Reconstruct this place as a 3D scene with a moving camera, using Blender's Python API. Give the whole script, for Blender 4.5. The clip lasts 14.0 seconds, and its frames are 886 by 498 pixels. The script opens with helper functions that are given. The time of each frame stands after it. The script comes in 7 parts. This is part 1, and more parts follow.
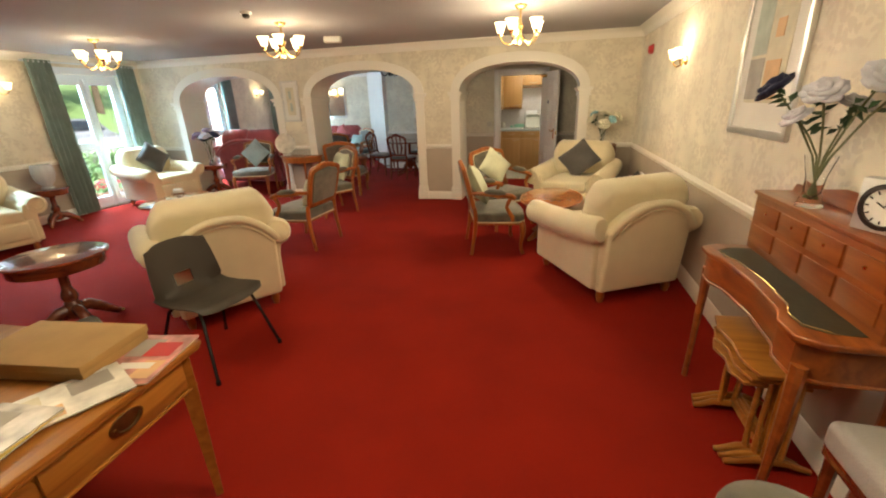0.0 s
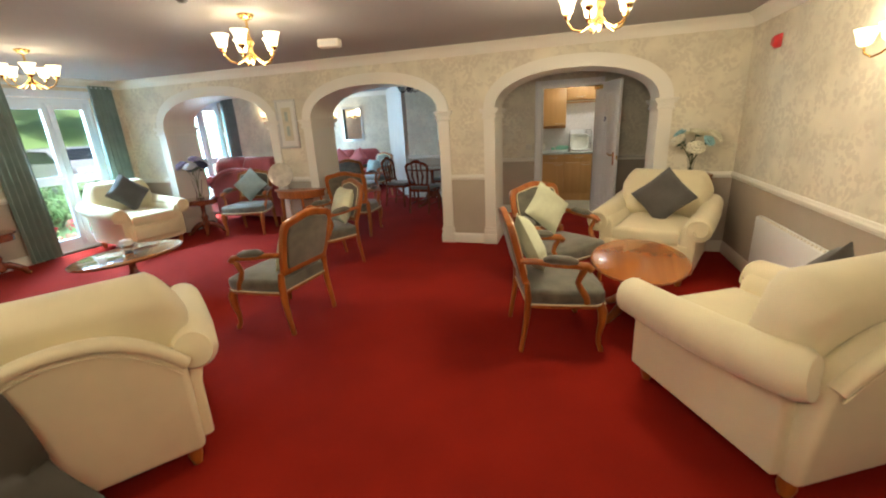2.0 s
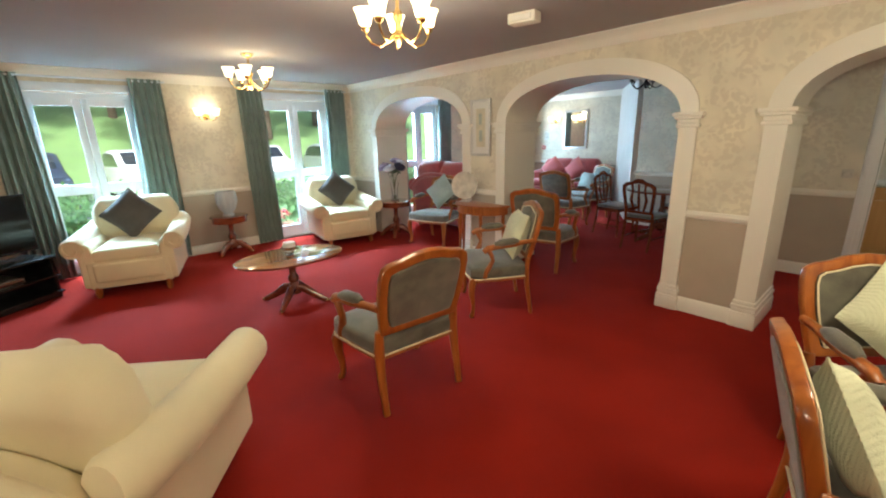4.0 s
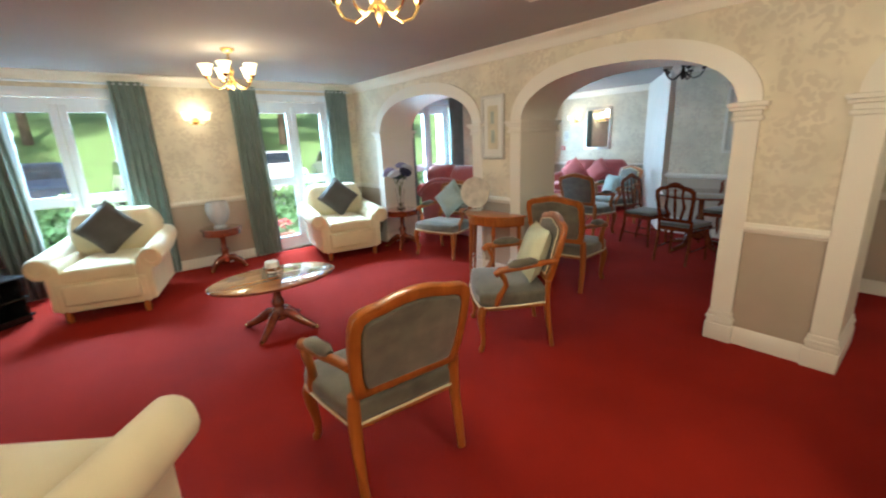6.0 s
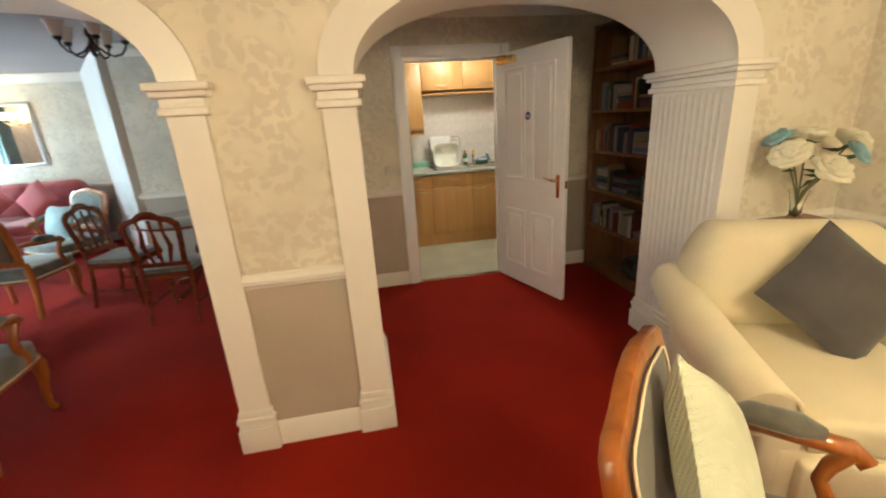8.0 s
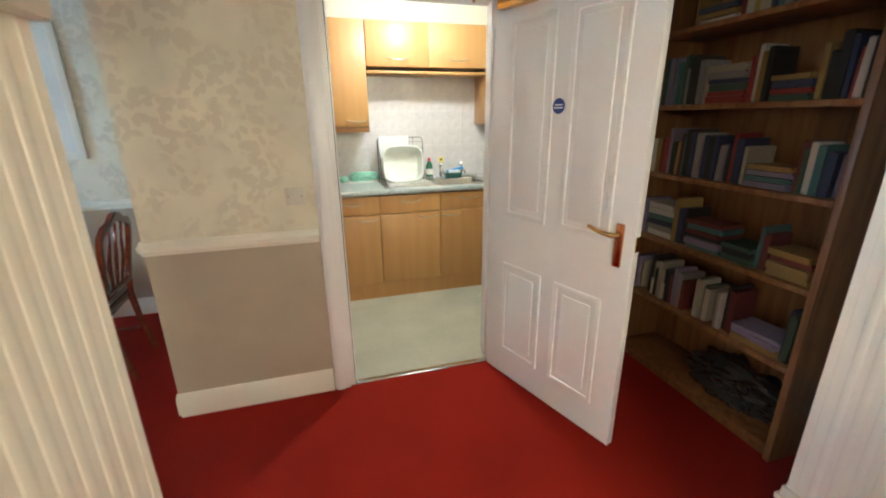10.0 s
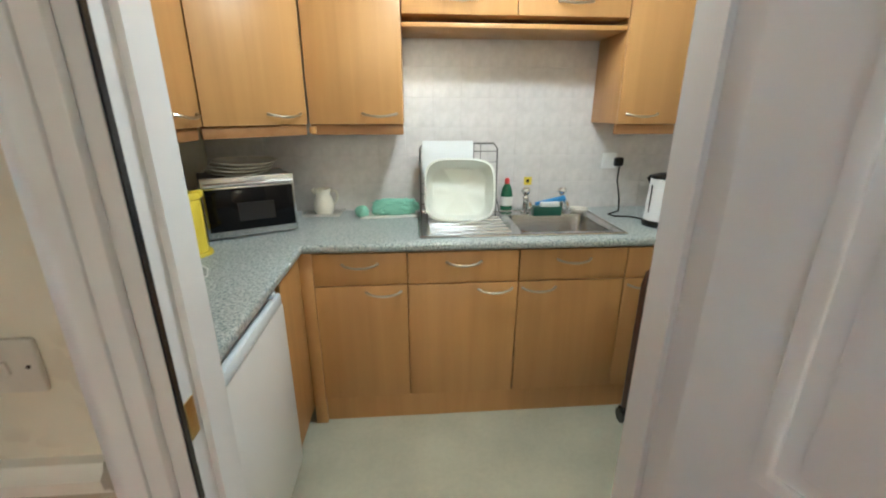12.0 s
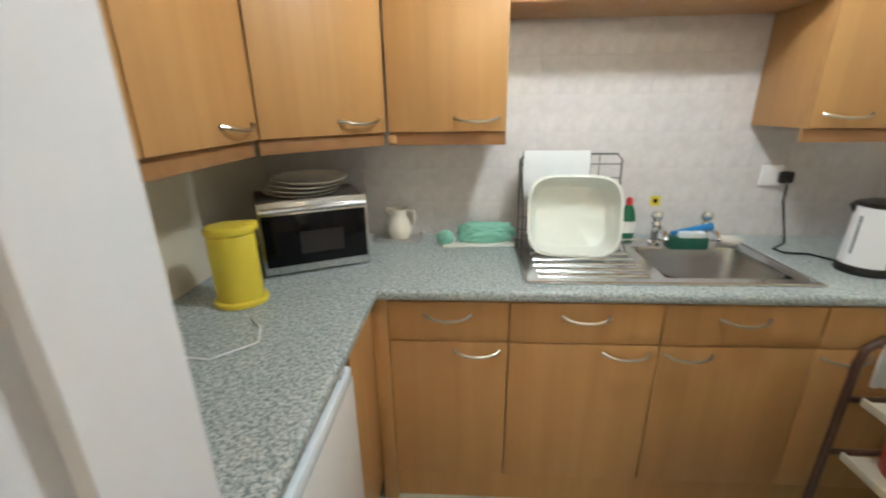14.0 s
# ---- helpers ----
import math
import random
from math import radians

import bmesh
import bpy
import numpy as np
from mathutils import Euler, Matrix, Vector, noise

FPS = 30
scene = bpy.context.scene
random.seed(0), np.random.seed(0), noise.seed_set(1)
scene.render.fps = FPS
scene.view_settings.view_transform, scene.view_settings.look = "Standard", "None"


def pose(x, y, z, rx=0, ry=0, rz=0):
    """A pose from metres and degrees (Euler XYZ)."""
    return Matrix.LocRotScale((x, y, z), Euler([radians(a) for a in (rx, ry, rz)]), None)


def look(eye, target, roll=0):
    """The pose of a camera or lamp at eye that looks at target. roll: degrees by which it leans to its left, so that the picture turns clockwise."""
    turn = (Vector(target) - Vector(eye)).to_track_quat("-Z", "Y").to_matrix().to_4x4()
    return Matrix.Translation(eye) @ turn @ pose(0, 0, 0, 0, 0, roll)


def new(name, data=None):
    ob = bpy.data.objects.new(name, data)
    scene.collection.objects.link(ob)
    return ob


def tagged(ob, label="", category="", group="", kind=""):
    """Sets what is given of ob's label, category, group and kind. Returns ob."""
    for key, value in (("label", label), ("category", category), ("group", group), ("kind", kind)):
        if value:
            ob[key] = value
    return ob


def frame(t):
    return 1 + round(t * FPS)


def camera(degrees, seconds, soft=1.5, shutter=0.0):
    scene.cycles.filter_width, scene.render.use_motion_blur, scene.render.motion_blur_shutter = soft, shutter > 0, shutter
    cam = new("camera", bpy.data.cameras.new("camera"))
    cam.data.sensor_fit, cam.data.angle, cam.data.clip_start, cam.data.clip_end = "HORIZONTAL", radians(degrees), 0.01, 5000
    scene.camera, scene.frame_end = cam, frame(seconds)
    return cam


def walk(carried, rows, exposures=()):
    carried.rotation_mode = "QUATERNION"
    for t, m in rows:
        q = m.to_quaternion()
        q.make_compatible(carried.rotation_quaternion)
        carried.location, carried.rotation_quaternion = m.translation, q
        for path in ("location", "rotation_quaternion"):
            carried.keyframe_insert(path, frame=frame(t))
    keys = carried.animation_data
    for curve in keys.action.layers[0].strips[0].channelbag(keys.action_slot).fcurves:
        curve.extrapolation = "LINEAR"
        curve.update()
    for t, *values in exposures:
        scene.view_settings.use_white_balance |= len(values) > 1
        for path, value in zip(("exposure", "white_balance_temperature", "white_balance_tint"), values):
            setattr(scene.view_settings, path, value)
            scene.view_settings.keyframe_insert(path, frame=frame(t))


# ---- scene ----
cam = camera(94.1, 14.0, 2.0, 0.15)
PATH = [
    (0, (0.727, -0.224, 1.573), (0.264, 1.6, 0.897), -2.0),
    (0.5, (0.629, 0.07, 1.556), (0.175, 1.91, 0.917), -2.0),
    (1, (0.54, 0.511, 1.552), (0.05, 2.344, 0.919), -1.5),
    (1.5, (0.409, 0.873, 1.558), (-0.128, 2.698, 0.94), -2.1),
    (2, (0.297, 1.291, 1.571), (-0.288, 3.11, 0.982), -3.0),
    (2.5, (0.243, 1.747, 1.577), (-0.447, 3.534, 0.999), -2.4),
    (3, (0.187, 2.112, 1.573), (-0.708, 3.808, 1.004), -1.8),
    (3.5, (0.044, 2.446, 1.588), (-1.142, 3.953, 1.021), -1.0),
    (3.7, (0.018, 2.543, 1.563), (-1.309, 3.937, 1.02), -1.3),
    (5.8, (-0.26, 3.005, 1.568), (-1.879, 4.056, 1.044), -2.1),
    (6, (-0.368, 3.109, 1.547), (-1.869, 4.327, 1.033), -2.5),
    (6.5, (-0.516, 3.387, 1.543), (-1.634, 4.96, 1.016), -3.5),
    (7, (-0.616, 3.78, 1.549), (-1.27, 5.589, 0.999), -3.8),
    (7.5, (-0.637, 4.192, 1.514), (-0.811, 6.1, 0.941), -3.8),
    (8, (-0.622, 4.651, 1.513), (-0.296, 6.53, 0.91), -3.5),
    (8.2, (-0.634, 4.835, 1.517), (-0.153, 6.677, 0.903), -2.7),
    (10.5, (-0.12, 6.745, 1.445), (0.408, 8.574, 0.831), -0.3),
    (11, (0.033, 7.168, 1.464), (0.468, 9.014, 0.827), -0.1),
    (11.5, (0.131, 7.521, 1.46), (0.412, 9.398, 0.829), -0.4),
    (12, (0.163, 7.849, 1.443), (0.311, 9.74, 0.808), 0.1),
    (12.5, (0.096, 8.165, 1.458), (0.376, 10.036, 0.807), -1.1),
    (13, (0.095, 8.339, 1.448), (0.646, 10.135, 0.762), -1.6),
    (13.5, (0.096, 8.363, 1.452), (0.606, 10.17, 0.762), -1.0),
    (14, (-0.004, 8.31, 1.47), (-0.116, 10.197, 0.817), -0.7),
]
walk(cam, [(t, look(eye, target, roll)) for t, eye, target, roll in PATH], ((0.0, 0.92, 6900, 6), (2.5, 0.86, 6200, 3), (3.5, 0.92, 6150, 2), (6.2, 0.98, 6200, 4), (8.1, 1.38, 6900, 4), (10.4, 2.05, 5500, 0), (11.2, 1.72, 5400, 0), (12.2, 1.62, 5400, 0), (13.3, 1.60, 5400, 3), (14.0, 1.54, 5550, 4)))


# ---------- light ----------
world = bpy.data.worlds.new("sky")
scene.world = world
world.use_nodes = True
wn = world.node_tree.nodes
sky = wn.new("ShaderNodeTexSky")
sky.sky_type, sky.sun_disc = "NISHITA", False
sky.sun_elevation, sky.sun_rotation = radians(44), radians(116)
sky.air_density, sky.dust_density = 1.0, 3.0
wn["Background"].inputs["Strength"].default_value = 0.15
world.node_tree.links.new(sky.outputs["Color"], wn["Background"].inputs["Color"])


def lamp(name, kind, m, energy, colour, size=0.1, size_y=None):
    d = bpy.data.lights.new(name, kind)
    d.energy, d.color = energy, colour
    if kind == "AREA":
        d.shape, d.size, d.size_y = "RECTANGLE", size, size_y or size
    elif kind == "SUN":
        d.angle = size
    else:
        d.shadow_soft_size = size
    ob = new(name, d)
    ob.matrix_world = m
    return ob


WARM = (1.0, 0.83, 0.60)
DAY = (0.50, 0.76, 1.0)
lamp("sun", "SUN", look((26, -13, 28), (0, 0, 0)), 4.6, (1.0, 0.96, 0.90), radians(6))
# added area lamps at the garden doors, standing in for light from the sky
for wy, ww, we in ((2.91, 1.5, 400), (5.48, 1.6, 460), (8.0, 1.4, 600)):
    lamp("window_daylight", "AREA", look((-7.60, wy, 2.62), (-4.2, wy, 0.7)), we, DAY, ww, 0.7)
# added lamp outside, hidden between two doors, to brighten the dining walls
lamp("window_daylight", "AREA", look((-7.9, 7.1, 1.5), (-2.4, 9.9, 1.4)), 170, DAY, 0.55, 1.7)
lamp("window_daylight", "AREA", look((-6.62, 10.85, 1.25), (-3.0, 10.2, 1.25)), 34, DAY, 0.6, 1.4)
for cx, cy, watts in ((-4.72, 4.23, 14), (-2.12, 4.22, 21), (0.42, 4.37, 33), (-2.1, 1.0, 24), (0.42, 1.0, 34)):
    lamp("chandelier_bulb", "POINT", pose(cx, cy, 1.99), watts, WARM, 0.18)
for lx, ly, lz in ((1.80, 4.38, 1.98), (-6.50, 4.215, 2.02), (-5.35, 11.53, 1.95), (-5.99, 11.53, 1.95), (1.80, 0.4, 1.98), (-6.50, 9.75, 1.98)):
    lamp("wall_light_bulb", "POINT", pose(lx, ly, lz), 2.8 if lx > 0 else 1.6, WARM, 0.07)
lamp("kitchen_bulb", "POINT", pose(0.48, 9.19, 2.25), 14, (1.0, 0.96, 0.88), 0.07)


# ---------- materials ----------
def mat(name, colour, rough=0.5, metal=0.0, vary=0.12, scale=3.0, fine=0.0, fscale=120.0, bump=0.0, bscale=None, coat=0.0, sheen=0.0, **more):
    """A surface with two scales of variation and a fine relief."""
    m = bpy.data.materials.new(name)
    m.use_nodes = True
    n, l = m.node_tree.nodes, m.node_tree.links
    b = n["Principled BSDF"]
    b.inputs["Roughness"].default_value, b.inputs["Metallic"].default_value = rough, metal
    b.inputs["Coat Weight"].default_value, b.inputs["Sheen Weight"].default_value = coat, sheen
    co = n.new("ShaderNodeTexCoord")
    big, small = n.new("ShaderNodeTexNoise"), n.new("ShaderNodeTexNoise")
    big.inputs["Scale"].default_value, small.inputs["Scale"].default_value = scale, fscale
    big.inputs["Detail"].default_value = 3
    for t in (big, small):
        l.new(co.outputs["Object"], t.inputs["Vector"])
    add = n.new("ShaderNodeMath")
    add.operation = "MULTIPLY_ADD"
    l.new(small.outputs["Fac"], add.inputs[0])
    add.inputs[1].default_value = fine
    l.new(big.outputs["Fac"], add.inputs[2])
    ramp = n.new("ShaderNodeValToRGB")
    e = ramp.color_ramp.elements
    e[0].position, e[1].position = 0.3, 0.72 + fine
    e[0].color = tuple(c * (1 - vary) for c in colour) + (1,)
    e[1].color = tuple(min(1, c * (1 + vary)) for c in colour) + (1,)
    l.new(add.outputs[0], ramp.inputs["Fac"])
    l.new(ramp.outputs["Color"], b.inputs["Base Color"])
    if bump:
        bu, bt = n.new("ShaderNodeBump"), n.new("ShaderNodeTexNoise")
        bt.inputs["Scale"].default_value = bscale or fscale
        bt.inputs["Detail"].default_value = 4
        l.new(co.outputs["Object"], bt.inputs["Vector"])
        l.new(bt.outputs["Fac"], bu.inputs["Height"])
        bu.inputs["Strength"].default_value, bu.inputs["Distance"].default_value = bump, 0.004
        l.new(bu.outputs["Normal"], b.inputs["Normal"])
    for key, value in more.items():
        b.inputs[key.replace("_", " ")].default_value = value
    return m


def wood(name, light, dark, rough=0.3, axis=2, scale=6.0, coat=0.3, stretch=0.08):
    """Grain stretched along one axis."""
    m = mat(name, light, rough, coat=coat)
    n, l = m.node_tree.nodes, m.node_tree.links
    co = n.new("ShaderNodeTexCoord")
    mp = n.new("ShaderNodeMapping")
    s = [1.0, 1.0, 1.0]
    s[axis] = stretch
    mp.inputs["Scale"].default_value = s
    l.new(co.outputs["Object"], mp.inputs["Vector"])
    w = n.new("ShaderNodeTexNoise")
    w.inputs["Scale"].default_value, w.inputs["Detail"].default_value, w.inputs["Distortion"].default_value = scale * 6, 6, 0.6
    l.new(mp.outputs["Vector"], w.inputs["Vector"])
    ramp = n["Color Ramp"]
    ramp.color_ramp.elements[0].color, ramp.color_ramp.elements[1].color = (*dark, 1), (*light, 1)
    ramp.color_ramp.elements[0].position, ramp.color_ramp.elements[1].position = 0.32, 0.66
    l.new(w.outputs["Fac"], ramp.inputs["Fac"])
    return m


def glass(name, colour=(1, 1, 1), rough=0.02):
    m = mat(name, colour, rough, vary=0.02)
    m.node_tree.nodes["Principled BSDF"].inputs["Transmission Weight"].default_value = 1.0
    m.node_tree.nodes["Principled BSDF"].inputs["IOR"].default_value = 1.45
    return m


def glow(name, colour, strength, base=(0.9, 0.85, 0.75)):
    m = mat(name, base, 0.35, vary=0.03)
    b = m.node_tree.nodes["Principled BSDF"]
    b.inputs["Emission Color"].default_value = (*colour, 1)
    b.inputs["Emission Strength"].default_value = strength
    return m


def wallpaper(name, ground, leaf, size=9.0, dense=0.5):
    """Pale paper with scattered leaf sprigs, by turned ellipses in Voronoi cells."""
    m = mat(name, ground, 0.75, bump=0.15, fscale=180)
    n, l = m.node_tree.nodes, m.node_tree.links
    pos, sep, uv = n.new("ShaderNodeNewGeometry"), n.new("ShaderNodeSeparateXYZ"), n.new("ShaderNodeCombineXYZ")
    l.new(pos.outputs["Position"], sep.inputs[0])
    s = n.new("ShaderNodeMath")
    l.new(sep.outputs["X"], s.inputs[0])
    l.new(sep.outputs["Y"], s.inputs[1])
    l.new(s.outputs[0], uv.inputs["X"])
    l.new(sep.outputs["Z"], uv.inputs["Y"])
    masks = []
    for k, (sc, off, asp) in enumerate(((size, 0.0, 1.8), (size * 1.5, 3.7, 1.6), (size * 1.25, 8.3, 2.3))):
        mp = n.new("ShaderNodeMapping")
        mp.inputs["Location"].default_value = (off, off * 0.6, 0)
        l.new(uv.outputs[0], mp.inputs["Vector"])
        v = n.new("ShaderNodeTexVoronoi")
        v.voronoi_dimensions = "2D"
        v.inputs["Scale"].default_value, v.inputs["Randomness"].default_value = sc, 0.85
        l.new(mp.outputs["Vector"], v.inputs["Vector"])
        d = n.new("ShaderNodeVectorMath")
        d.operation = "SUBTRACT"
        l.new(mp.outputs["Vector"], d.inputs[0])
        l.new(v.outputs["Position"], d.inputs[1])
        c = n.new("ShaderNodeSeparateXYZ")
        l.new(v.outputs["Color"], c.inputs[0])
        a = n.new("ShaderNodeMath")
        a.operation = "MULTIPLY"
        a.inputs[1].default_value = 6.28
        l.new(c.outputs["X"], a.inputs[0])
        r = n.new("ShaderNodeVectorRotate")
        r.rotation_type = "Z_AXIS"
        l.new(d.outputs[0], r.inputs["Vector"])
        l.new(a.outputs[0], r.inputs["Angle"])
        q = n.new("ShaderNodeVectorMath")
        q.operation = "MULTIPLY"
        q.inputs[1].default_value = (sc * 2.3, sc * 2.3 * asp, 0)
        l.new(r.outputs[0], q.inputs[0])
        ln = n.new("ShaderNodeVectorMath")
        ln.operation = "LENGTH"
        l.new(q.outputs[0], ln.inputs[0])
        mr = n.new("ShaderNodeMapRange")
        mr.inputs["From Min"].default_value, mr.inputs["From Max"].default_value = 1.00, 0.80
        l.new(ln.outputs["Value"], mr.inputs["Value"])
        masks.append(mr.outputs[0])
    mx = masks[0]
    for other in masks[1:]:
        k = n.new("ShaderNodeMath")
        k.operation = "MAXIMUM"
        l.new(mx, k.inputs[0])
        l.new(other, k.inputs[1])
        mx = k.outputs[0]
    patch = n.new("ShaderNodeTexNoise")
    patch.inputs["Scale"].default_value = size * 0.45
    l.new(uv.outputs[0], patch.inputs["Vector"])
    pr = n.new("ShaderNodeMapRange")
    pr.inputs["From Min"].default_value, pr.inputs["From Max"].default_value = dense - 0.02, dense + 0.06
    l.new(patch.outputs["Fac"], pr.inputs["Value"])
    k = n.new("ShaderNodeMath")
    k.operation = "MULTIPLY"
    l.new(mx, k.inputs[0])
    l.new(pr.outputs[0], k.inputs[1])
    fade = n.new("ShaderNodeMath")
    fade.operation = "MULTIPLY"
    l.new(k.outputs[0], fade.inputs[0])
    fade.inputs[1].default_value = 0.48
    mix = n.new("ShaderNodeMix")
    mix.data_type = "RGBA"
    l.new(fade.outputs[0], mix.inputs["Factor"])
    l.new(n["Color Ramp"].outputs["Color"], mix.inputs["A"])
    mix.inputs["B"].default_value = (*leaf, 1)
    l.new(mix.outputs["Result"], n["Principled BSDF"].inputs["Base Color"])
    return m


M_CARPET = mat("red_carpet", (0.26, 0.0125, 0.006), 0.95, vary=0.22, scale=1.6, fine=0.35, fscale=160, bump=0.6, bscale=420, Specular_IOR_Level=0.12)
M_PAPER = wallpaper("leaf_wallpaper", (0.72, 0.66, 0.525), (0.56, 0.49, 0.39), 11.5, 0.455)
M_DADO = mat("beige_dado_paper", (0.44, 0.37, 0.29), 0.7, vary=0.05, bump=0.2, fscale=200)
M_TRIM = mat("cream_gloss_trim", (0.78, 0.74, 0.65), 0.35, vary=0.03, scale=1.2, bump=0.05)
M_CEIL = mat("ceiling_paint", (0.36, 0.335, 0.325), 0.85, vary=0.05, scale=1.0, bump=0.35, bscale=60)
M_WHITE = mat("white_gloss_paint", (0.80, 0.80, 0.80), 0.28, vary=0.03, scale=1.5, bump=0.04)
M_UPVC = mat("white_window_plastic", (0.76, 0.83, 0.89), 0.25, vary=0.02)
M_CREAM = mat("cream_upholstery", (0.74, 0.65, 0.43), 0.85, vary=0.07, scale=4, fine=0.2, bump=0.35, fscale=260, sheen=0.3)
M_GREY = mat("grey_green_velvet", (0.112, 0.103, 0.074), 0.75, vary=0.50, scale=11, fine=0.2, bump=0.25, fscale=220, sheen=0.5)
M_CHARCOAL = mat("charcoal_cushion", (0.075, 0.068, 0.062), 0.85, vary=0.15, scale=8, bump=0.35, fscale=260, sheen=0.3)
M_SAGE = mat("pale_sage_cushion", (0.58, 0.60, 0.42), 0.85, vary=0.10, scale=8, bump=0.5, fscale=150, sheen=0.2)
_n, _l = M_SAGE.node_tree.nodes, M_SAGE.node_tree.links
_w = _n.new("ShaderNodeTexWave")
_w.wave_type, _w.bands_direction = "BANDS", "DIAGONAL"
_w.inputs["Scale"].default_value, _w.inputs["Distortion"].default_value, _w.inputs["Detail Scale"].default_value = 30.0, 3.0, 6.0
_l.new(_n["Texture Coordinate"].outputs["Object"], _w.inputs["Vector"])
_l.new(_w.outputs["Fac"], _n["Bump"].inputs["Height"])
_n["Bump"].inputs["Distance"].default_value = 0.006
M_BLUECUSH = mat("duck_egg_cushion", (0.36, 0.46, 0.44), 0.85, vary=0.10, scale=8, bump=0.4, fscale=200, sheen=0.2)
M_OAK = wood("honey_stained_wood", (0.40, 0.125, 0.022), (0.25, 0.066, 0.012), 0.28, 2, 4, 0.4)
M_HONEY = wood("golden_stained_wood", (0.42, 0.175, 0.032), (0.27, 0.095, 0.017), 0.3, 1, 4, 0.35)
M_MAHOG = wood("mahogany_stained_wood", (0.23, 0.050, 0.016), (0.10, 0.018, 0.008), 0.16, 0, 3, 0.8)
M_YEW = wood("reddish_desk_wood", (0.33, 0.095, 0.020), (0.17, 0.040, 0.010), 0.28, 0, 3, 0.4)
M_HONEYTOP = wood("honey_table_top", (0.41, 0.135, 0.024), (0.33, 0.098, 0.017), 0.22, 1, 2.5, 0.5, 0.05)
M_GLOSSTOP = wood("polished_table_wood", (0.42, 0.17, 0.045), (0.27, 0.085, 0.020), 0.10, 1, 3, 0.9)
M_PINE = wood("brown_bookcase_wood", (0.30, 0.145, 0.055), (0.17, 0.072, 0.026), 0.45, 2, 4, 0.1)
M_BRASS = mat("brass", (0.72, 0.50, 0.20), 0.25, 1.0, vary=0.08)
M_COPPER = mat("copper_lacquer", (0.60, 0.22, 0.09), 0.25, 1.0, vary=0.08)
M_IRON = mat("dark_bronze_metal", (0.05, 0.04, 0.035), 0.4, 0.8)
M_STEEL = mat("brushed_steel", (0.62, 0.62, 0.62), 0.22, 1.0, vary=0.06, fscale=200)
M_CHROME = mat("chrome", (0.8, 0.8, 0.8), 0.08, 1.0, vary=0.02)
M_SHADE = glow("lit_glass_shade", (1.0, 0.80, 0.46), 1.7)
M_SHADE_OFF = mat("frosted_glass_shade", (0.75, 0.72, 0.66), 0.4, vary=0.03)
M_BLACK = mat("black_plastic", (0.012, 0.012, 0.013), 0.25, vary=0.1)
M_GREYPLAS = mat("dark_grey_plastic", (0.056, 0.047, 0.034), 0.48, vary=0.12, bump=0.2, fscale=300)
M_CURTAIN = mat("sage_green_curtain", (0.18, 0.25, 0.23), 0.8, vary=0.12, scale=6, bump=0.25, fscale=260, sheen=0.3)
M_GLASS = glass("clear_glass")
M_PANE = glass("window_glass", (1, 1, 1), 0.0)
M_SILVER = mat("silver_frame", (0.62, 0.60, 0.56), 0.3, 0.7, vary=0.06)
M_MAT = mat("cream_picture_mount", (0.72, 0.70, 0.64), 0.7, vary=0.04)
M_RED = mat("red_alarm_plastic", (0.50, 0.02, 0.02), 0.4)
M_REDVEL = mat("rose_red_upholstery", (0.36, 0.055, 0.055), 0.8, vary=0.12, scale=8, bump=0.3, fscale=220, sheen=0.4)
M_PINK = mat("pink_cushion", (0.52, 0.14, 0.14), 0.85, vary=0.08, bump=0.3, fscale=220)
M_MIRROR = mat("mirror", (0.9, 0.9, 0.9), 0.02, 1.0, vary=0.0)


# ---------- mesh helpers ----------
def box(size, loc=(0, 0, 0), bevel=0.0, seg=2, rot=None):
    bm = bmesh.new()
    bmesh.ops.create_cube(bm, size=1.0, matrix=Matrix.Diagonal((*size, 1)))
    if bevel > 0:
        bmesh.ops.bevel(bm, geom=bm.edges[:], offset=min(bevel, min(size) * 0.49), segments=seg, profile=0.5, affect="EDGES")
    m = Matrix.Translation(loc)
    if rot:
        m = m @ Euler([radians(a) for a in rot]).to_matrix().to_4x4()
    bmesh.ops.transform(bm, matrix=m, verts=bm.verts[:])
    return bm


def merge(*bms):
    out = bmesh.new()
    for b in bms:
        me = bpy.data.meshes.new("tmp")
        b.to_mesh(me)
        b.free()
        out.from_mesh(me)
        bpy.data.meshes.remove(me)
    return out


def moved(bm, m):
    bmesh.ops.transform(bm, matrix=m, verts=bm.verts[:])
    return bm


def tube(pts, r, sides=8, flat=1.0):
    """A round bar along pts; r is one radius or one per point; flat squeezes it sideways."""
    bm = bmesh.new()
    pts = [Vector(p) for p in pts]
    rs = r if isinstance(r, (list, tuple)) else [r] * len(pts)
    rings = []
    ref = None
    for i, p in enumerate(pts):
        d = (pts[min(i + 1, len(pts) - 1)] - pts[max(i - 1, 0)]).normalized()
        if ref is None:
            ref = Vector((0, 0, 1)) if abs(d.z) < 0.9 else Vector((1, 0, 0))
        u = (ref - d * ref.dot(d)).normalized()
        v = d.cross(u)
        ref = u
        rings.append([bm.verts.new(p + (u * math.cos(2 * math.pi * k / sides) + v * math.sin(2 * math.pi * k / sides) * flat) * rs[i]) for k in range(sides)])
    for a, b in zip(rings, rings[1:]):
        for k in range(sides):
            bm.faces.new((a[k], a[(k + 1) % sides], b[(k + 1) % sides], b[k]))
    bm.faces.new(rings[0][::-1])
    bm.faces.new(rings[-1])
    bmesh.ops.recalc_face_normals(bm, faces=bm.faces[:])
    return bm


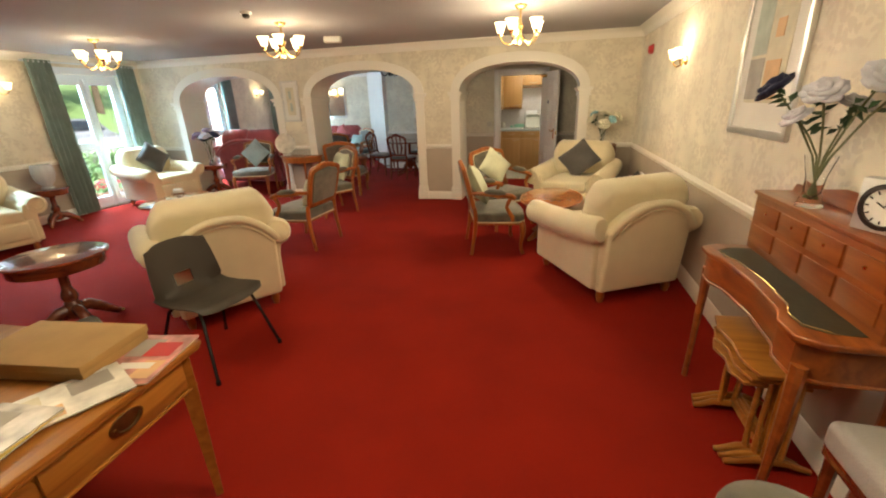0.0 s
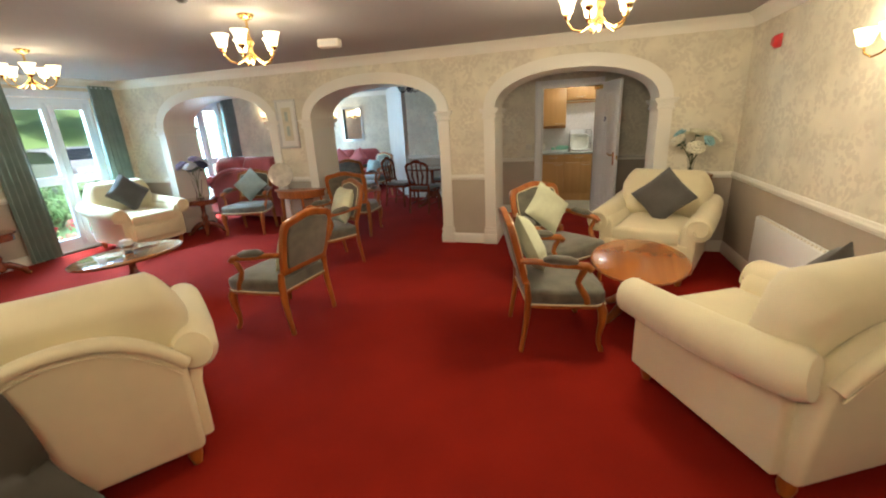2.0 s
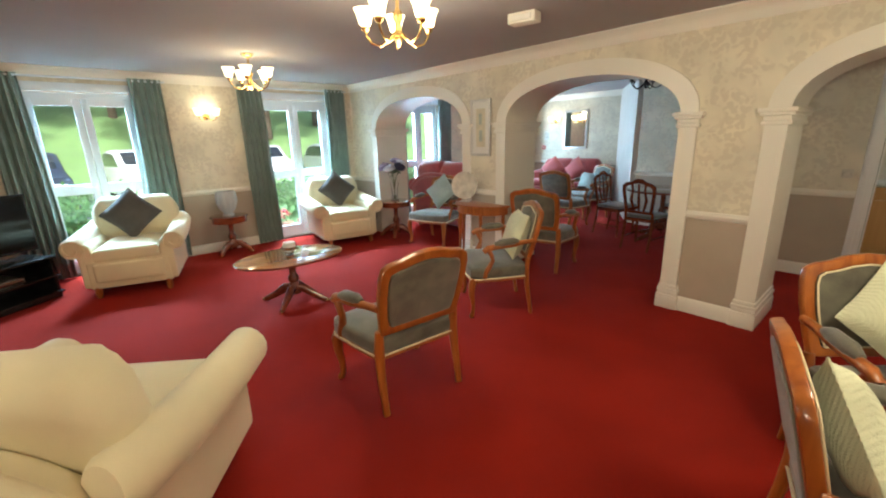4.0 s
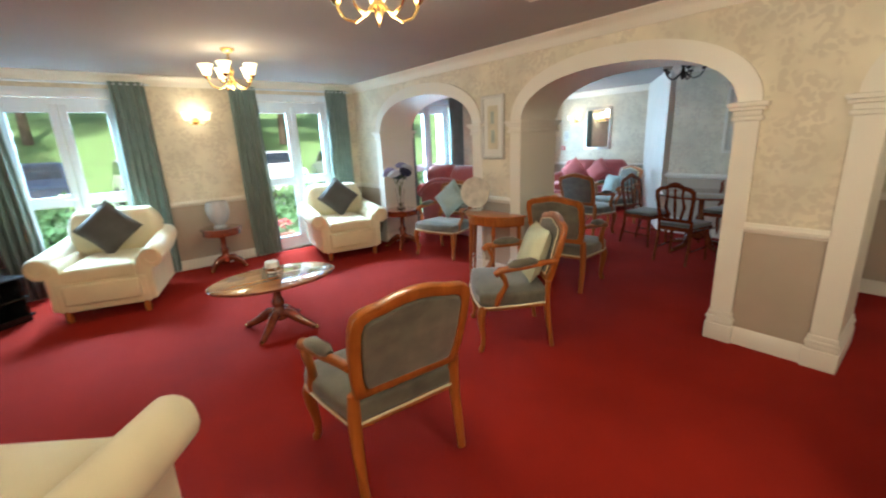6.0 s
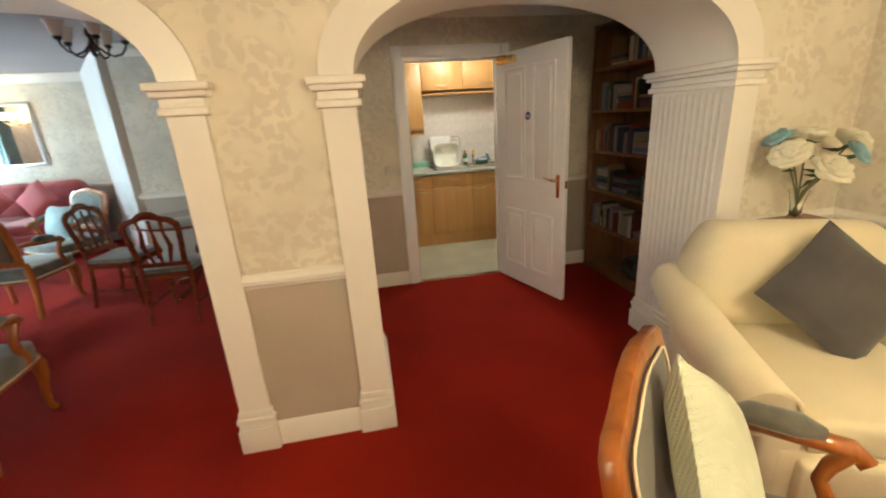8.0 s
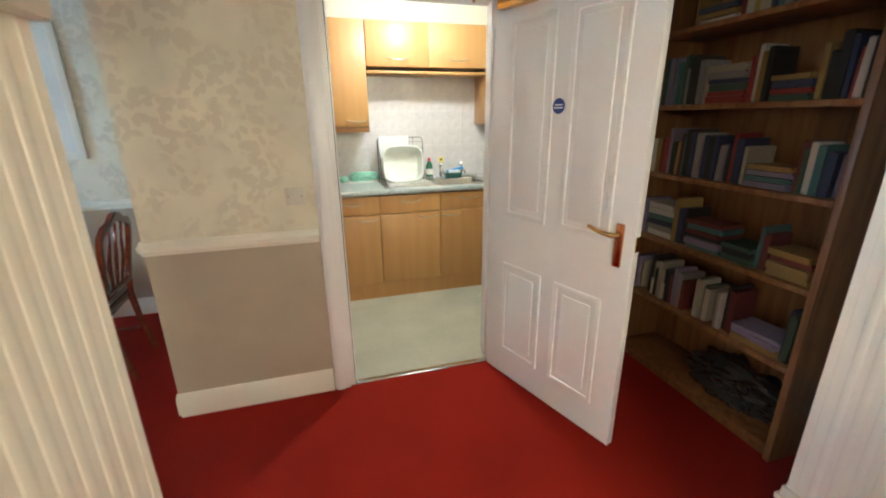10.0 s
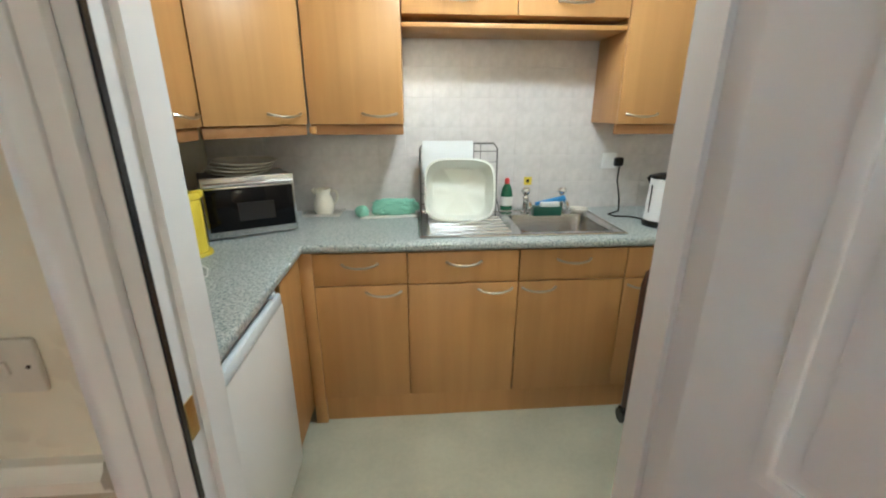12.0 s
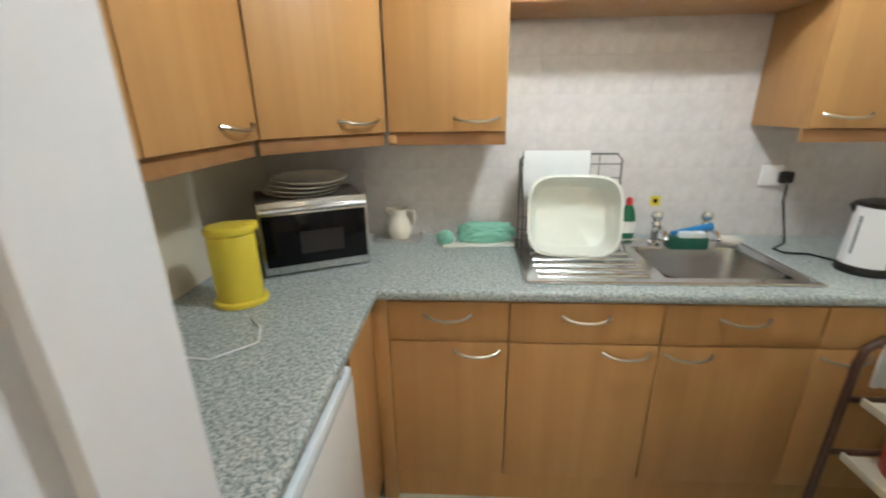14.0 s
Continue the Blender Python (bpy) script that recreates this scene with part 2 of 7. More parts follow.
def lathe(profile, segs=20, loc=(0, 0, 0), sx=1.0, sy=1.0):
    """Turns (radius, height) pairs about the vertical."""
    bm = bmesh.new()
    rings = []
    for r, z in profile:
        if r < 1e-4:
            rings.append([bm.verts.new((loc[0], loc[1], loc[2] + z))])
        else:
            rings.append([bm.verts.new((loc[0] + r * sx * math.cos(2 * math.pi * k / segs), loc[1] + r * sy * math.sin(2 * math.pi * k / segs), loc[2] + z)) for k in range(segs)])
    for a, b in zip(rings, rings[1:]):
        for k in range(segs):
            j = (k + 1) % segs
            if len(a) == 1 and len(b) == 1:
                continue
            if len(a) == 1:
                bm.faces.new((a[0], b[j], b[k]))
            elif len(b) == 1:
                bm.faces.new((a[k], a[j], b[0]))
            else:
                bm.faces.new((a[k], a[j], b[j], b[k]))
    for ring, flip in ((rings[0], True), (rings[-1], False)):
        if len(ring) > 1:
            bm.faces.new(ring[::-1] if flip else ring)
    bmesh.ops.recalc_face_normals(bm, faces=bm.faces[:])
    return bm


def prism(outline, depth, bevel=0.0, seg=2):
    """An outline in x, z pushed along y, centred."""
    bm = bmesh.new()
    f = bm.faces.new([bm.verts.new((x, -depth / 2, z)) for x, z in outline])
    back = bmesh.ops.extrude_face_region(bm, geom=[f])
    bmesh.ops.translate(bm, verts=[v for v in back["geom"] if isinstance(v, bmesh.types.BMVert)], vec=(0, depth, 0))
    bmesh.ops.recalc_face_normals(bm, faces=bm.faces[:])
    if bevel > 0:
        edges = [e for e in bm.edges if len(e.link_faces) == 2 and e.calc_face_angle() > 0.9]
        bmesh.ops.bevel(bm, geom=edges, offset=bevel, segments=seg, profile=0.5, affect="EDGES")
    return bm


def pillow(w, h, d, n=12, pinch=0.10):
    """A stuffed square cushion, standing in x, z."""
    bm = bmesh.new()
    sides = []
    for s in (1, -1):
        grid = []
        for i in range(n + 1):
            row = []
            for j in range(n + 1):
                u, v = 2 * i / n - 1, 2 * j / n - 1
                k = 1 - pinch * (1 - abs(u * v)) * (abs(u) ** 4 + abs(v) ** 4) * 0.6
                t = max(0.0, (1 - u ** 4) * (1 - v ** 4)) ** 0.6
                wob = 0.08 * noise.noise(Vector((u * 1.7, v * 1.7, s * 3.0)))
                row.append(bm.verts.new((u * w / 2 * k, s * d / 2 * t * (1 + wob), v * h / 2 * k)))
            grid.append(row)
        for i in range(n):
            for j in range(n):
                q = (grid[i][j], grid[i + 1][j], grid[i + 1][j + 1], grid[i][j + 1])
                bm.faces.new(q if s < 0 else q[::-1])
        sides.append(grid)
    bmesh.ops.remove_doubles(bm, verts=bm.verts[:], dist=1e-4)
    bmesh.ops.recalc_face_normals(bm, faces=bm.faces[:])
    return bm


def mesh_of(name, bm, material, smooth=42):
    me = bpy.data.meshes.new(name)
    bm.to_mesh(me)
    bm.free()
    me.materials.append(material)
    me.polygons.foreach_set("use_smooth", [True] * len(me.polygons))
    me.set_sharp_from_angle(angle=radians(smooth))
    return me


def part(name, bm, material, parent, label="", smooth=42):
    ob = new(name, mesh_of(name, bm, material, smooth))
    ob.parent = parent
    if label:
        tagged(ob, label)
    return ob


def thing(name, m, label, category, group=""):
    ob = new(name)
    ob.empty_display_size = 0.1
    ob.matrix_world = m
    return tagged(ob, label, category, group)


def single(name, bm, material, m, label, category, group="", smooth=42):
    ob = new(name, mesh_of(name, bm, material, smooth))
    ob.matrix_world = m
    return tagged(ob, label, category, group)


def structure(name, bm, material, label, category, smooth=30):
    ob = new(name, mesh_of(name, bm, material, smooth))
    return tagged(ob, label, category, "", "structure")


def span(x0, x1, y0, y1, z0, z1, bevel=0.0):
    return box((x1 - x0, y1 - y0, z1 - z0), ((x0 + x1) / 2, (y0 + y1) / 2, (z0 + z1) / 2), bevel)


# ---------- the rooms ----------
XL, XR, YB = -6.65, 1.95, -3.2          # window wall, right wall, wall behind
YA, YA2 = 6.49, 7.03                    # arch wall, front and back
CEIL = 2.42
YD, YD2 = 8.40, 8.535                    # wall with the kitchen door
YK, XKL, XKR = 10.14, -0.90, 1.74       # kitchen back, left, right
YF = 11.75                              # far wall of the dining room

structure("floor", span(XL - 0.3, 2.3, YB - 0.2, YD + 0.03, -0.12, 0.0), M_CARPET, "plain red fitted carpet through both rooms", "carpet")
structure("floor_dining", span(XL - 0.3, -1.0, YD + 0.03, 12.0, -0.12, 0.0), M_CARPET, "plain red fitted carpet of the dining end", "carpet")
M_VINYL = mat("pale_green_vinyl", (0.45, 0.445, 0.35), 0.45, vary=0.17, scale=3.5, fine=0.35, fscale=45, bump=0.05)
structure("floor_kitchen", span(-1.0, 2.0, YD + 0.03, 10.3, -0.12, 0.002), M_VINYL, "pale grey green vinyl kitchen floor", "floor")
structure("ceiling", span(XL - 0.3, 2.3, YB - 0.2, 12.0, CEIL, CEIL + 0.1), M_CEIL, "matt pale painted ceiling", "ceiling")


def holed_wall(name, axis, at, thick, lo, hi, holes, material, label, z0=0.0, z1=CEIL, parent=None):
    """A wall along an axis with rectangular openings (lo, hi, bottom, top)."""
    bms = []
    edges = sorted({lo, hi, *[h[0] for h in holes], *[h[1] for h in holes]})
    for a, b in zip(edges, edges[1:]):
        mid = (a + b) / 2
        spans = [(z0, z1)]
        for h in holes:
            if h[0] < mid < h[1]:
                spans = [s for s in ((z0, max(z0, h[2])), (min(z1, h[3]), z1)) if s[1] - s[0] > 1e-4]
        for s0, s1 in spans:
            bms.append(span(a, b, at, at + thick, s0, s1) if axis == "x" else span(at, at + thick, a, b, s0, s1))
    return structure(name, merge(*bms), material, label, "wall")


def two_tone(name, axis, face, out, lo, hi, holes, label, t=0.22, dado=0.86):
    """A wall with leaf paper above the dado rail and plain beige below; face is the room side, out the way out of the room."""
    at = face if out > 0 else face - t
    holed_wall(name, axis, at, t, lo, hi, holes, M_PAPER, label, dado, CEIL)
    holed_wall(name + "_dado", axis, at, t, lo, hi, holes, M_DADO, "plain beige papered dado below the rail", 0.0, dado)


RAIL = [(0, 0), (0.012, 0), (0.016, 0.012), (0.026, 0.020), (0.028, 0.040), (0.018, 0.050), (0.014, 0.062), (0, 0.066)]
SKIRT = [(0, 0), (0.018, 0), (0.018, 0.095), (0.012, 0.108), (0.010, 0.122), (0.004, 0.130), (0, 0.130)]
COVE = [(0, 0), (0.010, 0), (0.016, 0.012), (0.020, 0.020), (0.030, 0.050), (0.052, 0.076), (0.086, 0.090), (0.094, 0.098), (0.105, 0.100), (0.105, 0.112), (0, 0.112)]


def moulding(name, profile, a, b, z, normal, label, category="trim", material=None):
    """A profile (out, up) run straight from a to b, standing out along normal."""
    bm = bmesh.new()
    ends = []
    for p in (a, b):
        ends.append([bm.verts.new((p[0] + normal[0] * o, p[1] + normal[1] * o, z + u)) for o, u in profile])
    k = len(profile)
    for i in range(k):
        bm.faces.new((ends[0][i], ends[0][(i + 1) % k], ends[1][(i + 1) % k], ends[1][i]))
    bm.faces.new(ends[0][::-1])
    bm.faces.new(ends[1])
    bmesh.ops.recalc_face_normals(bm, faces=bm.faces[:])
    return structure(name, bm, material or M_TRIM, label, category)


def trims(a, b, normal, rail=True, cove=True, skirt=True, up=0.84):
    if rail:
        moulding("dado_rail", RAIL, a, b, up, normal, "cream moulded dado rail along the wall")
    if skirt:
        moulding("baseboard", SKIRT, a, b, 0.0, normal, "cream moulded skirting board", "baseboard")
    if cove:
        moulding("cornice", COVE, a, b, CEIL - 0.112, normal, "cream moulded cornice under the ceiling", "cornice")


# window wall, with three glazed double doors
WINDOWS = ((2.36, 3.46), (4.90, 6.05), (7.50, 8.50), (10.40, 11.30))
WTOP = 2.16
two_tone("wall_window", "y", XL, -1, YB, 12.0, [(a, b, 0.02, WTOP) for a, b in WINDOWS], "leaf papered wall with four glazed doors")
for a, b in ((YB, 2.31), (3.51, 4.85), (6.10, YA), (YA2, 7.45), (8.55, 10.35), (11.35, YF)):
    trims((XL, a), (XL, b), (1, 0), cove=False)
moulding("cornice", COVE, (XL, YB), (XL, YA), CEIL - 0.112, (1, 0), "cream moulded cornice under the ceiling", "cornice")
moulding("cornice", COVE, (XL, YA2), (XL, YF), CEIL - 0.112, (1, 0), "cream moulded cornice under the ceiling", "cornice")
# right wall and wall behind
two_tone("wall_right", "y", XR, 1, YB, YA2, [], "leaf papered side wall of the lounge")
trims((XR, YB), (XR, YA), (-1, 0))
two_tone("wall_back", "x", YB, -1, XL, XR, [], "leaf papered wall behind the walker")
trims((XL, YB), (XR, YB), (0, 1))
# passage beyond the third arch
two_tone("wall_passage", "y", 1.80, 1, YA2, YD2, [], "papered wall behind the bookcase")
# kitchen door wall
DOOR = (-0.235, 0.63, 2.02)
two_tone("wall_kitchen_door", "x", YD, 1, -1.08, 2.02, [(DOOR[0], DOOR[1], 0.0, DOOR[2])], "leaf papered wall with the kitchen doorway", 0.135, 0.885)
trims((-1.08, YD), (DOOR[0] - 0.085, YD), (0, -1), up=0.866)
trims((DOOR[1] + 0.085, YD), (1.80, YD), (0, -1), up=0.866)
moulding("cornice", COVE, (DOOR[0] - 0.085, YD), (DOOR[1] + 0.085, YD), CEIL - 0.112, (0, -1), "cream moulded cornice under the ceiling", "cornice")
two_tone("wall_kitchen_side", "y", -1.08, 1, YD2, 9.82, [], "leaf papered outer side of the kitchen", 0.12, 0.885)
trims((-1.08, YD), (-1.08, 9.82), (-1, 0), up=0.866)
# architrave of the kitchen doorway
for x0, x1, z0, z1 in ((DOOR[0] - 0.08, DOOR[0] + 0.005, 0, DOOR[2] + 0.08), (DOOR[1] - 0.005, DOOR[1] + 0.08, 0, DOOR[2] + 0.08), (DOOR[0] + 0.005, DOOR[1] - 0.005, DOOR[2] - 0.005, DOOR[2] + 0.08)):
    structure("trim", merge(span(x0, x1, YD - 0.018, YD + 0.002, z0, z1, 0.004), span(x0 + 0.012, x1 - 0.03, YD - 0.026, YD - 0.016, z0, z1 - 0.012, 0.003)), M_WHITE, "white moulded door architrave", "trim")
for x0, x1 in ((DOOR[0], DOOR[0] + 0.03), (DOOR[1] - 0.012, DOOR[1])):
    structure("trim", merge(span(x0, x1, YD + 0.002, YD2 + 0.02, 0, DOOR[2] - 0.005), span(x0 + (0.03 if x0 < 0 else -0.012), x0 + (0.042 if x0 < 0 else 0.0), YD + 0.06, YD + 0.10, 0, DOOR[2] - 0.03)), M_WHITE, "white painted door lining", "trim")
structure("trim", span(DOOR[0] + 0.03, DOOR[1] - 0.012, YD + 0.002, YD2 + 0.02, DOOR[2] - 0.03, DOOR[2] - 0.005), M_WHITE, "white painted door lining", "trim")
structure("trim", span(DOOR[0] + 0.0302, DOOR[0] + 0.0335, YD + 0.004, YD + 0.016, 0.0, DOOR[2] - 0.032), M_BLACK, "black smoke seal strip in the door lining", "trim")
structure("strike_plate", span(DOOR[0] + 0.0302, DOOR[0] + 0.0325, YD + 0.020, YD + 0.046, 0.93, 1.00), M_BRASS, "brass strike plate in the door lining", "strike plate")
structure("threshold", span(DOOR[0] + 0.03, DOOR[1] - 0.012, YD - 0.005, YD + 0.035, 0.0, 0.007, 0.003), M_STEEL, "metal carpet strip in the doorway", "threshold")
# dining end
M_PLAIN = mat("pale_emulsion", (0.66, 0.64, 0.60), 0.8, vary=0.04, bump=0.15)
two_tone("wall_dining_right", "x", 9.82, 1, -3.2, -0.96, [], "leaf papered wall of the dining end")
trims((-3.2, 9.82), (-1.08, 9.82), (0, -1))
two_tone("wall_far", "x", YF, 1, XL, -4.3, [], "leaf papered far wall behind the red sofa")
trims((XL, YF), (-4.3, YF), (0, -1))
DIAG = math.atan2(YF - 9.82, -4.4 + 3.2)
dl = math.hypot(YF - 9.82, 1.2)
structure("wall_dining_angle", moved(box((dl + 0.1, 0.2, CEIL), (dl / 2, -0.1, CEIL / 2)), pose(-3.2, 9.82, 0, 0, 0, math.degrees(DIAG))), M_PLAIN, "pale angled wall of the dining end", "wall")


# ---------- the wall of three arches ----------
ARCHES = ((-5.88, -3.88, 2.11), (-3.20, -1.33, 2.09), (-0.64, 1.17, 2.09))
SPRING = 1.68


def arch_curve(x0, x1, top, n=28, grow=0.0):
    c, h, r = (x0 + x1) / 2, (x1 - x0) / 2 + grow, top - SPRING + grow
    pts = []
    for i in range(n + 1):
        a = math.pi * i / n
        ca, sa = math.cos(a), math.sin(a)
        pts.append((c - h * math.copysign(abs(ca) ** 0.90, ca), SPRING + r * sa ** 0.90))
    return pts


def arch_wall():
    """Upper paper, lower dado and the plain soffits, as wall pieces."""
    up = []
    xs = [XL] + [v for a in ARCHES for v in a[:2]] + [XR]
    for x0, x1 in zip(xs[::2], xs[1::2]):
        up.append(span(x0, x1, YA, YA2, 0.86, CEIL))
    for x0, x1, top in ARCHES:
        bm = bmesh.new()
        curve = arch_curve(x0, x1, top)
        cols = []
        for x, z in curve:
            cols.append([bm.verts.new((x, y, zz)) for y in (YA, YA2) for zz in (z, CEIL)])
        for p, q in zip(cols, cols[1:]):
            bm.faces.new((p[0], q[0], q[1], p[1]))
            bm.faces.new((p[2], p[3], q[3], q[2]))
            bm.faces.new((p[0], p[2], q[2], q[0]))
            bm.faces.new((p[1], q[1], q[3], p[3]))
        bmesh.ops.recalc_face_normals(bm, faces=bm.faces[:])
        up.append(bm)
    for n, bm in enumerate(up):
        structure("wall_arches_%d" % (n + 1), bm, M_PAPER, "leaf papered wall between and over the arches", "wall")
    for n, (a, b) in enumerate(zip(xs[::2], xs[1::2])):
        structure("wall_arches_dado_%d" % (n + 1), span(a, b, YA, YA2, 0, 0.86), M_DADO, "plain beige dado of the arch wall", "wall")


arch_wall()


def arch_trim(x0, x1, top):
    """White lining, raised band, fluted jambs, capitals and plinths of one arch."""
    t = tagged(new("arch_trim"), "cream painted arch surround with pilasters", "arch", "arches", "structure")
    # soffit lining
    bm = bmesh.new()
    inner, outer = arch_curve(x0, x1, top, grow=-0.012), arch_curve(x0, x1, top, grow=0.004)
    a = [[bm.verts.new((x, y, z)) for (x, z) in inner] for y in (YA - 0.012, YA2 + 0.012)]
    b = [[bm.verts.new((x, y, z)) for (x, z) in outer] for y in (YA - 0.012, YA2 + 0.012)]
    for i in range(len(inner) - 1):
        bm.faces.new((a[0][i], a[0][i + 1], a[1][i + 1], a[1][i]))
        for k in (0, 1):
            bm.faces.new((a[k][i], a[k][i + 1], b[k][i + 1], b[k][i]))
    bmesh.ops.recalc_face_normals(bm, faces=bm.faces[:])
    part("soffit", bm, M_TRIM, t)
    # raised band on both faces
    for y0, y1 in ((YA - 0.022, YA + 0.004), (YA2 - 0.004, YA2 + 0.022)):
        bm = bmesh.new()
        ins, outs = arch_curve(x0, x1, top, grow=-0.012), arch_curve(x0, x1, top, grow=0.125)
        va = [[bm.verts.new((x, y, z)) for x, z in ins] for y in (y0, y1)]
        vb = [[bm.verts.new((x, y, max(z, SPRING))) for x, z in outs] for y in (y0, y1)]
        for i in range(len(ins) - 1):
            bm.faces.new((va[0][i], va[0][i + 1], vb[0][i + 1], vb[0][i]))
            bm.faces.new((va[1][i], vb[1][i], vb[1][i + 1], va[1][i + 1]))
            bm.faces.new((va[0][i], va[1][i], va[1][i + 1], va[0][i + 1]))
            bm.faces.new((vb[0][i], vb[0][i + 1], vb[1][i + 1], vb[1][i]))
        bmesh.ops.recalc_face_normals(bm, faces=bm.faces[:])
        part("arch_band", bm, M_TRIM, t)
    for x, s in ((x0, -1), (x1, 1)):
        # s points into the wall
        flutes = [span(min(x - s * 0.010, x + s * 0.002), max(x - s * 0.010, x + s * 0.002), YA + 0.002, YA2 - 0.002, 0.0, SPRING)]
        for k in range(11 if x0 > -1 else 0):
            fy = YA + 0.045 + k * 0.045
            flutes.append(box((0.008, 0.026, SPRING - 0.36), (x - s * 0.0085, fy, SPRING / 2 + 0.06), 0.004))
        part("jamb", merge(*flutes), M_TRIM, t)
        for y0, y1 in ((YA - 0.024, YA + 0.002), (YA2 - 0.002, YA2 + 0.024)):
            xa, xb = sorted((x - s * 0.012, x + s * 0.125))
            part("pilaster", span(xa, xb, y0, y1, 0.0, SPRING), M_TRIM, t)
        cap, pl = [], []
        for w, z0, z1 in ((0.022, -0.10, -0.07), (0.012, -0.07, -0.035), (0.034, -0.035, -0.012), (0.046, -0.012, 0.018)):
            xa, xb = sorted((x - s * (0.012 + w), x + s * (0.125 + w)))
            cap.append(span(xa, xb, YA - 0.024 - w, YA2 + 0.024 + w, SPRING + z0, SPRING + z1, 0.006))
        for w, z0, z1 in ((0.022, 0.0, 0.13), (0.014, 0.13, 0.165), (0.020, 0.165, 0.19), (0.010, 0.19, 0.225)):
            xa, xb = sorted((x - s * (0.012 + w), x + s * (0.125 + w)))
            pl.append(span(xa, xb, YA - 0.024 - w, YA2 + 0.024 + w, z0, z1, 0.005))
        part("capital", merge(*cap), M_TRIM, t)
        part("plinth", merge(*pl), M_TRIM, t)
    return t


for a in ARCHES:
    arch_trim(*a)
for a, b in ((XL, ARCHES[0][0] - 0.125), (ARCHES[0][1] + 0.125, ARCHES[1][0] - 0.125), (ARCHES[1][1] + 0.125, ARCHES[2][0] - 0.125), (ARCHES[2][1] + 0.125, XR)):
    trims((a, YA), (b, YA), (0, -1), cove=False)
    trims((a, YA2), (b, YA2), (0, 1), cove=False)
moulding("cornice", COVE, (XL, YA), (XR, YA), CEIL - 0.112, (0, -1), "cream moulded cornice under the ceiling", "cornice")
# kitchen shell
M_KWALL = mat("cream_kitchen_emulsion", (0.72, 0.66, 0.52), 0.7, vary=0.03, bump=0.12)
structure("wall_kitchen_back", span(XKL - 0.06, XKR + 0.1, YK, YK + 0.12, 0, CEIL), M_KWALL, "cream painted kitchen back wall", "wall")
structure("wall_kitchen_left", span(XKL - 0.06, XKL, YD2, YK, 0, CEIL), M_KWALL, "cream painted kitchen side wall", "wall")
structure("wall_kitchen_right", span(XKR, XKR + 0.1, YD2, YK, 0, CEIL), M_KWALL, "cream painted kitchen side wall", "wall")
for x0, x1, z0 in ((XKL, DOOR[0], 0), (DOOR[1], XKR, 0), (DOOR[0], DOOR[1], DOOR[2])):
    structure("wall_kitchen_front", span(x0, x1, YD2, YD2 + 0.02, z0, CEIL), M_KWALL, "cream painted inner side of the door wall", "wall")


# ---------- furniture makers ----------
def slab(outline, z0, z1, bevel=0.0, seg=3, dome=0.0):
    """An outline in x, y with thickness; bevel rounds its rims."""
    bm = bmesh.new()
    f = bm.faces.new([bm.verts.new((x, y, z0)) for x, y in outline])
    up = bmesh.ops.extrude_face_region(bm, geom=[f])
    bmesh.ops.translate(bm, verts=[v for v in up["geom"] if isinstance(v, bmesh.types.BMVert)], vec=(0, 0, z1 - z0))
    bmesh.ops.recalc_face_normals(bm, faces=bm.faces[:])
    if bevel > 0:
        rim = [e for e in bm.edges if abs(e.verts[0].co.z - e.verts[1].co.z) < 1e-6]
        bmesh.ops.bevel(bm, geom=rim, offset=bevel, segments=seg, profile=0.5, affect="EDGES")
    if dome:
        top = max(bm.faces, key=lambda q: q.calc_center_median().z)
        c = top.calc_center_median()
        ring = base = list(top.verts)
        bm.faces.remove(top)
        for f, up in ((0.85, 0.55), (0.6, 0.85), (0.3, 0.97)):
            nxt = [bm.verts.new((c.x + (v.co.x - c.x) * f, c.y + (v.co.y - c.y) * f, z1 + dome * up)) for v in base]
            for i in range(len(ring)):
                j = (i + 1) % len(ring)
                bm.faces.new((ring[i], ring[j], nxt[j], nxt[i]))
            ring = nxt
        tip = bm.verts.new((c.x, c.y, z1 + dome))
        for i in range(len(ring)):
            bm.faces.new((ring[i], ring[(i + 1) % len(ring)], tip))
        bmesh.ops.recalc_face_normals(bm, faces=bm.faces[:])
    return bm


def oval(rx, ry, n=40, cx=0.0, cy=0.0):
    return [(cx + rx * math.cos(2 * math.pi * k / n), cy + ry * math.sin(2 * math.pi * k / n)) for k in range(n)]


def frame_ring(outer, inner, depth, bevel=0.006):
    """A closed frame between two outlines in x, z."""
    bm = bmesh.new()
    n = len(outer)
    v = [[[bm.verts.new((x, y, z)) for x, z in o] for o in (outer, inner)] for y in (-depth / 2, depth / 2)]
    for i in range(n):
        j = (i + 1) % n
        bm.faces.new((v[0][0][i], v[0][0][j], v[0][1][j], v[0][1][i]))
        bm.faces.new((v[1][0][i], v[1][1][i], v[1][1][j], v[1][0][j]))
        bm.faces.new((v[0][0][i], v[1][0][i], v[1][0][j], v[0][0][j]))
        bm.faces.new((v[0][1][i], v[0][1][j], v[1][1][j], v[1][1][i]))
    bmesh.ops.recalc_face_normals(bm, faces=bm.faces[:])
    if bevel:
        edges = [e for e in bm.edges if e.calc_face_angle(0) > 1.2]
        bmesh.ops.bevel(bm, geom=edges, offset=bevel, segments=2, profile=0.5, affect="EDGES")
    return bm


def mirrored(half):
    """Closes a half outline (x below 0, from the bottom to the middle of the top) on the other side."""
    return half + [(-x, z) for x, z in half[::-1] if abs(x) > 1e-6]


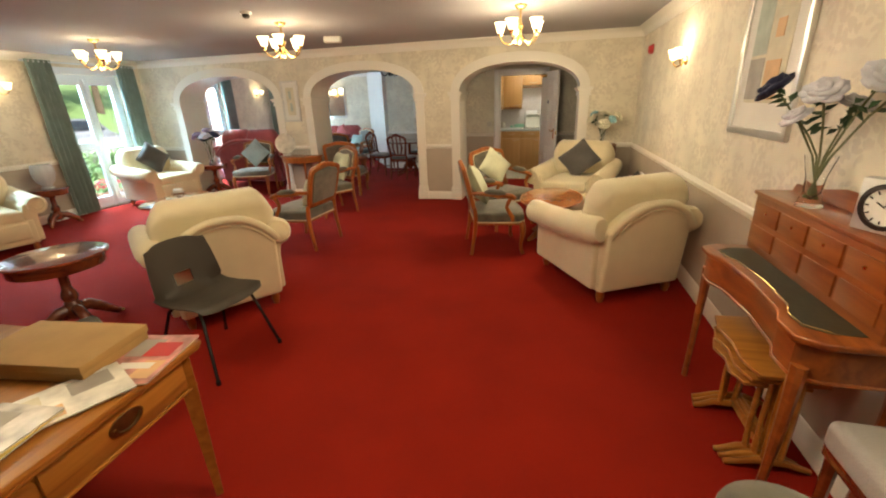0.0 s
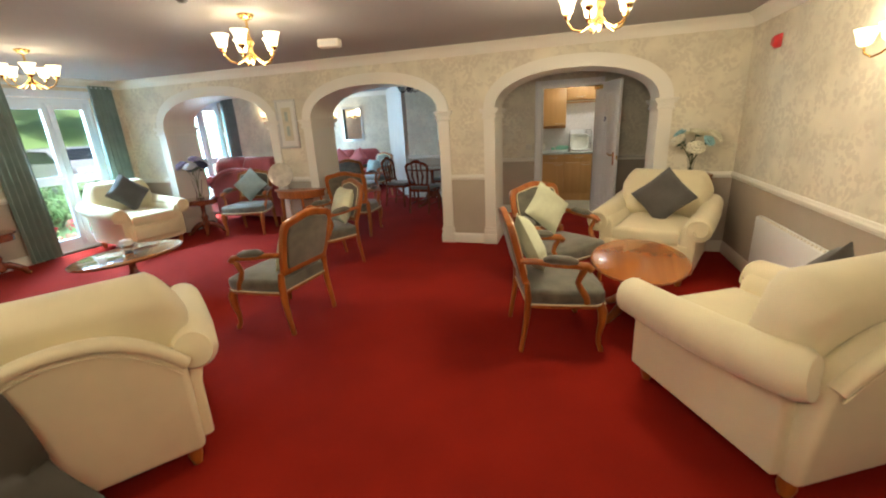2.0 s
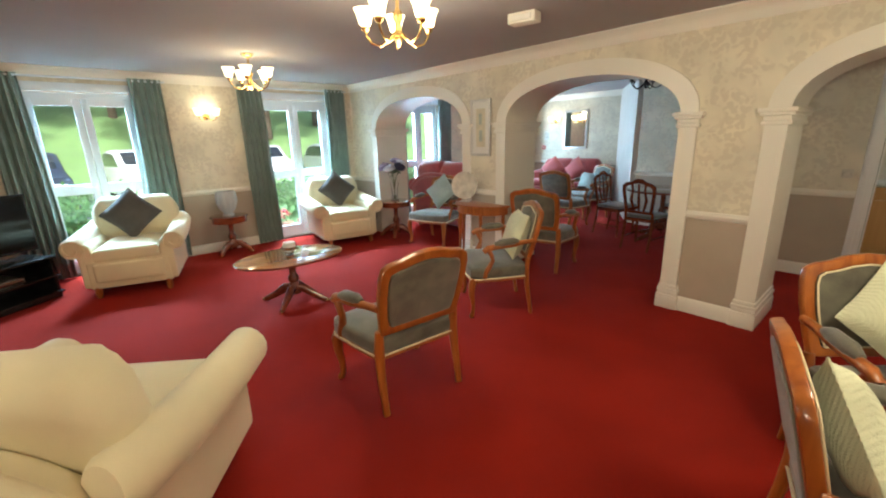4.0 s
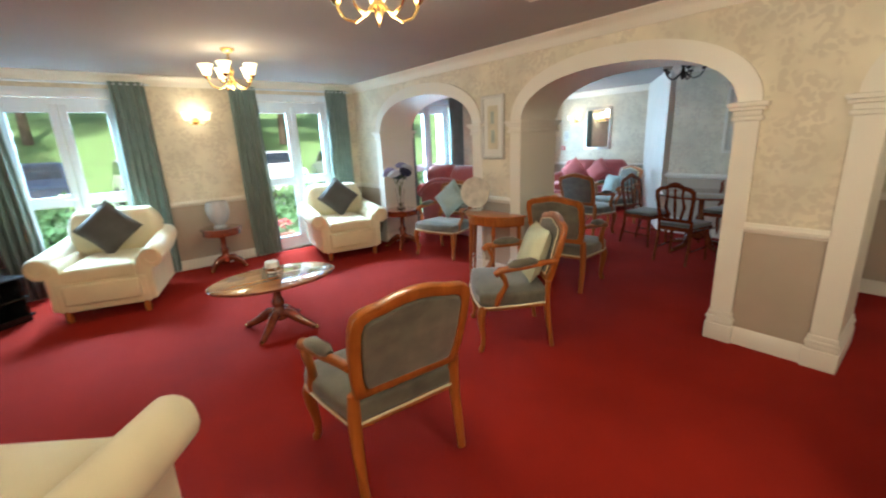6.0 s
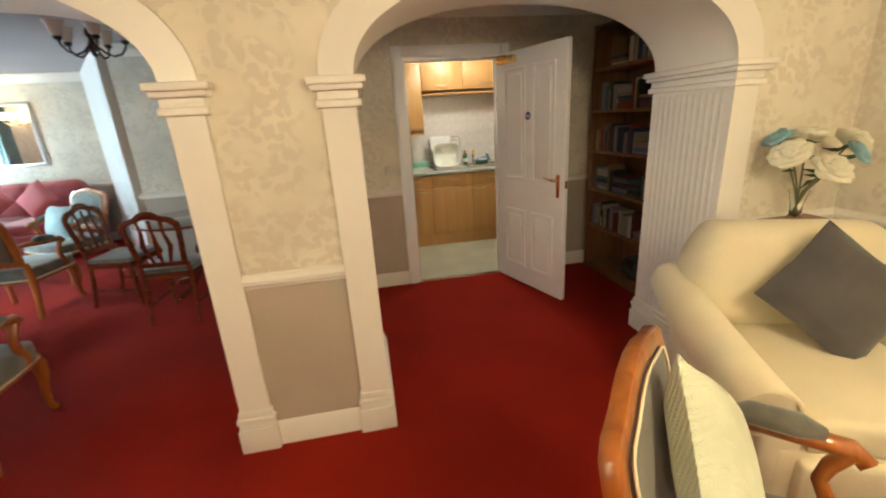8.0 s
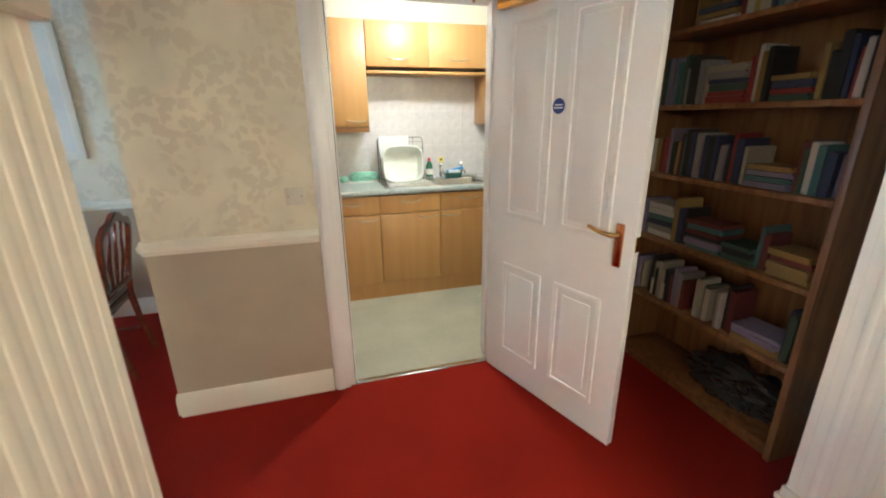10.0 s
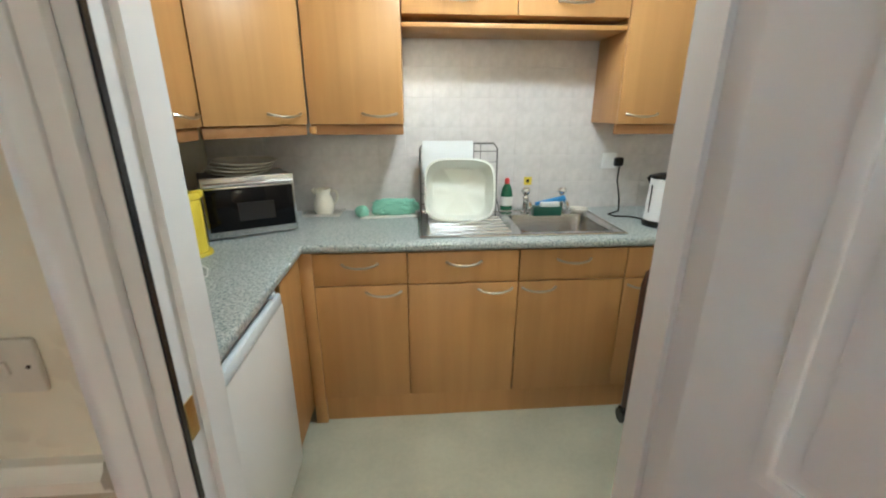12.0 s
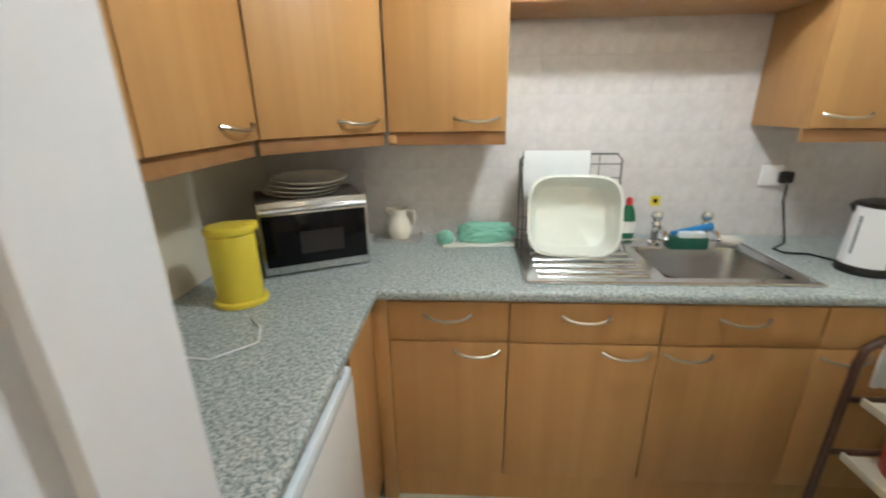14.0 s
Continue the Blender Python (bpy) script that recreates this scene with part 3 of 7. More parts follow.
BACK_OUT = mirrored([(-0.235, 0.50), (-0.252, 0.62), (-0.262, 0.76), (-0.262, 0.87), (-0.250, 0.925), (-0.215, 0.950), (-0.150, 0.962), (-0.080, 0.985), (0.0, 0.995)])
BACK_IN = mirrored([(-0.190, 0.548), (-0.206, 0.62), (-0.216, 0.76), (-0.216, 0.85), (-0.206, 0.888), (-0.180, 0.905), (-0.125, 0.915), (-0.065, 0.932), (0.0, 0.940)])
TILT = Matrix.Translation((0, 0.235, 0.42)) @ Matrix.Rotation(radians(-15), 4, "X") @ Matrix.Translation((0, 0, -0.42))
SEAT = [(-0.25, 0.25), (-0.285, 0.0), (-0.305, -0.22), (-0.28, -0.285), (-0.15, -0.310), (0.0, -0.318), (0.15, -0.310), (0.28, -0.285), (0.305, -0.22), (0.285, 0.0), (0.25, 0.25)]


def open_armchair(m, label):
    """A French style show-wood armchair."""
    t = thing("armchair", m @ Matrix.Diagonal((1.13, 0.95, 1.0, 1.0)), label, "armchair", "wooden framed armchairs")
    part("back_frame", moved(frame_ring(BACK_OUT, BACK_IN, 0.045, 0.010), TILT), M_OAK, t)
    inner = [(x * 0.99, z) for x, z in BACK_IN]
    part("backrest", moved(prism(inner, 0.058, 0.014, 3), TILT), M_GREY, t, "grey green velvet back panel")
    part("piping", moved(merge(*[tube([(x * 0.985, y, z * 0.997 + 0.002) for x, z in BACK_IN + BACK_IN[:1]], 0.0045, 6) for y in (-0.030,)]), TILT), M_CREAM, t)
    part("seat", slab(SEAT, 0.358, 0.462, 0.030, 3, 0.024), M_GREY, t, "padded grey green velvet seat")
    part("piping", tube([(x * 1.004, y * 1.004, 0.362) for x, y in SEAT + SEAT[:1]], 0.007, 6), M_CREAM, t)
    part("seat_rail", slab([(x * 0.985, y * 0.985) for x, y in SEAT], 0.330, 0.359, 0.008, 2), M_OAK, t)
    for s in (-1, 1):
        part("leg", tube([(s * 0.265, -0.255, 0.36), (s * 0.278, -0.275, 0.30), (s * 0.276, -0.277, 0.22), (s * 0.264, -0.262, 0.12), (s * 0.264, -0.265, 0.05), (s * 0.272, -0.280, 0.018), (s * 0.272, -0.282, 0.0)], [0.034, 0.034, 0.027, 0.019, 0.017, 0.022, 0.018], 10), M_OAK, t)
        lean = [(s * 0.240, 0.290, 0.0), (s * 0.242, 0.275, 0.10), (s * 0.240, 0.250, 0.25), (s * 0.236, 0.238, 0.40), (s * 0.236, 0.252, 0.52)]
        part("leg", tube(lean, [0.020, 0.021, 0.026, 0.030, 0.024], 10, 0.85), M_OAK, t)
        arm = [(s * 0.255, 0.300, 0.675), (s * 0.268, 0.20, 0.672), (s * 0.290, 0.06, 0.655), (s * 0.302, -0.07, 0.648), (s * 0.308, -0.135, 0.640), (s * 0.308, -0.165, 0.618), (s * 0.306, -0.150, 0.602)]
        part("arm", tube(arm, [0.020, 0.022, 0.023, 0.025, 0.028, 0.026, 0.016], 10, 0.9), M_OAK, t)
        part("arm_pad", tube([(s * 0.276, 0.15, 0.684), (s * 0.284, 0.10, 0.690), (s * 0.297, -0.02, 0.680), (s * 0.303, -0.075, 0.668)], [0.016, 0.032, 0.033, 0.018], 10), M_GREY, t, "grey green velvet arm pad")
        part("arm_support", tube([(s * 0.304, -0.135, 0.635), (s * 0.305, -0.100, 0.575), (s * 0.298, -0.085, 0.53), (s * 0.290, -0.115, 0.47), (s * 0.284, -0.150, 0.42), (s * 0.282, -0.160, 0.37)], [0.022, 0.021, 0.019, 0.022, 0.028, 0.026], 10), M_OAK, t)
    return t


def scatter_cushion(m, size, material, label, deep=0.15):
    t = thing("cushion", m, label, "cushion", "scatter cushions")
    part("cover", pillow(size, size, deep), material, t)
    k = size / 2 * 0.985
    ring = [(-k, 0, -k), (0, 0, -k * 0.93), (k, 0, -k), (k * 0.93, 0, 0), (k, 0, k), (0, 0, k * 0.93), (-k, 0, k), (-k * 0.93, 0, 0), (-k, 0, -k)]
    part("piping", tube(ring, 0.005, 6), material, t)
    return t


def scroll(s, y):
    """The rolled front of a chair arm: a spiral of piping."""
    pts = []
    for i in range(22):
        a = math.pi * 1.5 * i / 21 * 1.35 - 0.35
        r = 0.105 - 0.060 * i / 21
        pts.append((s * (0.415 + 0.03 - r * math.cos(a) * 1.0), y, 0.555 + r * math.sin(a)))
    return tube(pts, 0.008, 6)


def club_armchair(m, label, group="cream armchairs", cloth=None, wide=0.0, tall=1.0):
    """A deep upholstered chair with rolled arms, loose seat and back cushions and bun feet."""
    cloth = cloth or M_CREAM
    t = thing("upholstered_armchair", m @ Matrix.Diagonal((0.93, 1.12, tall, 1.0)), label, "sofa" if wide else "armchair", group)
    w = wide / 2
    part("base", box((0.80 + wide, 0.84, 0.30), (0, 0.01, 0.25), 0.025, 3), cloth, t)
    part("front_rail", box((0.66 + wide, 0.05, 0.20), (0, -0.415, 0.27), 0.022, 3), cloth, t)
    cushions = 1 if wide < 0.5 else 2
    for k in range(cushions):
        cw = (0.62 + wide) / cushions
        cx = (k - (cushions - 1) / 2) * cw
        part("seat_cushion", moved(slab([(x, y) for x, y in ((-cw / 2, 0.28), (-cw / 2, -0.42), (cw / 2, -0.42), (cw / 2, 0.28))], 0.375, 0.520, 0.045, 4, 0.028), Matrix.Translation((cx, 0, 0))), cloth, t)
        bc = moved(box((cw * (1.42 if cushions == 1 else 1.12), 0.25, 0.46), (0, 0, 0), 0.11, 5), Matrix.Translation((cx, 0.285, 0.715)) @ Matrix.Rotation(radians(-12), 4, "X"))
        for v in bc.verts:
            d = (v.co.x - cx) / (cw * (0.71 if cushions == 1 else 0.56))
            if v.co.z > 0.70:
                v.co.z += 0.090 * (1 - abs(d) ** 2.2) - 0.045 * abs(d) ** 6 + 0.022 * noise.noise(v.co * 7)
            v.co.x += (v.co.x - cx) * 0.07 * max(0.0, 1 - abs(v.co.z - 0.74) / 0.16)
            v.co.y += 0.020 * noise.noise(v.co * 6)
        part("back_cushion", bc, cloth, t)
    arch = []
    for k in range(25):
        u = -1 + 2 * k / 24
        arch.append((u * (0.405 + w), 0.60 + 0.215 * (1 - abs(u) ** 2.4)))
    back = prism([(0.40 + w, 0.10)] + arch[::-1] + [(-0.40 - w, 0.10)], 0.11, 0.035, 4)
    for v in back.verts:
        v.co.y += 0.40 + 0.16 * max(0, v.co.z - 0.35)
    part("back", back, cloth, t)
    part("back_roll", tube([(x, 0.455 + 0.16 * (z - 0.35), z) for x, z in arch], 0.030, 10), cloth, t)
    part("piping", tube([(x * 0.93, 0.464 + 0.16 * (z - 0.35), z - 0.045) for x, z in arch], 0.006, 6), cloth, t)
    for s in (-1, 1):
        side = prism([(-0.075, 0.12), (0.065, 0.12), (0.068, 0.42), (0.085, 0.49), (0.130, 0.55), (0.02, 0.62), (-0.060, 0.56), (-0.075, 0.48)], 0.80, 0.02, 3)
        if s < 0:
            for v in side.verts:
                v.co.x *= -1
            bmesh.ops.recalc_face_normals(side, faces=side.faces[:])
        part("arm_side", moved(side, Matrix.Translation((s * (0.385 + w), -0.005, 0))), cloth, t)
        part("arm", tube([(s * (0.472 + w), -0.432, 0.553), (s * (0.472 + w), -0.42, 0.555), (s * (0.472 + w), -0.2, 0.560), (s * (0.468 + w), 0.15, 0.585), (s * (0.455 + w), 0.42, 0.625), (s * (0.445 + w), 0.455, 0.63)], [0.092, 0.106, 0.110, 0.110, 0.105, 0.085], 18), cloth, t)
        sc = scroll(s, -0.436)
        part("piping", moved(sc, Matrix.Translation((s * (w + 0.025), 0, 0))), cloth, t)
        for y in (-0.38, 0.39):
            part("foot", lathe([(0.0, 0.0), (0.024, 0.0), (0.028, 0.02), (0.036, 0.045), (0.034, 0.07), (0.030, 0.12), (0.0, 0.12)], 14, (s * (0.34 + w), y, 0)), M_OAK, t, "turned honey wood foot")
    return t


def pedestal_table(m, rx, ry, h, material, label, feet=4, drum=0.0, spread=0.30, name="pedestal_table", group="", top=None):
    t = thing(name, m, label, "table", group)
    part("tabletop", slab(oval(rx, ry, 48), h - 0.024, h, 0.008, 3), top or material, t)
    part("rim", frame_oval(rx, ry, h), material, t)
    if drum:
        part("drum", slab(oval(rx * 0.93, ry * 0.93, 40), h - 0.024 - drum, h - 0.025, 0.004), material, t)
    z = h - 0.025 - drum
    part("column", lathe([(0.0, z), (0.07, z), (0.055, z - 0.02), (0.034, z - 0.05), (0.032, z * 0.66), (0.050, z * 0.60), (0.056, z * 0.53), (0.040, z * 0.47), (0.058, z * 0.40), (0.066, z * 0.30), (0.062, z * 0.22), (0.030, z * 0.18), (0.0, z * 0.18)], 18), material, t)
    for k in range(feet):
        a = 2 * math.pi * (k + 0.5) / feet
        c, s = math.cos(a), math.sin(a)
        leg = part("leg", tube([(c * r, s * r, zz) for r, zz in ((0.035, z * 0.34), (0.09, z * 0.33), (0.15, z * 0.25), (0.21, 0.075), (spread - 0.02, 0.032), (spread, 0.026))], [0.044, 0.046, 0.042, 0.034, 0.026, 0.022], 10, 0.85), material, t)
        part("foot_cap", tube([(c * (spread - 0.025), s * (spread - 0.025), 0.022), (c * (spread + 0.022), s * (spread + 0.022), 0.020)], [0.021, 0.017], 10), M_BRASS, leg, "brass toe cap")
    return t


def frame_oval(rx, ry, h):
    pts = [(x, y, h - 0.010) for x, y in oval(rx, ry, 48)]
    return tube(pts + pts[:1], 0.009, 6)


def chandelier(m, lit=True, arms=5, label="brass five arm chandelier with lit glass shades"):
    t = thing("chandelier", m, label, "chandelier", "chandeliers")
    metal = M_BRASS if lit else M_IRON
    part("ceiling_rose", lathe([(0.0, 0.0), (0.062, 0.0), (0.060, -0.010), (0.040, -0.030), (0.014, -0.040), (0.0, -0.040)], 20), metal, t)
    part("stem", lathe([(0.0, -0.035), (0.010, -0.035), (0.010, -0.15), (0.026, -0.17), (0.030, -0.20), (0.016, -0.225), (0.022, -0.27), (0.034, -0.29), (0.018, -0.33), (0.008, -0.345), (0.0, -0.355)], 16), metal, t)
    for k in range(arms):
        a = 2 * math.pi * k / arms + 0.3
        c, s = math.cos(a), math.sin(a)
        pts = [(0.02, -0.27), (0.06, -0.315), (0.11, -0.342), (0.16, -0.325), (0.190, -0.285), (0.196, -0.255)]
        arm = part("arm", tube([(c * r, s * r, z) for r, z in pts], 0.007, 8), metal, t)
        part("cup", lathe([(0.0, -0.262), (0.016, -0.262), (0.026, -0.245), (0.022, -0.235), (0.0, -0.235)], 14, (c * 0.196, s * 0.196, 0)), metal, arm)
        prof = [(0.0, -0.236), (0.020, -0.236), (0.034, -0.222), (0.040, -0.195), (0.048, -0.165), (0.062, -0.140), (0.059, -0.140), (0.044, -0.166), (0.036, -0.195), (0.028, -0.220), (0.0, -0.228)]
        part("shade", lathe(prof, 18, (c * 0.196, s * 0.196, 0)), M_SHADE if lit else M_SHADE_OFF, arm, "lit fluted glass shade" if lit else "unlit frosted glass shade")
    return t


def wall_light(m, lit=True):
    """Twin arm wall light; the wall is at y = 0 and the room towards -y."""
    t = thing("wall_light", m, "brass twin arm wall light with lit glass shades", "wall light", "wall lights")
    part("backplate", moved(lathe([(0.0, 0.0), (0.042, 0.0), (0.040, 0.008), (0.022, 0.018), (0.012, 0.030), (0.0, 0.034)], 18), pose(0, 0, -0.05, 90)), M_BRASS, t)
    for s in (-1, 1):
        arm = part("arm", tube([(0, -0.02, -0.05), (s * 0.03, -0.04, -0.085), (s * 0.07, -0.06, -0.10), (s * 0.105, -0.08, -0.075), (s * 0.11, -0.085, -0.04)], 0.006, 8), M_BRASS, t)
        part("shade", lathe([(0.0, -0.036), (0.020, -0.036), (0.036, -0.020), (0.042, 0.010), (0.060, 0.055), (0.056, 0.055), (0.038, 0.010), (0.030, -0.016), (0.0, -0.026)], 18, (s * 0.11, -0.085, 0)), M_SHADE, arm, "lit fluted glass shade")
    return t


def picture(m, w, h, label, blocks, frame_mat=None, border=0.035, mount=0.07, glazed=False, name="framed_picture", cat="picture"):
    """A frame hung on a wall at y = 0; blocks are (x0, x1, z0, z1, material) of plain colour on the print."""
    t = thing(name, m, label, cat)
    o = [(-w / 2, -h / 2), (w / 2, -h / 2), (w / 2, h / 2), (-w / 2, h / 2)]
    i = [(x * (1 - 2 * border / w), z * (1 - 2 * border / h)) for x, z in o]
    part("frame", moved(frame_ring(o, i, 0.026, 0.005), Matrix.Translation((0, -0.014, 0))), frame_mat or M_SILVER, t)
    if glazed:
        part("mirror_glass", box((w - 2 * border + 0.008, 0.008, h - 2 * border + 0.008), (0, -0.010, 0)), M_MIRROR, t)
        return t
    mt = part("mount", box((w - 2 * border + 0.008, 0.008, h - 2 * border + 0.008), (0, -0.008, 0)), M_MAT, t)
    for n, (x0, x1, z0, z1, material) in enumerate(blocks):
        part("print", box(((x1 - x0) * w, 0.003, (z1 - z0) * h), ((x0 + x1) / 2 * w, -0.0135 - 0.0012 * n, (z0 + z1) / 2 * h)), material, mt)
    return t


def curtain(m, width, drop, label, folds=5, sway=0.0):
    """A hanging curtain in y, z; its head is at z = 0. sway draws the foot sideways."""
    bm = bmesh.new()
    n, rows = folds * 8, 14
    layers = []
    for off in (0.0, 0.006):
        grid = []
        for j in range(rows + 1):
            v = j / rows
            row = []
            for i in range(n + 1):
                u = i / n
                amp = 0.034 * (0.8 + 0.5 * v) * (1 + 0.25 * noise.noise(Vector((u * 4, v * 2, 1.0))))
                x = amp * math.sin(u * folds * 2 * math.pi + 0.5 * noise.noise(Vector((u * 2, v * 3, 7.0)))) + off
                y = (u - 0.5) * width * (1.0 + 0.10 * math.sin(v * 2.2)) + sway * v + 0.012 * noise.noise(Vector((u * 5, v * 2, 3.0)))
                row.append(bm.verts.new((x, y, -drop * v)))
            grid.append(row)
        for j in range(rows):
            for i in range(n):
                q = (grid[j][i], grid[j][i + 1], grid[j + 1][i + 1], grid[j + 1][i])
                bm.faces.new(q if off else q[::-1])
        layers.append(grid)
    for i in range(n):
        for j in (0, rows):
            bm.faces.new((layers[0][j][i], layers[0][j][i + 1], layers[1][j][i + 1], layers[1][j][i]))
    for j in range(rows):
        for i in (0, n):
            bm.faces.new((layers[0][j][i], layers[0][j + 1][i], layers[1][j + 1][i], layers[1][j][i]))
    bmesh.ops.recalc_face_normals(bm, faces=bm.faces[:])
    return single("curtain", bm, M_CURTAIN, m, label, "curtain", "curtains", 60)


def glazed_door(num, y0, y1):
    """White plastic double garden door in the window wall."""
    t = tagged(new("window_%d" % num), "white double glazed garden doors with mid rails", "window", "garden doors", "structure")
    xo = XL - 0.13
    f = 0.055
    part("window_frame", merge(span(xo, xo + 0.07, y0, y0 + f, 0.02, WTOP), span(xo, xo + 0.07, y1 - f, y1, 0.02, WTOP), span(xo, xo + 0.07, y0 + f, y1 - f, WTOP - 0.07, WTOP), span(xo, xo + 0.07, y0 + f, y1 - f, 0.02, 0.07)), M_UPVC, t)
    part("window_sill", span(xo - 0.10, XL, y0, y1, 0.0, 0.019), M_UPVC, t)
    mid = (y0 + y1) / 2
    for a, b in ((y0 + f, mid - 0.002), (mid + 0.002, y1 - f)):
        s = 0.075
        leaf = part("door_leaf", merge(span(xo + 0.01, xo + 0.075, a, a + s, 0.07, WTOP - 0.07, 0.006), span(xo + 0.01, xo + 0.075, b - s, b, 0.07, WTOP - 0.07, 0.006), span(xo + 0.012, xo + 0.073, a + s, b - s, 0.07, 0.20), span(xo + 0.012, xo + 0.073, a + s, b - s, 0.98, 1.10), span(xo + 0.012, xo + 0.073, a + s, b - s, WTOP - 0.15, WTOP - 0.07)), M_UPVC, t)
        for z0, z1 in ((0.20, 0.98), (1.10, WTOP - 0.15)):
            p = part("pane", span(xo + 0.035, xo + 0.041, a + s, b - s, z0, z1), M_PANE, leaf)
            p.visible_shadow = False
    part("handle", merge(box((0.02, 0.028, 0.16), (xo + 0.086, mid - 0.035, 1.04), 0.006), tube([(xo + 0.10, mid - 0.035, 1.06), (xo + 0.12, mid - 0.05, 1.06), (xo + 0.12, mid - 0.14, 1.06)], 0.009)), M_WHITE, t)
    rod = thing("curtain_rod", pose(XL + 0.075, mid, WTOP + 0.15), "thin white curtain rod over the garden doors", "curtain rod")
    part("rod", tube([(0, -(y1 - y0) / 2 - 0.32, 0), (0, (y1 - y0) / 2 + 0.32, 0)], 0.012), M_UPVC, rod)
    for s in (-1, 1):
        part("bracket", box((0.08, 0.02, 0.03), (-0.035, s * ((y1 - y0) / 2 + 0.25), 0.01)), M_UPVC, rod)
    structure("window_head_%d" % num, span(XL, XL + 0.03, y0 - 0.02, y1 + 0.02, WTOP, WTOP + 0.10, 0.004), M_UPVC, "white boxed blind head over the doors", "blind")


def flower_head(kind, r, material, loc, parent):
    """A bloom of overlapping petals."""
    bm = bmesh.new()
    rng = random.Random(int(loc[0] * 1000 + loc[2] * 77))
    for ring, (count, tilt, size) in enumerate(((9, 80, 1.0), (8, 55, 0.85), (6, 30, 0.65), (4, 12, 0.45))):
        for k in range(count):
            a = 2 * math.pi * (k + 0.5 * ring) / count + rng.uniform(-0.15, 0.15)
            petal = bmesh.new()
            bmesh.ops.create_uvsphere(petal, u_segments=7, v_segments=4, radius=1.0)
            tl = radians(tilt + rng.uniform(-8, 8))
            m = Matrix.Rotation(a, 4, "Z") @ Matrix.Rotation(tl, 4, "Y") @ Matrix.Translation((0, 0, r * 0.50 * size)) @ Matrix.Diagonal((r * 0.16, r * 0.46 * size, r * 0.50 * size, 1))
            bmesh.ops.transform(petal, matrix=m, verts=petal.verts[:])
            me = bpy.data.meshes.new("tmp")
            petal.to_mesh(me)
            petal.free()
            bm.from_mesh(me)
            bpy.data.meshes.remove(me)
    d = Vector(loc) - Vector((0, 0, loc[2] * 0.55))
    q = d.to_track_quat("Z", "Y").to_matrix().to_4x4()
    bmesh.ops.transform(bm, matrix=Matrix.Translation(loc) @ q, verts=bm.verts[:])
    return part(kind, bm, material, parent, "", 80)


M_LEAF = mat("dark_green_leaf", (0.035, 0.085, 0.035), 0.5, vary=0.25, scale=20)
M_STEM = mat("brown_green_stem", (0.14, 0.15, 0.065), 0.6)


def leaf_mesh(bm, at, d, size):
    d = Vector(d).normalized()
    u = d.cross(Vector((0, 0, 1))).normalized()
    n = u.cross(d)
    a = Vector(at)
    v = [bm.verts.new(p) for p in (a, a + d * size * 0.35 + u * size * 0.22 + n * 0.01, a + d * size, a + d * size * 0.35 - u * size * 0.22 + n * 0.01, a + d * size * 0.4 - n * 0.006)]
    for q in ((0, 1, 4), (1, 2, 4), (2, 3, 4), (3, 0, 4)):
        bm.faces.new([v[i] for i in q])


M_THIN = glass("thin_vase_glass", (0.97, 0.98, 1.0), 0.04)
M_THIN.node_tree.nodes["Principled BSDF"].inputs["IOR"].default_value = 1.14


def vase_of_flowers(m, label, heads, vase_h=0.22, vase_r=0.045):
    """A clear vase with stems; heads are (x, y, z, radius, material)."""
    t = thing("vase_of_flowers", m, label, "flower vase")
    part("vase", lathe([(0.0, 0.0), (vase_r * 1.1, 0.0), (vase_r * 0.75, vase_h * 0.25), (vase_r * 0.8, vase_h * 0.6), (vase_r * 1.25, vase_h), (vase_r * 1.17, vase_h), (vase_r * 0.70, vase_h * 0.6), (vase_r * 0.6, vase_h * 0.28), (0.0, vase_h * 0.12)], 20), M_THIN, t, "clear flared glass vase")
    leaves = bmesh.new()
    rng = random.Random(5)
    for n, (x, y, z, r, material) in enumerate(heads):
        part("stem", tube([(-x * 0.10, -y * 0.1, 0.03), (x * 0.15, y * 0.15, vase_h), (x * 0.55, y * 0.55, vase_h + (z - vase_h) * 0.55), (x, y, z)], 0.0045, 6), M_STEM, t)
        flower_head("bloom", r * 1.25, material, (x, y, z), t)
        for k in range(6):
            f = rng.uniform(0.55, 0.95)
            leaf_mesh(leaves, (x * f * 0.9, y * f * 0.9, vase_h + (z - vase_h) * f), (rng.uniform(-1, 1), rng.uniform(-1, 1), rng.uniform(-0.4, 0.6)), rng.uniform(0.05, 0.085))
    part("leaves", leaves, M_LEAF, t)
    return t


# ---------- lounge: openings and lights ----------
for num, (a, b) in enumerate(WINDOWS, 1):
    glazed_door(num, a, b)
    for y, sway in ((a - 0.10, 0.04), (b + 0.10, -0.02)):
        curtain(pose(XL + 0.085, y, WTOP + 0.175), 0.34, WTOP + 0.15, "sage green full length curtain beside the garden doors", 5, sway)
for cx, cy in ((-4.72, 4.23), (-2.12, 4.22), (0.42, 4.37), (-2.1, 1.0), (0.42, 1.0)):
    chandelier(pose(cx, cy, CEIL, 0, 0, cx * 40))
chandelier(pose(-2.42, 8.28, CEIL), False, 5, "dark metal chandelier with unlit glass cups")
for x, y, z, r in ((XR, 4.38, 1.90, -90), (XL, 4.215, 1.95, 90), (-5.35, YF, 1.88, 0), (-5.99, YF, 1.88, 0), (XR, 0.4, 1.90, -90), (XL, 9.75, 1.92, 90)):
    wall_light(pose(x, y, z, 0, 0, r))

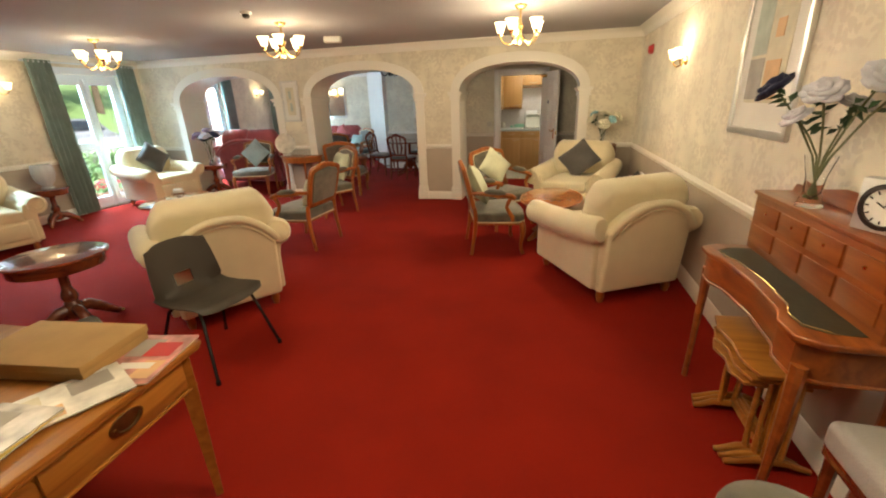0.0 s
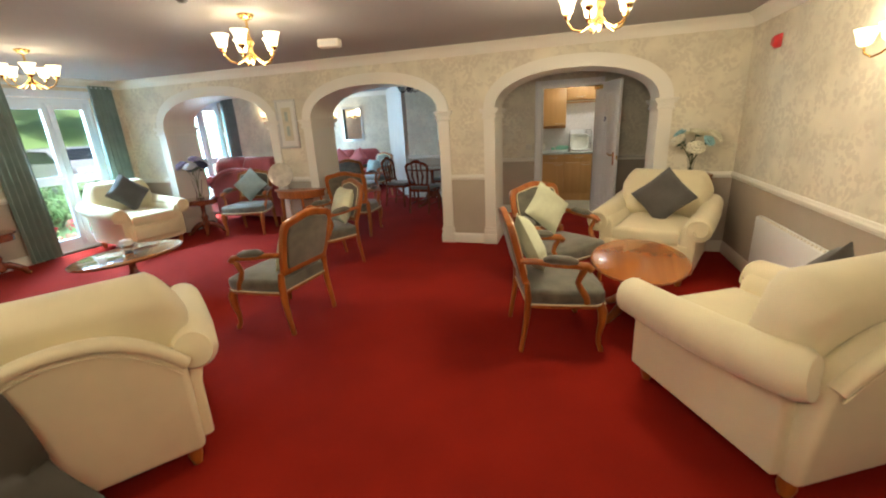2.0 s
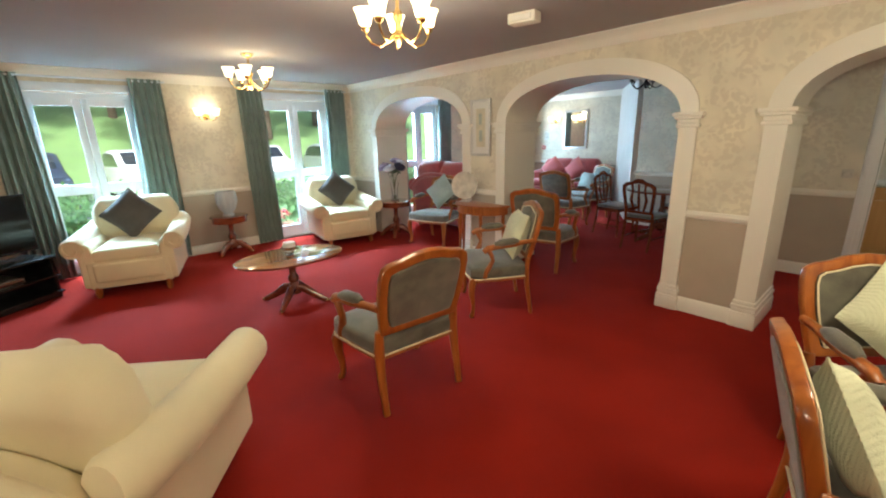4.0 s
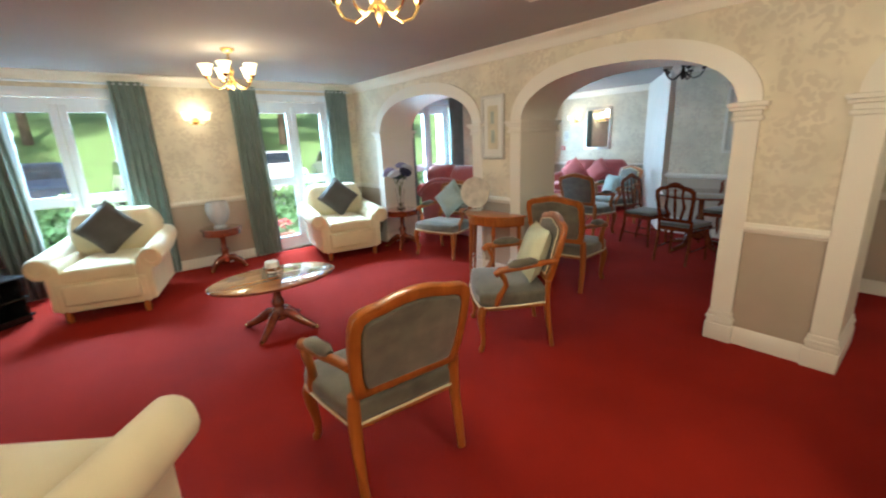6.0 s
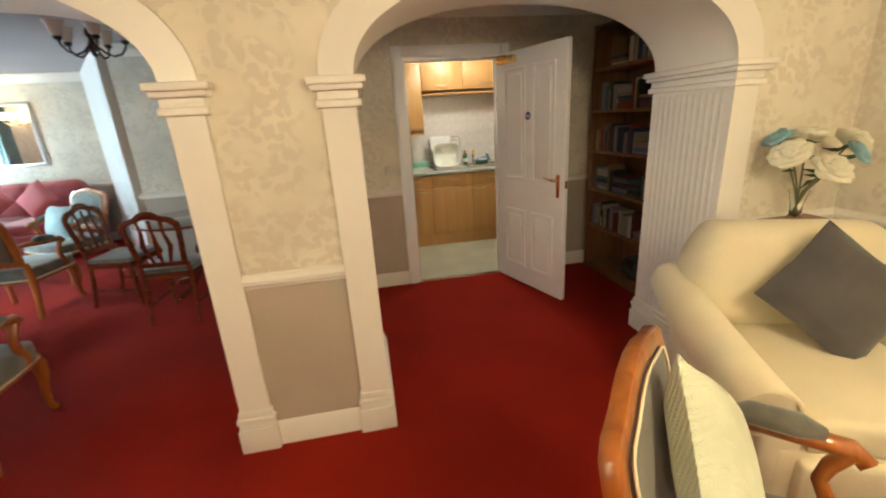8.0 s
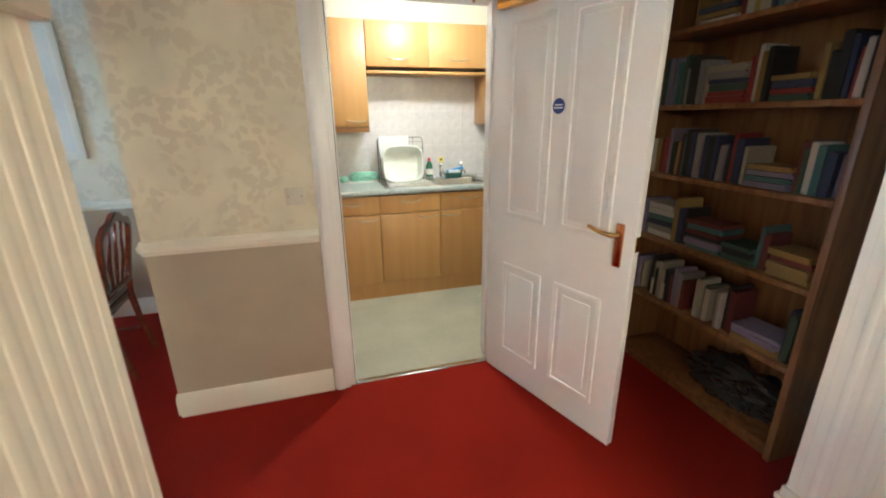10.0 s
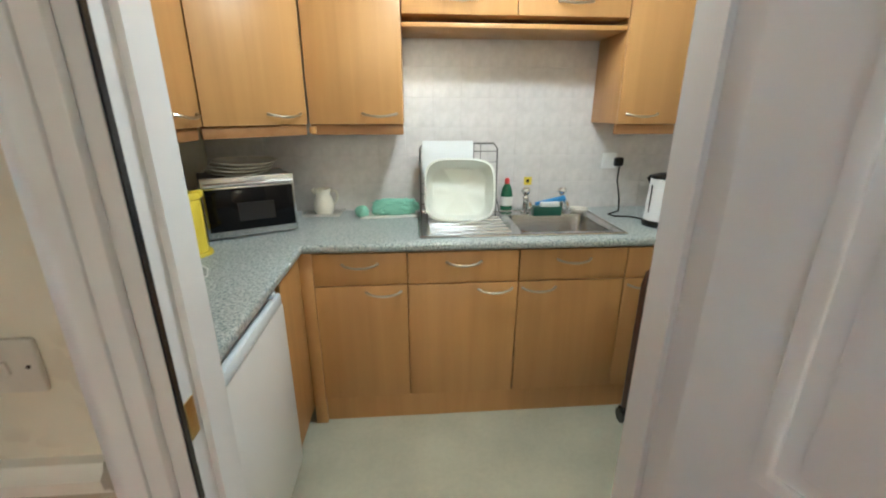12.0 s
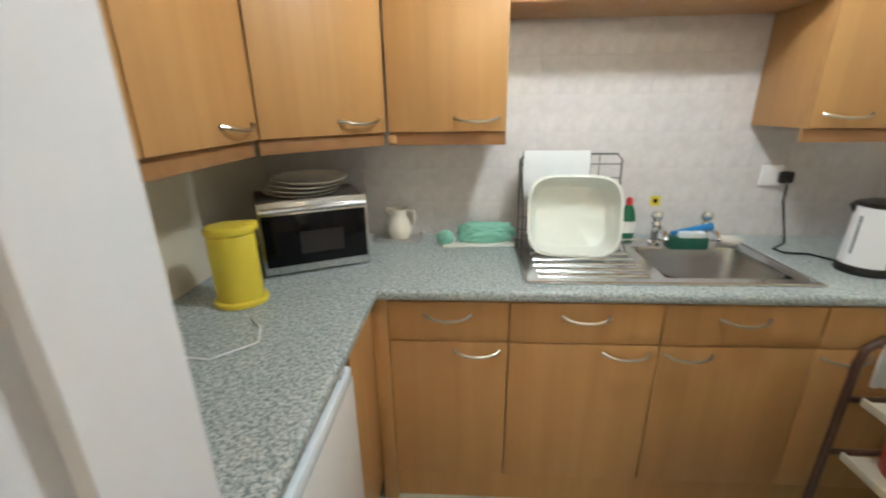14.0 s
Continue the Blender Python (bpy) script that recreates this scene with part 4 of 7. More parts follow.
# ---------- lounge: chairs ----------
open_armchair(pose(-2.034, 4.04, 0, 0, 0, -94), "honey wood armchair with grey green velvet, its back turned")
open_armchair(pose(-2.45, 5.46, 0, 0, 0, -38), "honey wood armchair with grey velvet and a sage cushion")
open_armchair(pose(0.19, 4.225, 0, 0, 0, 106), "honey wood armchair in grey velvet beside the low table")
open_armchair(pose(0.19, 5.14, 0, 0, 0, 46), "honey wood armchair facing the low oval table")
open_armchair(pose(-4.70, 6.685, 0, 0, 0, 14), "honey wood armchair with a duck egg cushion by the arch")
open_armchair(pose(-2.84, 6.81, 0, 0, 0, 192), "honey wood armchair just beyond the middle arch")
open_armchair(pose(-3.90, 8.93, 0, 0, 0, 180), "honey wood armchair in the dining end")
club_armchair(pose(-1.986, 2.516, 0, 0, 0, -127), "cream upholstered armchair with its back to the entrance")
club_armchair(pose(1.266, 3.521, 0, 0, 0, -150.7), "cream upholstered armchair near the heater")
club_armchair(pose(1.13, 5.84, 0, 0, 0, -21), "cream upholstered armchair with a charcoal cushion in the corner")
club_armchair(pose(-5.94, 5.74, 0, 0, 0, 80), "cream upholstered armchair with a charcoal cushion by the curtains")
club_armchair(pose(-5.80, 3.07, 0, 0, 0, 73), "cream upholstered armchair before the first garden doors")


def cushion_on(chair_pose, local, size, material, label, deep=0.14):
    scatter_cushion(chair_pose @ local, size, material, label, deep)


DIAMOND = pose(0, 0, 0, 0, 45, 0)
for cp, loc in ((pose(1.13, 5.84, 0, 0, 0, -21), pose(0.04, 0.02, 0.755, -28) @ DIAMOND), (pose(-5.94, 5.74, 0, 0, 0, 80), pose(0, 0.06, 0.80, -20) @ DIAMOND), (pose(-5.80, 3.07, 0, 0, 0, 73), pose(0, 0.06, 0.80, -20) @ DIAMOND)):
    cushion_on(cp, loc, 0.43, M_CHARCOAL, "charcoal square cushion resting on its corner", 0.13)
cushion_on(pose(1.266, 3.521, 0, 0, 0, -150.7), pose(-0.13, 0.08, 0.735, -20) @ DIAMOND, 0.38, M_CHARCOAL, "charcoal cushion on its corner in the cream armchair", 0.13)
cushion_on(pose(0.19, 5.14, 0, 0, 0, 46), pose(0.02, 0.17, 0.735, -22) @ DIAMOND, 0.385, M_SAGE, "pale sage cushion standing on its corner")
cushion_on(pose(0.19, 4.225, 0, 0, 0, 106), pose(0.0, 0.165, 0.705, -24) @ pose(0, 0, 0, 0, 40, 0), 0.36, M_SAGE, "pale sage textured cushion against the chair back", 0.15)
cushion_on(pose(-2.45, 5.46, 0, 0, 0, -38), pose(0.0, 0.19, 0.680, -20), 0.41, M_SAGE, "pale sage cushion against the chair back", 0.16)
cushion_on(pose(-2.055, 4.03, 0, 0, 0, -94), pose(-0.02, 0.17, 0.645, -20), 0.34, M_SAGE, "pale sage cushion on the velvet seat", 0.14)
cushion_on(pose(-4.70, 6.685, 0, 0, 0, 14), pose(0.0, 0.15, 0.745, -20) @ DIAMOND, 0.40, M_BLUECUSH, "duck egg blue cushion standing on its corner")

# ---------- lounge: tables ----------
pedestal_table(pose(0.81, 4.58, 0, 0, 0, -6), 0.34, 0.53, 0.50, M_OAK, "polished honey wood oval low table", spread=0.30, name="oval_table", group="oval tables", top=M_HONEYTOP)
pedestal_table(pose(-3.875, 4.095, 0, 0, 0, -2), 0.35, 0.51, 0.48, M_MAHOG, "glossy mahogany oval low table with brass toes", spread=0.32, name="oval_table", group="oval tables", top=M_GLOSSTOP)
pedestal_table(pose(-6.30, 4.21, 0), 0.24, 0.24, 0.56, M_MAHOG, "mahogany drum side table under the wall light", 3, 0.07, 0.24, "side_table", "side tables")
pedestal_table(pose(-5.42, 6.45, 0), 0.25, 0.25, 0.58, M_MAHOG, "mahogany drum side table in the first arch", 4, 0.06, 0.25, "side_table", "side tables")
pedestal_table(pose(-2.72, 1.84, 0, 0, 0, 30), 0.31, 0.31, 0.61, M_MAHOG, "round mahogany pedestal table by the plastic chairs", 4, 0.07, 0.28, "side_table", "side tables")


def candle_bowl(m):
    t = thing("candle_bowl", m, "small metal bowl holding a white pillar candle", "candle holder")
    part("bowl", lathe([(0.0, 0.0), (0.040, 0.0), (0.046, 0.012), (0.026, 0.028), (0.030, 0.036), (0.056, 0.062), (0.066, 0.092), (0.063, 0.094), (0.05, 0.066), (0.0, 0.045)], 20), M_STEEL, t)
    part("candle", lathe([(0.0, 0.05), (0.056, 0.05), (0.058, 0.128), (0.052, 0.138), (0.0, 0.134)], 20), M_MAT, t)
    for k in range(6):
        a = k * math.pi / 3
        part("handle", tube([(0.055 * math.cos(a), 0.055 * math.sin(a), 0.05), (0.085 * math.cos(a), 0.085 * math.sin(a), 0.075), (0.068 * math.cos(a), 0.068 * math.sin(a), 0.098)], 0.006, 6), M_STEEL, t)
    return t


candle_bowl(pose(-3.87, 4.09, 0.48))
# cut glass lamp bowl on the side table
gb = thing("glass_lamp", pose(-6.30, 4.21, 0.56), "fluted clear glass vase lamp on a side table", "glass vase")
fl = lathe([(0.0, 0.0), (0.075, 0.0), (0.078, 0.02), (0.055, 0.035), (0.060, 0.05), (0.105, 0.10), (0.135, 0.20), (0.130, 0.29), (0.115, 0.34), (0.108, 0.34), (0.122, 0.28), (0.126, 0.20), (0.095, 0.10), (0.0, 0.06)], 40)
for v in fl.verts:
    if v.co.z > 0.05:
        k = 1 + 0.04 * math.cos(10 * math.atan2(v.co.y, v.co.x))
        v.co.x, v.co.y = v.co.x * k, v.co.y * k
M_FROST = mat("frosted_cut_glass", (0.80, 0.83, 0.86), 0.22, vary=0.05, Transmission_Weight=0.45)
part("bowl", fl, M_FROST, gb)


# half round console before the pier, with a glass disc on it
def console(m):
    t = thing("console_table", m, "half round honey wood console against the pier", "console table")
    half = [(0.40 * math.cos(math.pi * k / 20), -0.34 * math.sin(math.pi * k / 20)) for k in range(21)]
    part("tabletop", slab(half, 0.728, 0.752, 0.007), M_OAK, t)
    part("apron", slab([(x * 0.92, y * 0.92) for x, y in half], 0.64, 0.729, 0.004), M_OAK, t)
    for x, y in ((0.33, -0.04), (-0.33, -0.04), (0.17, -0.26), (-0.17, -0.26)):
        part("leg", tube([(x, y, 0.66), (x, y, 0.55), (x * 1.02, y * 1.02, 0.3), (x * 1.05, y * 1.05, 0.0)], [0.022, 0.021, 0.017, 0.013], 10), M_OAK, t)
        part("collar", lathe([(0.0, 0.55), (0.026, 0.55), (0.027, 0.565), (0.0, 0.58)], 14, (x, y, 0)), M_OAK, t)
    return t


console(pose(-3.47, YA - 0.055, 0, 0, 0, 0))
disc = thing("glass_disc", pose(-3.70, 6.32, 0.752, 0, 0, 25), "pale glass disc ornament on a small stand", "ornament")
part("stand", merge(box((0.12, 0.07, 0.016), (0, 0, 0.008), 0.004), box((0.02, 0.05, 0.05), (-0.03, 0, 0.03), 0.004), box((0.02, 0.05, 0.05), (0.03, 0, 0.03), 0.004)), M_SILVER, disc)
M_PEARL = mat("pearl_glass", (0.60, 0.57, 0.50), 0.18, vary=0.22, scale=12, coat=0.6)
part("disc", moved(lathe([(0.0, 0.0), (0.08, 0.002), (0.15, 0.014), (0.172, 0.026), (0.170, 0.034), (0.14, 0.024), (0.07, 0.012), (0.0, 0.010)], 36), pose(0, 0, 0.205, 84)), M_PEARL, disc)
M_LILAC = mat("lilac_petal", (0.30, 0.27, 0.42), 0.7, vary=0.2)
M_NAVY = mat("navy_petal", (0.018, 0.022, 0.060), 0.7, vary=0.25)
M_IVORY = mat("ivory_petal", (0.70, 0.66, 0.50), 0.75, vary=0.08)
M_AQUA = mat("aqua_petal", (0.25, 0.45, 0.50), 0.7, vary=0.15)
M_PALEGREY = mat("pale_grey_petal", (0.50, 0.50, 0.55), 0.75, vary=0.12)
vase_of_flowers(pose(-5.42, 6.45, 0.58), "lilac and navy artificial flowers in clear glass vase", [(-0.18, -0.05, 0.52, 0.085, M_LILAC), (0.02, -0.08, 0.50, 0.09, M_PALEGREY), (0.16, 0.0, 0.53, 0.08, M_NAVY), (-0.06, 0.10, 0.60, 0.085, M_LILAC), (0.08, 0.10, 0.58, 0.08, M_PALEGREY), (-0.16, 0.10, 0.46, 0.08, M_NAVY)], 0.30, 0.06)

# corner shelf with ivory flowers
cs = thing("corner_shelf", pose(1.70, 6.445, 0), "brown corner shelf unit behind the cream armchair", "corner shelf")
for z in (0.30, 0.60, 0.885):
    part("shelf", slab([(0, 0), (-0.58, 0), (-0.58, -0.09), (-0.28, -0.20), (0, -0.20)], z, z + 0.022, 0.004), M_PINE, cs)
for x, y in ((-0.56, -0.02), (-0.02, -0.18), (-0.02, -0.02), (-0.56, -0.075)):
    part("post", box((0.03, 0.03, 0.884), (x, y, 0.442), 0.004), M_PINE, cs)
vase_of_flowers(pose(1.50, 6.34, 0.907), "ivory and aqua artificial blooms in glass vase", [(-0.15, -0.05, 0.34, 0.076, M_IVORY), (0.00, -0.12, 0.27, 0.078, M_IVORY), (0.10, -0.14, 0.34, 0.056, M_AQUA), (-0.12, 0.05, 0.41, 0.058, M_AQUA), (0.02, 0.03, 0.41, 0.076, M_IVORY), (0.17, -0.06, 0.38, 0.074, M_IVORY)], 0.16, 0.035)

# ---------- lounge: walls ----------
M_P1 = mat("grey_beige_print", (0.36, 0.33, 0.28), 0.7, vary=0.15, scale=8)
M_P2 = mat("peach_print", (0.66, 0.42, 0.22), 0.7, vary=0.15, scale=8)
M_P3 = mat("pale_straw_print", (0.62, 0.57, 0.42), 0.7, vary=0.12, scale=8)
M_P4 = mat("faint_green_print", (0.42, 0.47, 0.40), 0.7, vary=0.15, scale=10)
picture(pose(XR, 2.72, 1.785, 0, 0, -90), 0.76, 0.95, "silver framed abstract print in beige and peach", [(-0.30, 0.28, -0.30, 0.42, M_P3), (-0.30, -0.06, -0.02, 0.40, M_P4), (-0.30, -0.06, -0.28, -0.04, M_P1), (-0.02, 0.20, -0.28, -0.06, M_P2), (0.04, 0.16, 0.06, 0.16, M_P2)], border=0.045)
picture(pose(-3.58, YA, 1.645, 0, 0, 0), 0.33, 0.66, "narrow silver framed botanical print on the pier", [(-0.22, 0.22, -0.34, 0.34, M_P3), (-0.07, 0.08, -0.24, -0.04, M_P4), (-0.08, 0.06, 0.06, 0.25, M_P4)], border=0.032)
al = thing("fire_alarm_sounder", pose(XR, 5.88, 2.09, 0, 0, -90), "red fire alarm sounder high on the wall", "alarm")
part("base", box((0.12, 0.022, 0.11), (0, -0.011, 0), 0.008), M_RED, al)
part("dome", moved(lathe([(0.0, 0.035), (0.035, 0.032), (0.047, 0.018), (0.05, 0.0)], 20), pose(0, -0.020, 0, 90)), M_RED, al)
# panel heater
ht = thing("panel_heater", pose(XR, 4.93, 0.10, 0, 0, -90), "white slim panel heater under the dado rail", "heater")
part("body", box((1.15, 0.07, 0.54), (0, -0.055, 0.27), 0.014, 3), M_WHITE, ht)
for k in range(21):
    part("grille_bar", box((0.025, 0.012, 0.026), (-0.5 + k * 0.05, -0.078, 0.543), 0.002), M_TRIM, ht)
for x in (-0.42, 0.42):
    part("bracket", box((0.03, 0.02, 0.40), (x, -0.010, 0.25)), M_WHITE, ht)
# sensor and detector on the ceiling
sn = thing("ceiling_sensor", pose(-2.10, 5.36, CEIL, 0, 0, 12), "cream rectangular sensor box on the ceiling", "sensor")
part("case", box((0.22, 0.12, 0.075), (0, 0, -0.0375), 0.012), M_TRIM, sn)
part("lens", box((0.16, 0.012, 0.04), (0, -0.062, -0.04), 0.005), M_MAT, sn)
sd = thing("smoke_detector", pose(-2.08, 3.62, CEIL), "dark round smoke detector on the ceiling", "smoke detector")
part("base", lathe([(0.0, 0.0), (0.052, 0.0), (0.052, -0.014), (0.040, -0.022), (0.0, -0.022)], 20), M_TRIM, sd)
part("chamber", lathe([(0.0, -0.02), (0.032, -0.02), (0.034, -0.045), (0.022, -0.056), (0.0, -0.058)], 18), M_GREYPLAS, sd)
M_PLATE = mat("aged_cream_plastic", (0.60, 0.56, 0.48), 0.35, vary=0.08, scale=20)
so = thing("light_switch", pose(-0.41, YD, 1.10), "cream single light switch on the leaf paper", "switch")
part("plate", box((0.086, 0.009, 0.086), (0, -0.0045, 0), 0.003), M_PLATE, so)
part("rocker", box((0.011, 0.006, 0.022), (0, -0.0115, 0), 0.002, 2, (8, 0, 0)), M_PLATE, so)
for x in (-0.030, 0.030):
    part("screw", moved(lathe([(0.0, 0.0), (0.0032, 0.0), (0.0026, 0.0015), (0.0, 0.0016)], 10), pose(x, -0.0091, 0, 90)), M_IRON, so)



# ---------- lounge: near the entrance ----------
def plastic_chair(m, label):
    """A one piece moulded shell on bent tube legs."""
    t = thing("plastic_chair", m, label, "chair", "plastic chairs")
    prof = [(-0.235, 0.425), (-0.215, 0.448), (-0.15, 0.447), (-0.02, 0.432), (0.10, 0.430), (0.165, 0.450), (0.190, 0.50), (0.205, 0.58), (0.225, 0.68), (0.245, 0.77), (0.252, 0.795)]
    n = 16
    bm = bmesh.new()
    layers = []
    for off in (0.0, 0.007):
        grid = []
        for j, (y, z) in enumerate(prof):
            f = j / (len(prof) - 1)
            half = 0.235 if f < 0.5 else 0.235 - 0.06 * ((f - 0.5) / 0.5) ** 2
            row = []
            for i in range(n + 1):
                u = -1 + 2 * i / n
                curl = 0.030 * abs(u) ** 3
                yy = y - (0.05 * u * u if f > 0.55 else 0) - (0.0 if f > 0.55 else 0)
                zz = z + (curl if f < 0.55 else 0) - (0.035 * abs(u) ** 4 if f > 0.9 else 0)
                w = half * (0.93 if j == 0 else 1)
                back = f > 0.5
                row.append(bm.verts.new((u * w, yy + (off if back else 0), zz - (0 if back else off))))
            grid.append(row)
        for j in range(len(prof) - 1):
            for i in range(n):
                if j in (6, 7) and 6 <= i <= 9 and not (j == 7):
                    continue
                q = (grid[j][i], grid[j][i + 1], grid[j + 1][i + 1], grid[j + 1][i])
                bm.faces.new(q if off else q[::-1])
        layers.append(grid)
    a, b = layers
    rim = [(j, 0) for j in range(len(prof))] + [(len(prof) - 1, i) for i in range(n + 1)] + [(j, n) for j in range(len(prof) - 1, -1, -1)] + [(0, i) for i in range(n, -1, -1)]
    for (j, i), (jj, ii) in zip(rim, rim[1:]):
        if (j, i) != (jj, ii):
            bm.faces.new((a[j][i], a[jj][ii], b[jj][ii], b[j][i]))
    slot = [(6, i) for i in range(6, 11)] + [(7, i) for i in range(10, 5, -1)] + [(6, 6)]
    for (j, i), (jj, ii) in zip(slot, slot[1:]):
        bm.faces.new((a[j][i], a[jj][ii], b[jj][ii], b[j][i]))
    bmesh.ops.recalc_face_normals(bm, faces=bm.faces[:])
    part("seat_shell", bm, M_GREYPLAS, t, "", 70)
    for s in (-1, 1):
        for y0, y1 in ((-0.13, -0.27), (0.08, 0.26)):
            part("leg", tube([(s * 0.16, y0, 0.425), (s * 0.175, y0 + (y1 - y0) * 0.1, 0.415), (s * 0.185, y0 + (y1 - y0) * 0.3, 0.38), (s * 0.248, y1, 0.02)], 0.0105, 8), M_BLACK, t)
            part("foot", lathe([(0.0, 0.0), (0.014, 0.0), (0.014, 0.028), (0.0, 0.03)], 12, (s * 0.249, y1 * 1.005, 0)), M_BLACK, t)
    part("cross_bar", merge(tube([(-0.16, -0.13, 0.425), (0.16, -0.13, 0.425)], 0.010), tube([(-0.16, 0.08, 0.420), (0.16, 0.08, 0.420)], 0.010)), M_BLACK, t)
    return t


plastic_chair(pose(-1.35, 1.75, 0, 0, 0, 80), "dark grey moulded plastic chair on black legs")
plastic_chair(pose(-1.62, 1.06, 0, 0, 0, 160), "dark grey moulded plastic chair behind the writing table")


M_TARN = mat("tarnished_brass", (0.20, 0.13, 0.06), 0.38, 1.0, vary=0.2, scale=30)


def writing_table(m):
    """Local origin at one front corner; the drawers face +x."""
    t = thing("writing_table", m, "honey wood writing table with drawers and brass handles", "table")
    W, D, H = 1.0, 1.25, 0.74
    part("tabletop", merge(box((W, D, 0.022), (-W / 2, -D / 2, H - 0.011), 0.006), box((W - 0.012, D - 0.012, 0.014), (-W / 2, -D / 2, H - 0.029), 0.004)), M_HONEY, t)
    part("apron", merge(box((W - 0.08, D - 0.08, 0.15), (-W / 2, -D / 2, H - 0.11), 0.004)), M_HONEY, t)
    for k in range(2):
        y = -0.33 - k * 0.58
        d = part("drawer", merge(box((0.014, 0.50, 0.11), (-0.036, y, H - 0.105), 0.004)), M_HONEY, t)
        part("handle_plate", moved(slab(oval(0.062, 0.034, 24), 0.0, 0.005, 0.002), pose(-0.029, y, H - 0.10, 0, 90, 0) @ pose(0, 0, 0, 0, 0, 90)), M_TARN, d, "oval tarnished brass plate")
        part("handle", tube([(-0.022, y + 0.045 * math.cos(a), H - 0.095 - 0.030 * math.sin(a)) for a in [math.pi * i / 10 for i in range(11)]], 0.005, 8), M_TARN, d)
    part("bead", merge(box((0.012, D - 0.07, 0.010), (-0.036, -D / 2, H - 0.182), 0.003)), M_HONEY, t)
    for x in (-0.055, -W + 0.055):
        for y in (-0.055, -D + 0.055):
            part("leg", tube([(x, y, H - 0.05), (x, y, H - 0.20), (x + 0.0, y, 0.0)], [0.036, 0.036, 0.019], 4), M_HONEY, t)
    return t


writing_table(pose(-0.53, 0.89, 0, 0, 0, 3.5))
M_CARD = mat("brown_cardboard", (0.34, 0.20, 0.07), 0.8, vary=0.12, scale=6, bump=0.1)
bx = thing("cardboard_box", pose(-0.945, 0.69, 0.741, 0, 0, 7), "flat brown cardboard box on the writing table", "box")
part("tray", box((0.46, 0.27, 0.042), (0, 0, 0.021), 0.003), M_CARD, bx)
part("lid", box((0.468, 0.278, 0.03), (0, 0, 0.050), 0.003), M_CARD, bx)
M_MAG1 = mat("magazine_cover_red", (0.50, 0.22, 0.18), 0.3, vary=0.6, scale=14)
M_MAG2 = mat("magazine_cover_pale", (0.74, 0.71, 0.62), 0.3, vary=0.3, scale=12)
M_MAG3 = mat("magazine_cover_mixed", (0.50, 0.46, 0.40), 0.3, vary=0.75, scale=9)
M_MAGY = mat("yellow_magazine_edge", (0.62, 0.46, 0.08), 0.4, vary=0.15)
for x, y, z, r, mt, lab in ((-0.625, 0.74, 0.741, 12, M_MAG1, "magazine with red cover lying on the table"), (-0.66, 0.51, 0.7485, -26, M_MAG2, "pale open magazine on the writing table"), (-0.68, 0.29, 0.756, 10, M_MAGY, "yellow backed magazine under others"), (-0.69, 0.30, 0.7635, 6, M_MAG3, "glossy picture magazine on top of others")):
    mg = thing("magazine", pose(x, y, z, 0, 0, r), lab, "magazine", "magazines")
    part("pages", box((0.212, 0.292, 0.005), (0, 0, 0.0025), 0.001), M_MAT, mg)
    part("cover", box((0.216, 0.296, 0.0012), (0, 0, 0.0058)), mt, mg)
    for px, py, pw, ph, pm in ((-0.04, 0.06, 0.09, 0.11, M_P1), (0.055, -0.07, 0.07, 0.10, M_P2), (-0.05, -0.09, 0.06, 0.06, M_P3)):
        part("picture_panel", box((pw, ph, 0.0006), (px, py, 0.0067)), pm, mg)
    if mt is M_MAG1:
        part("title_bar", box((0.12, 0.035, 0.0008), (0.0, -0.05, 0.0068)), M_MAT, mg)
        part("picture", box((0.10, 0.09, 0.0008), (0.03, 0.05, 0.0068)), M_RED, mg)


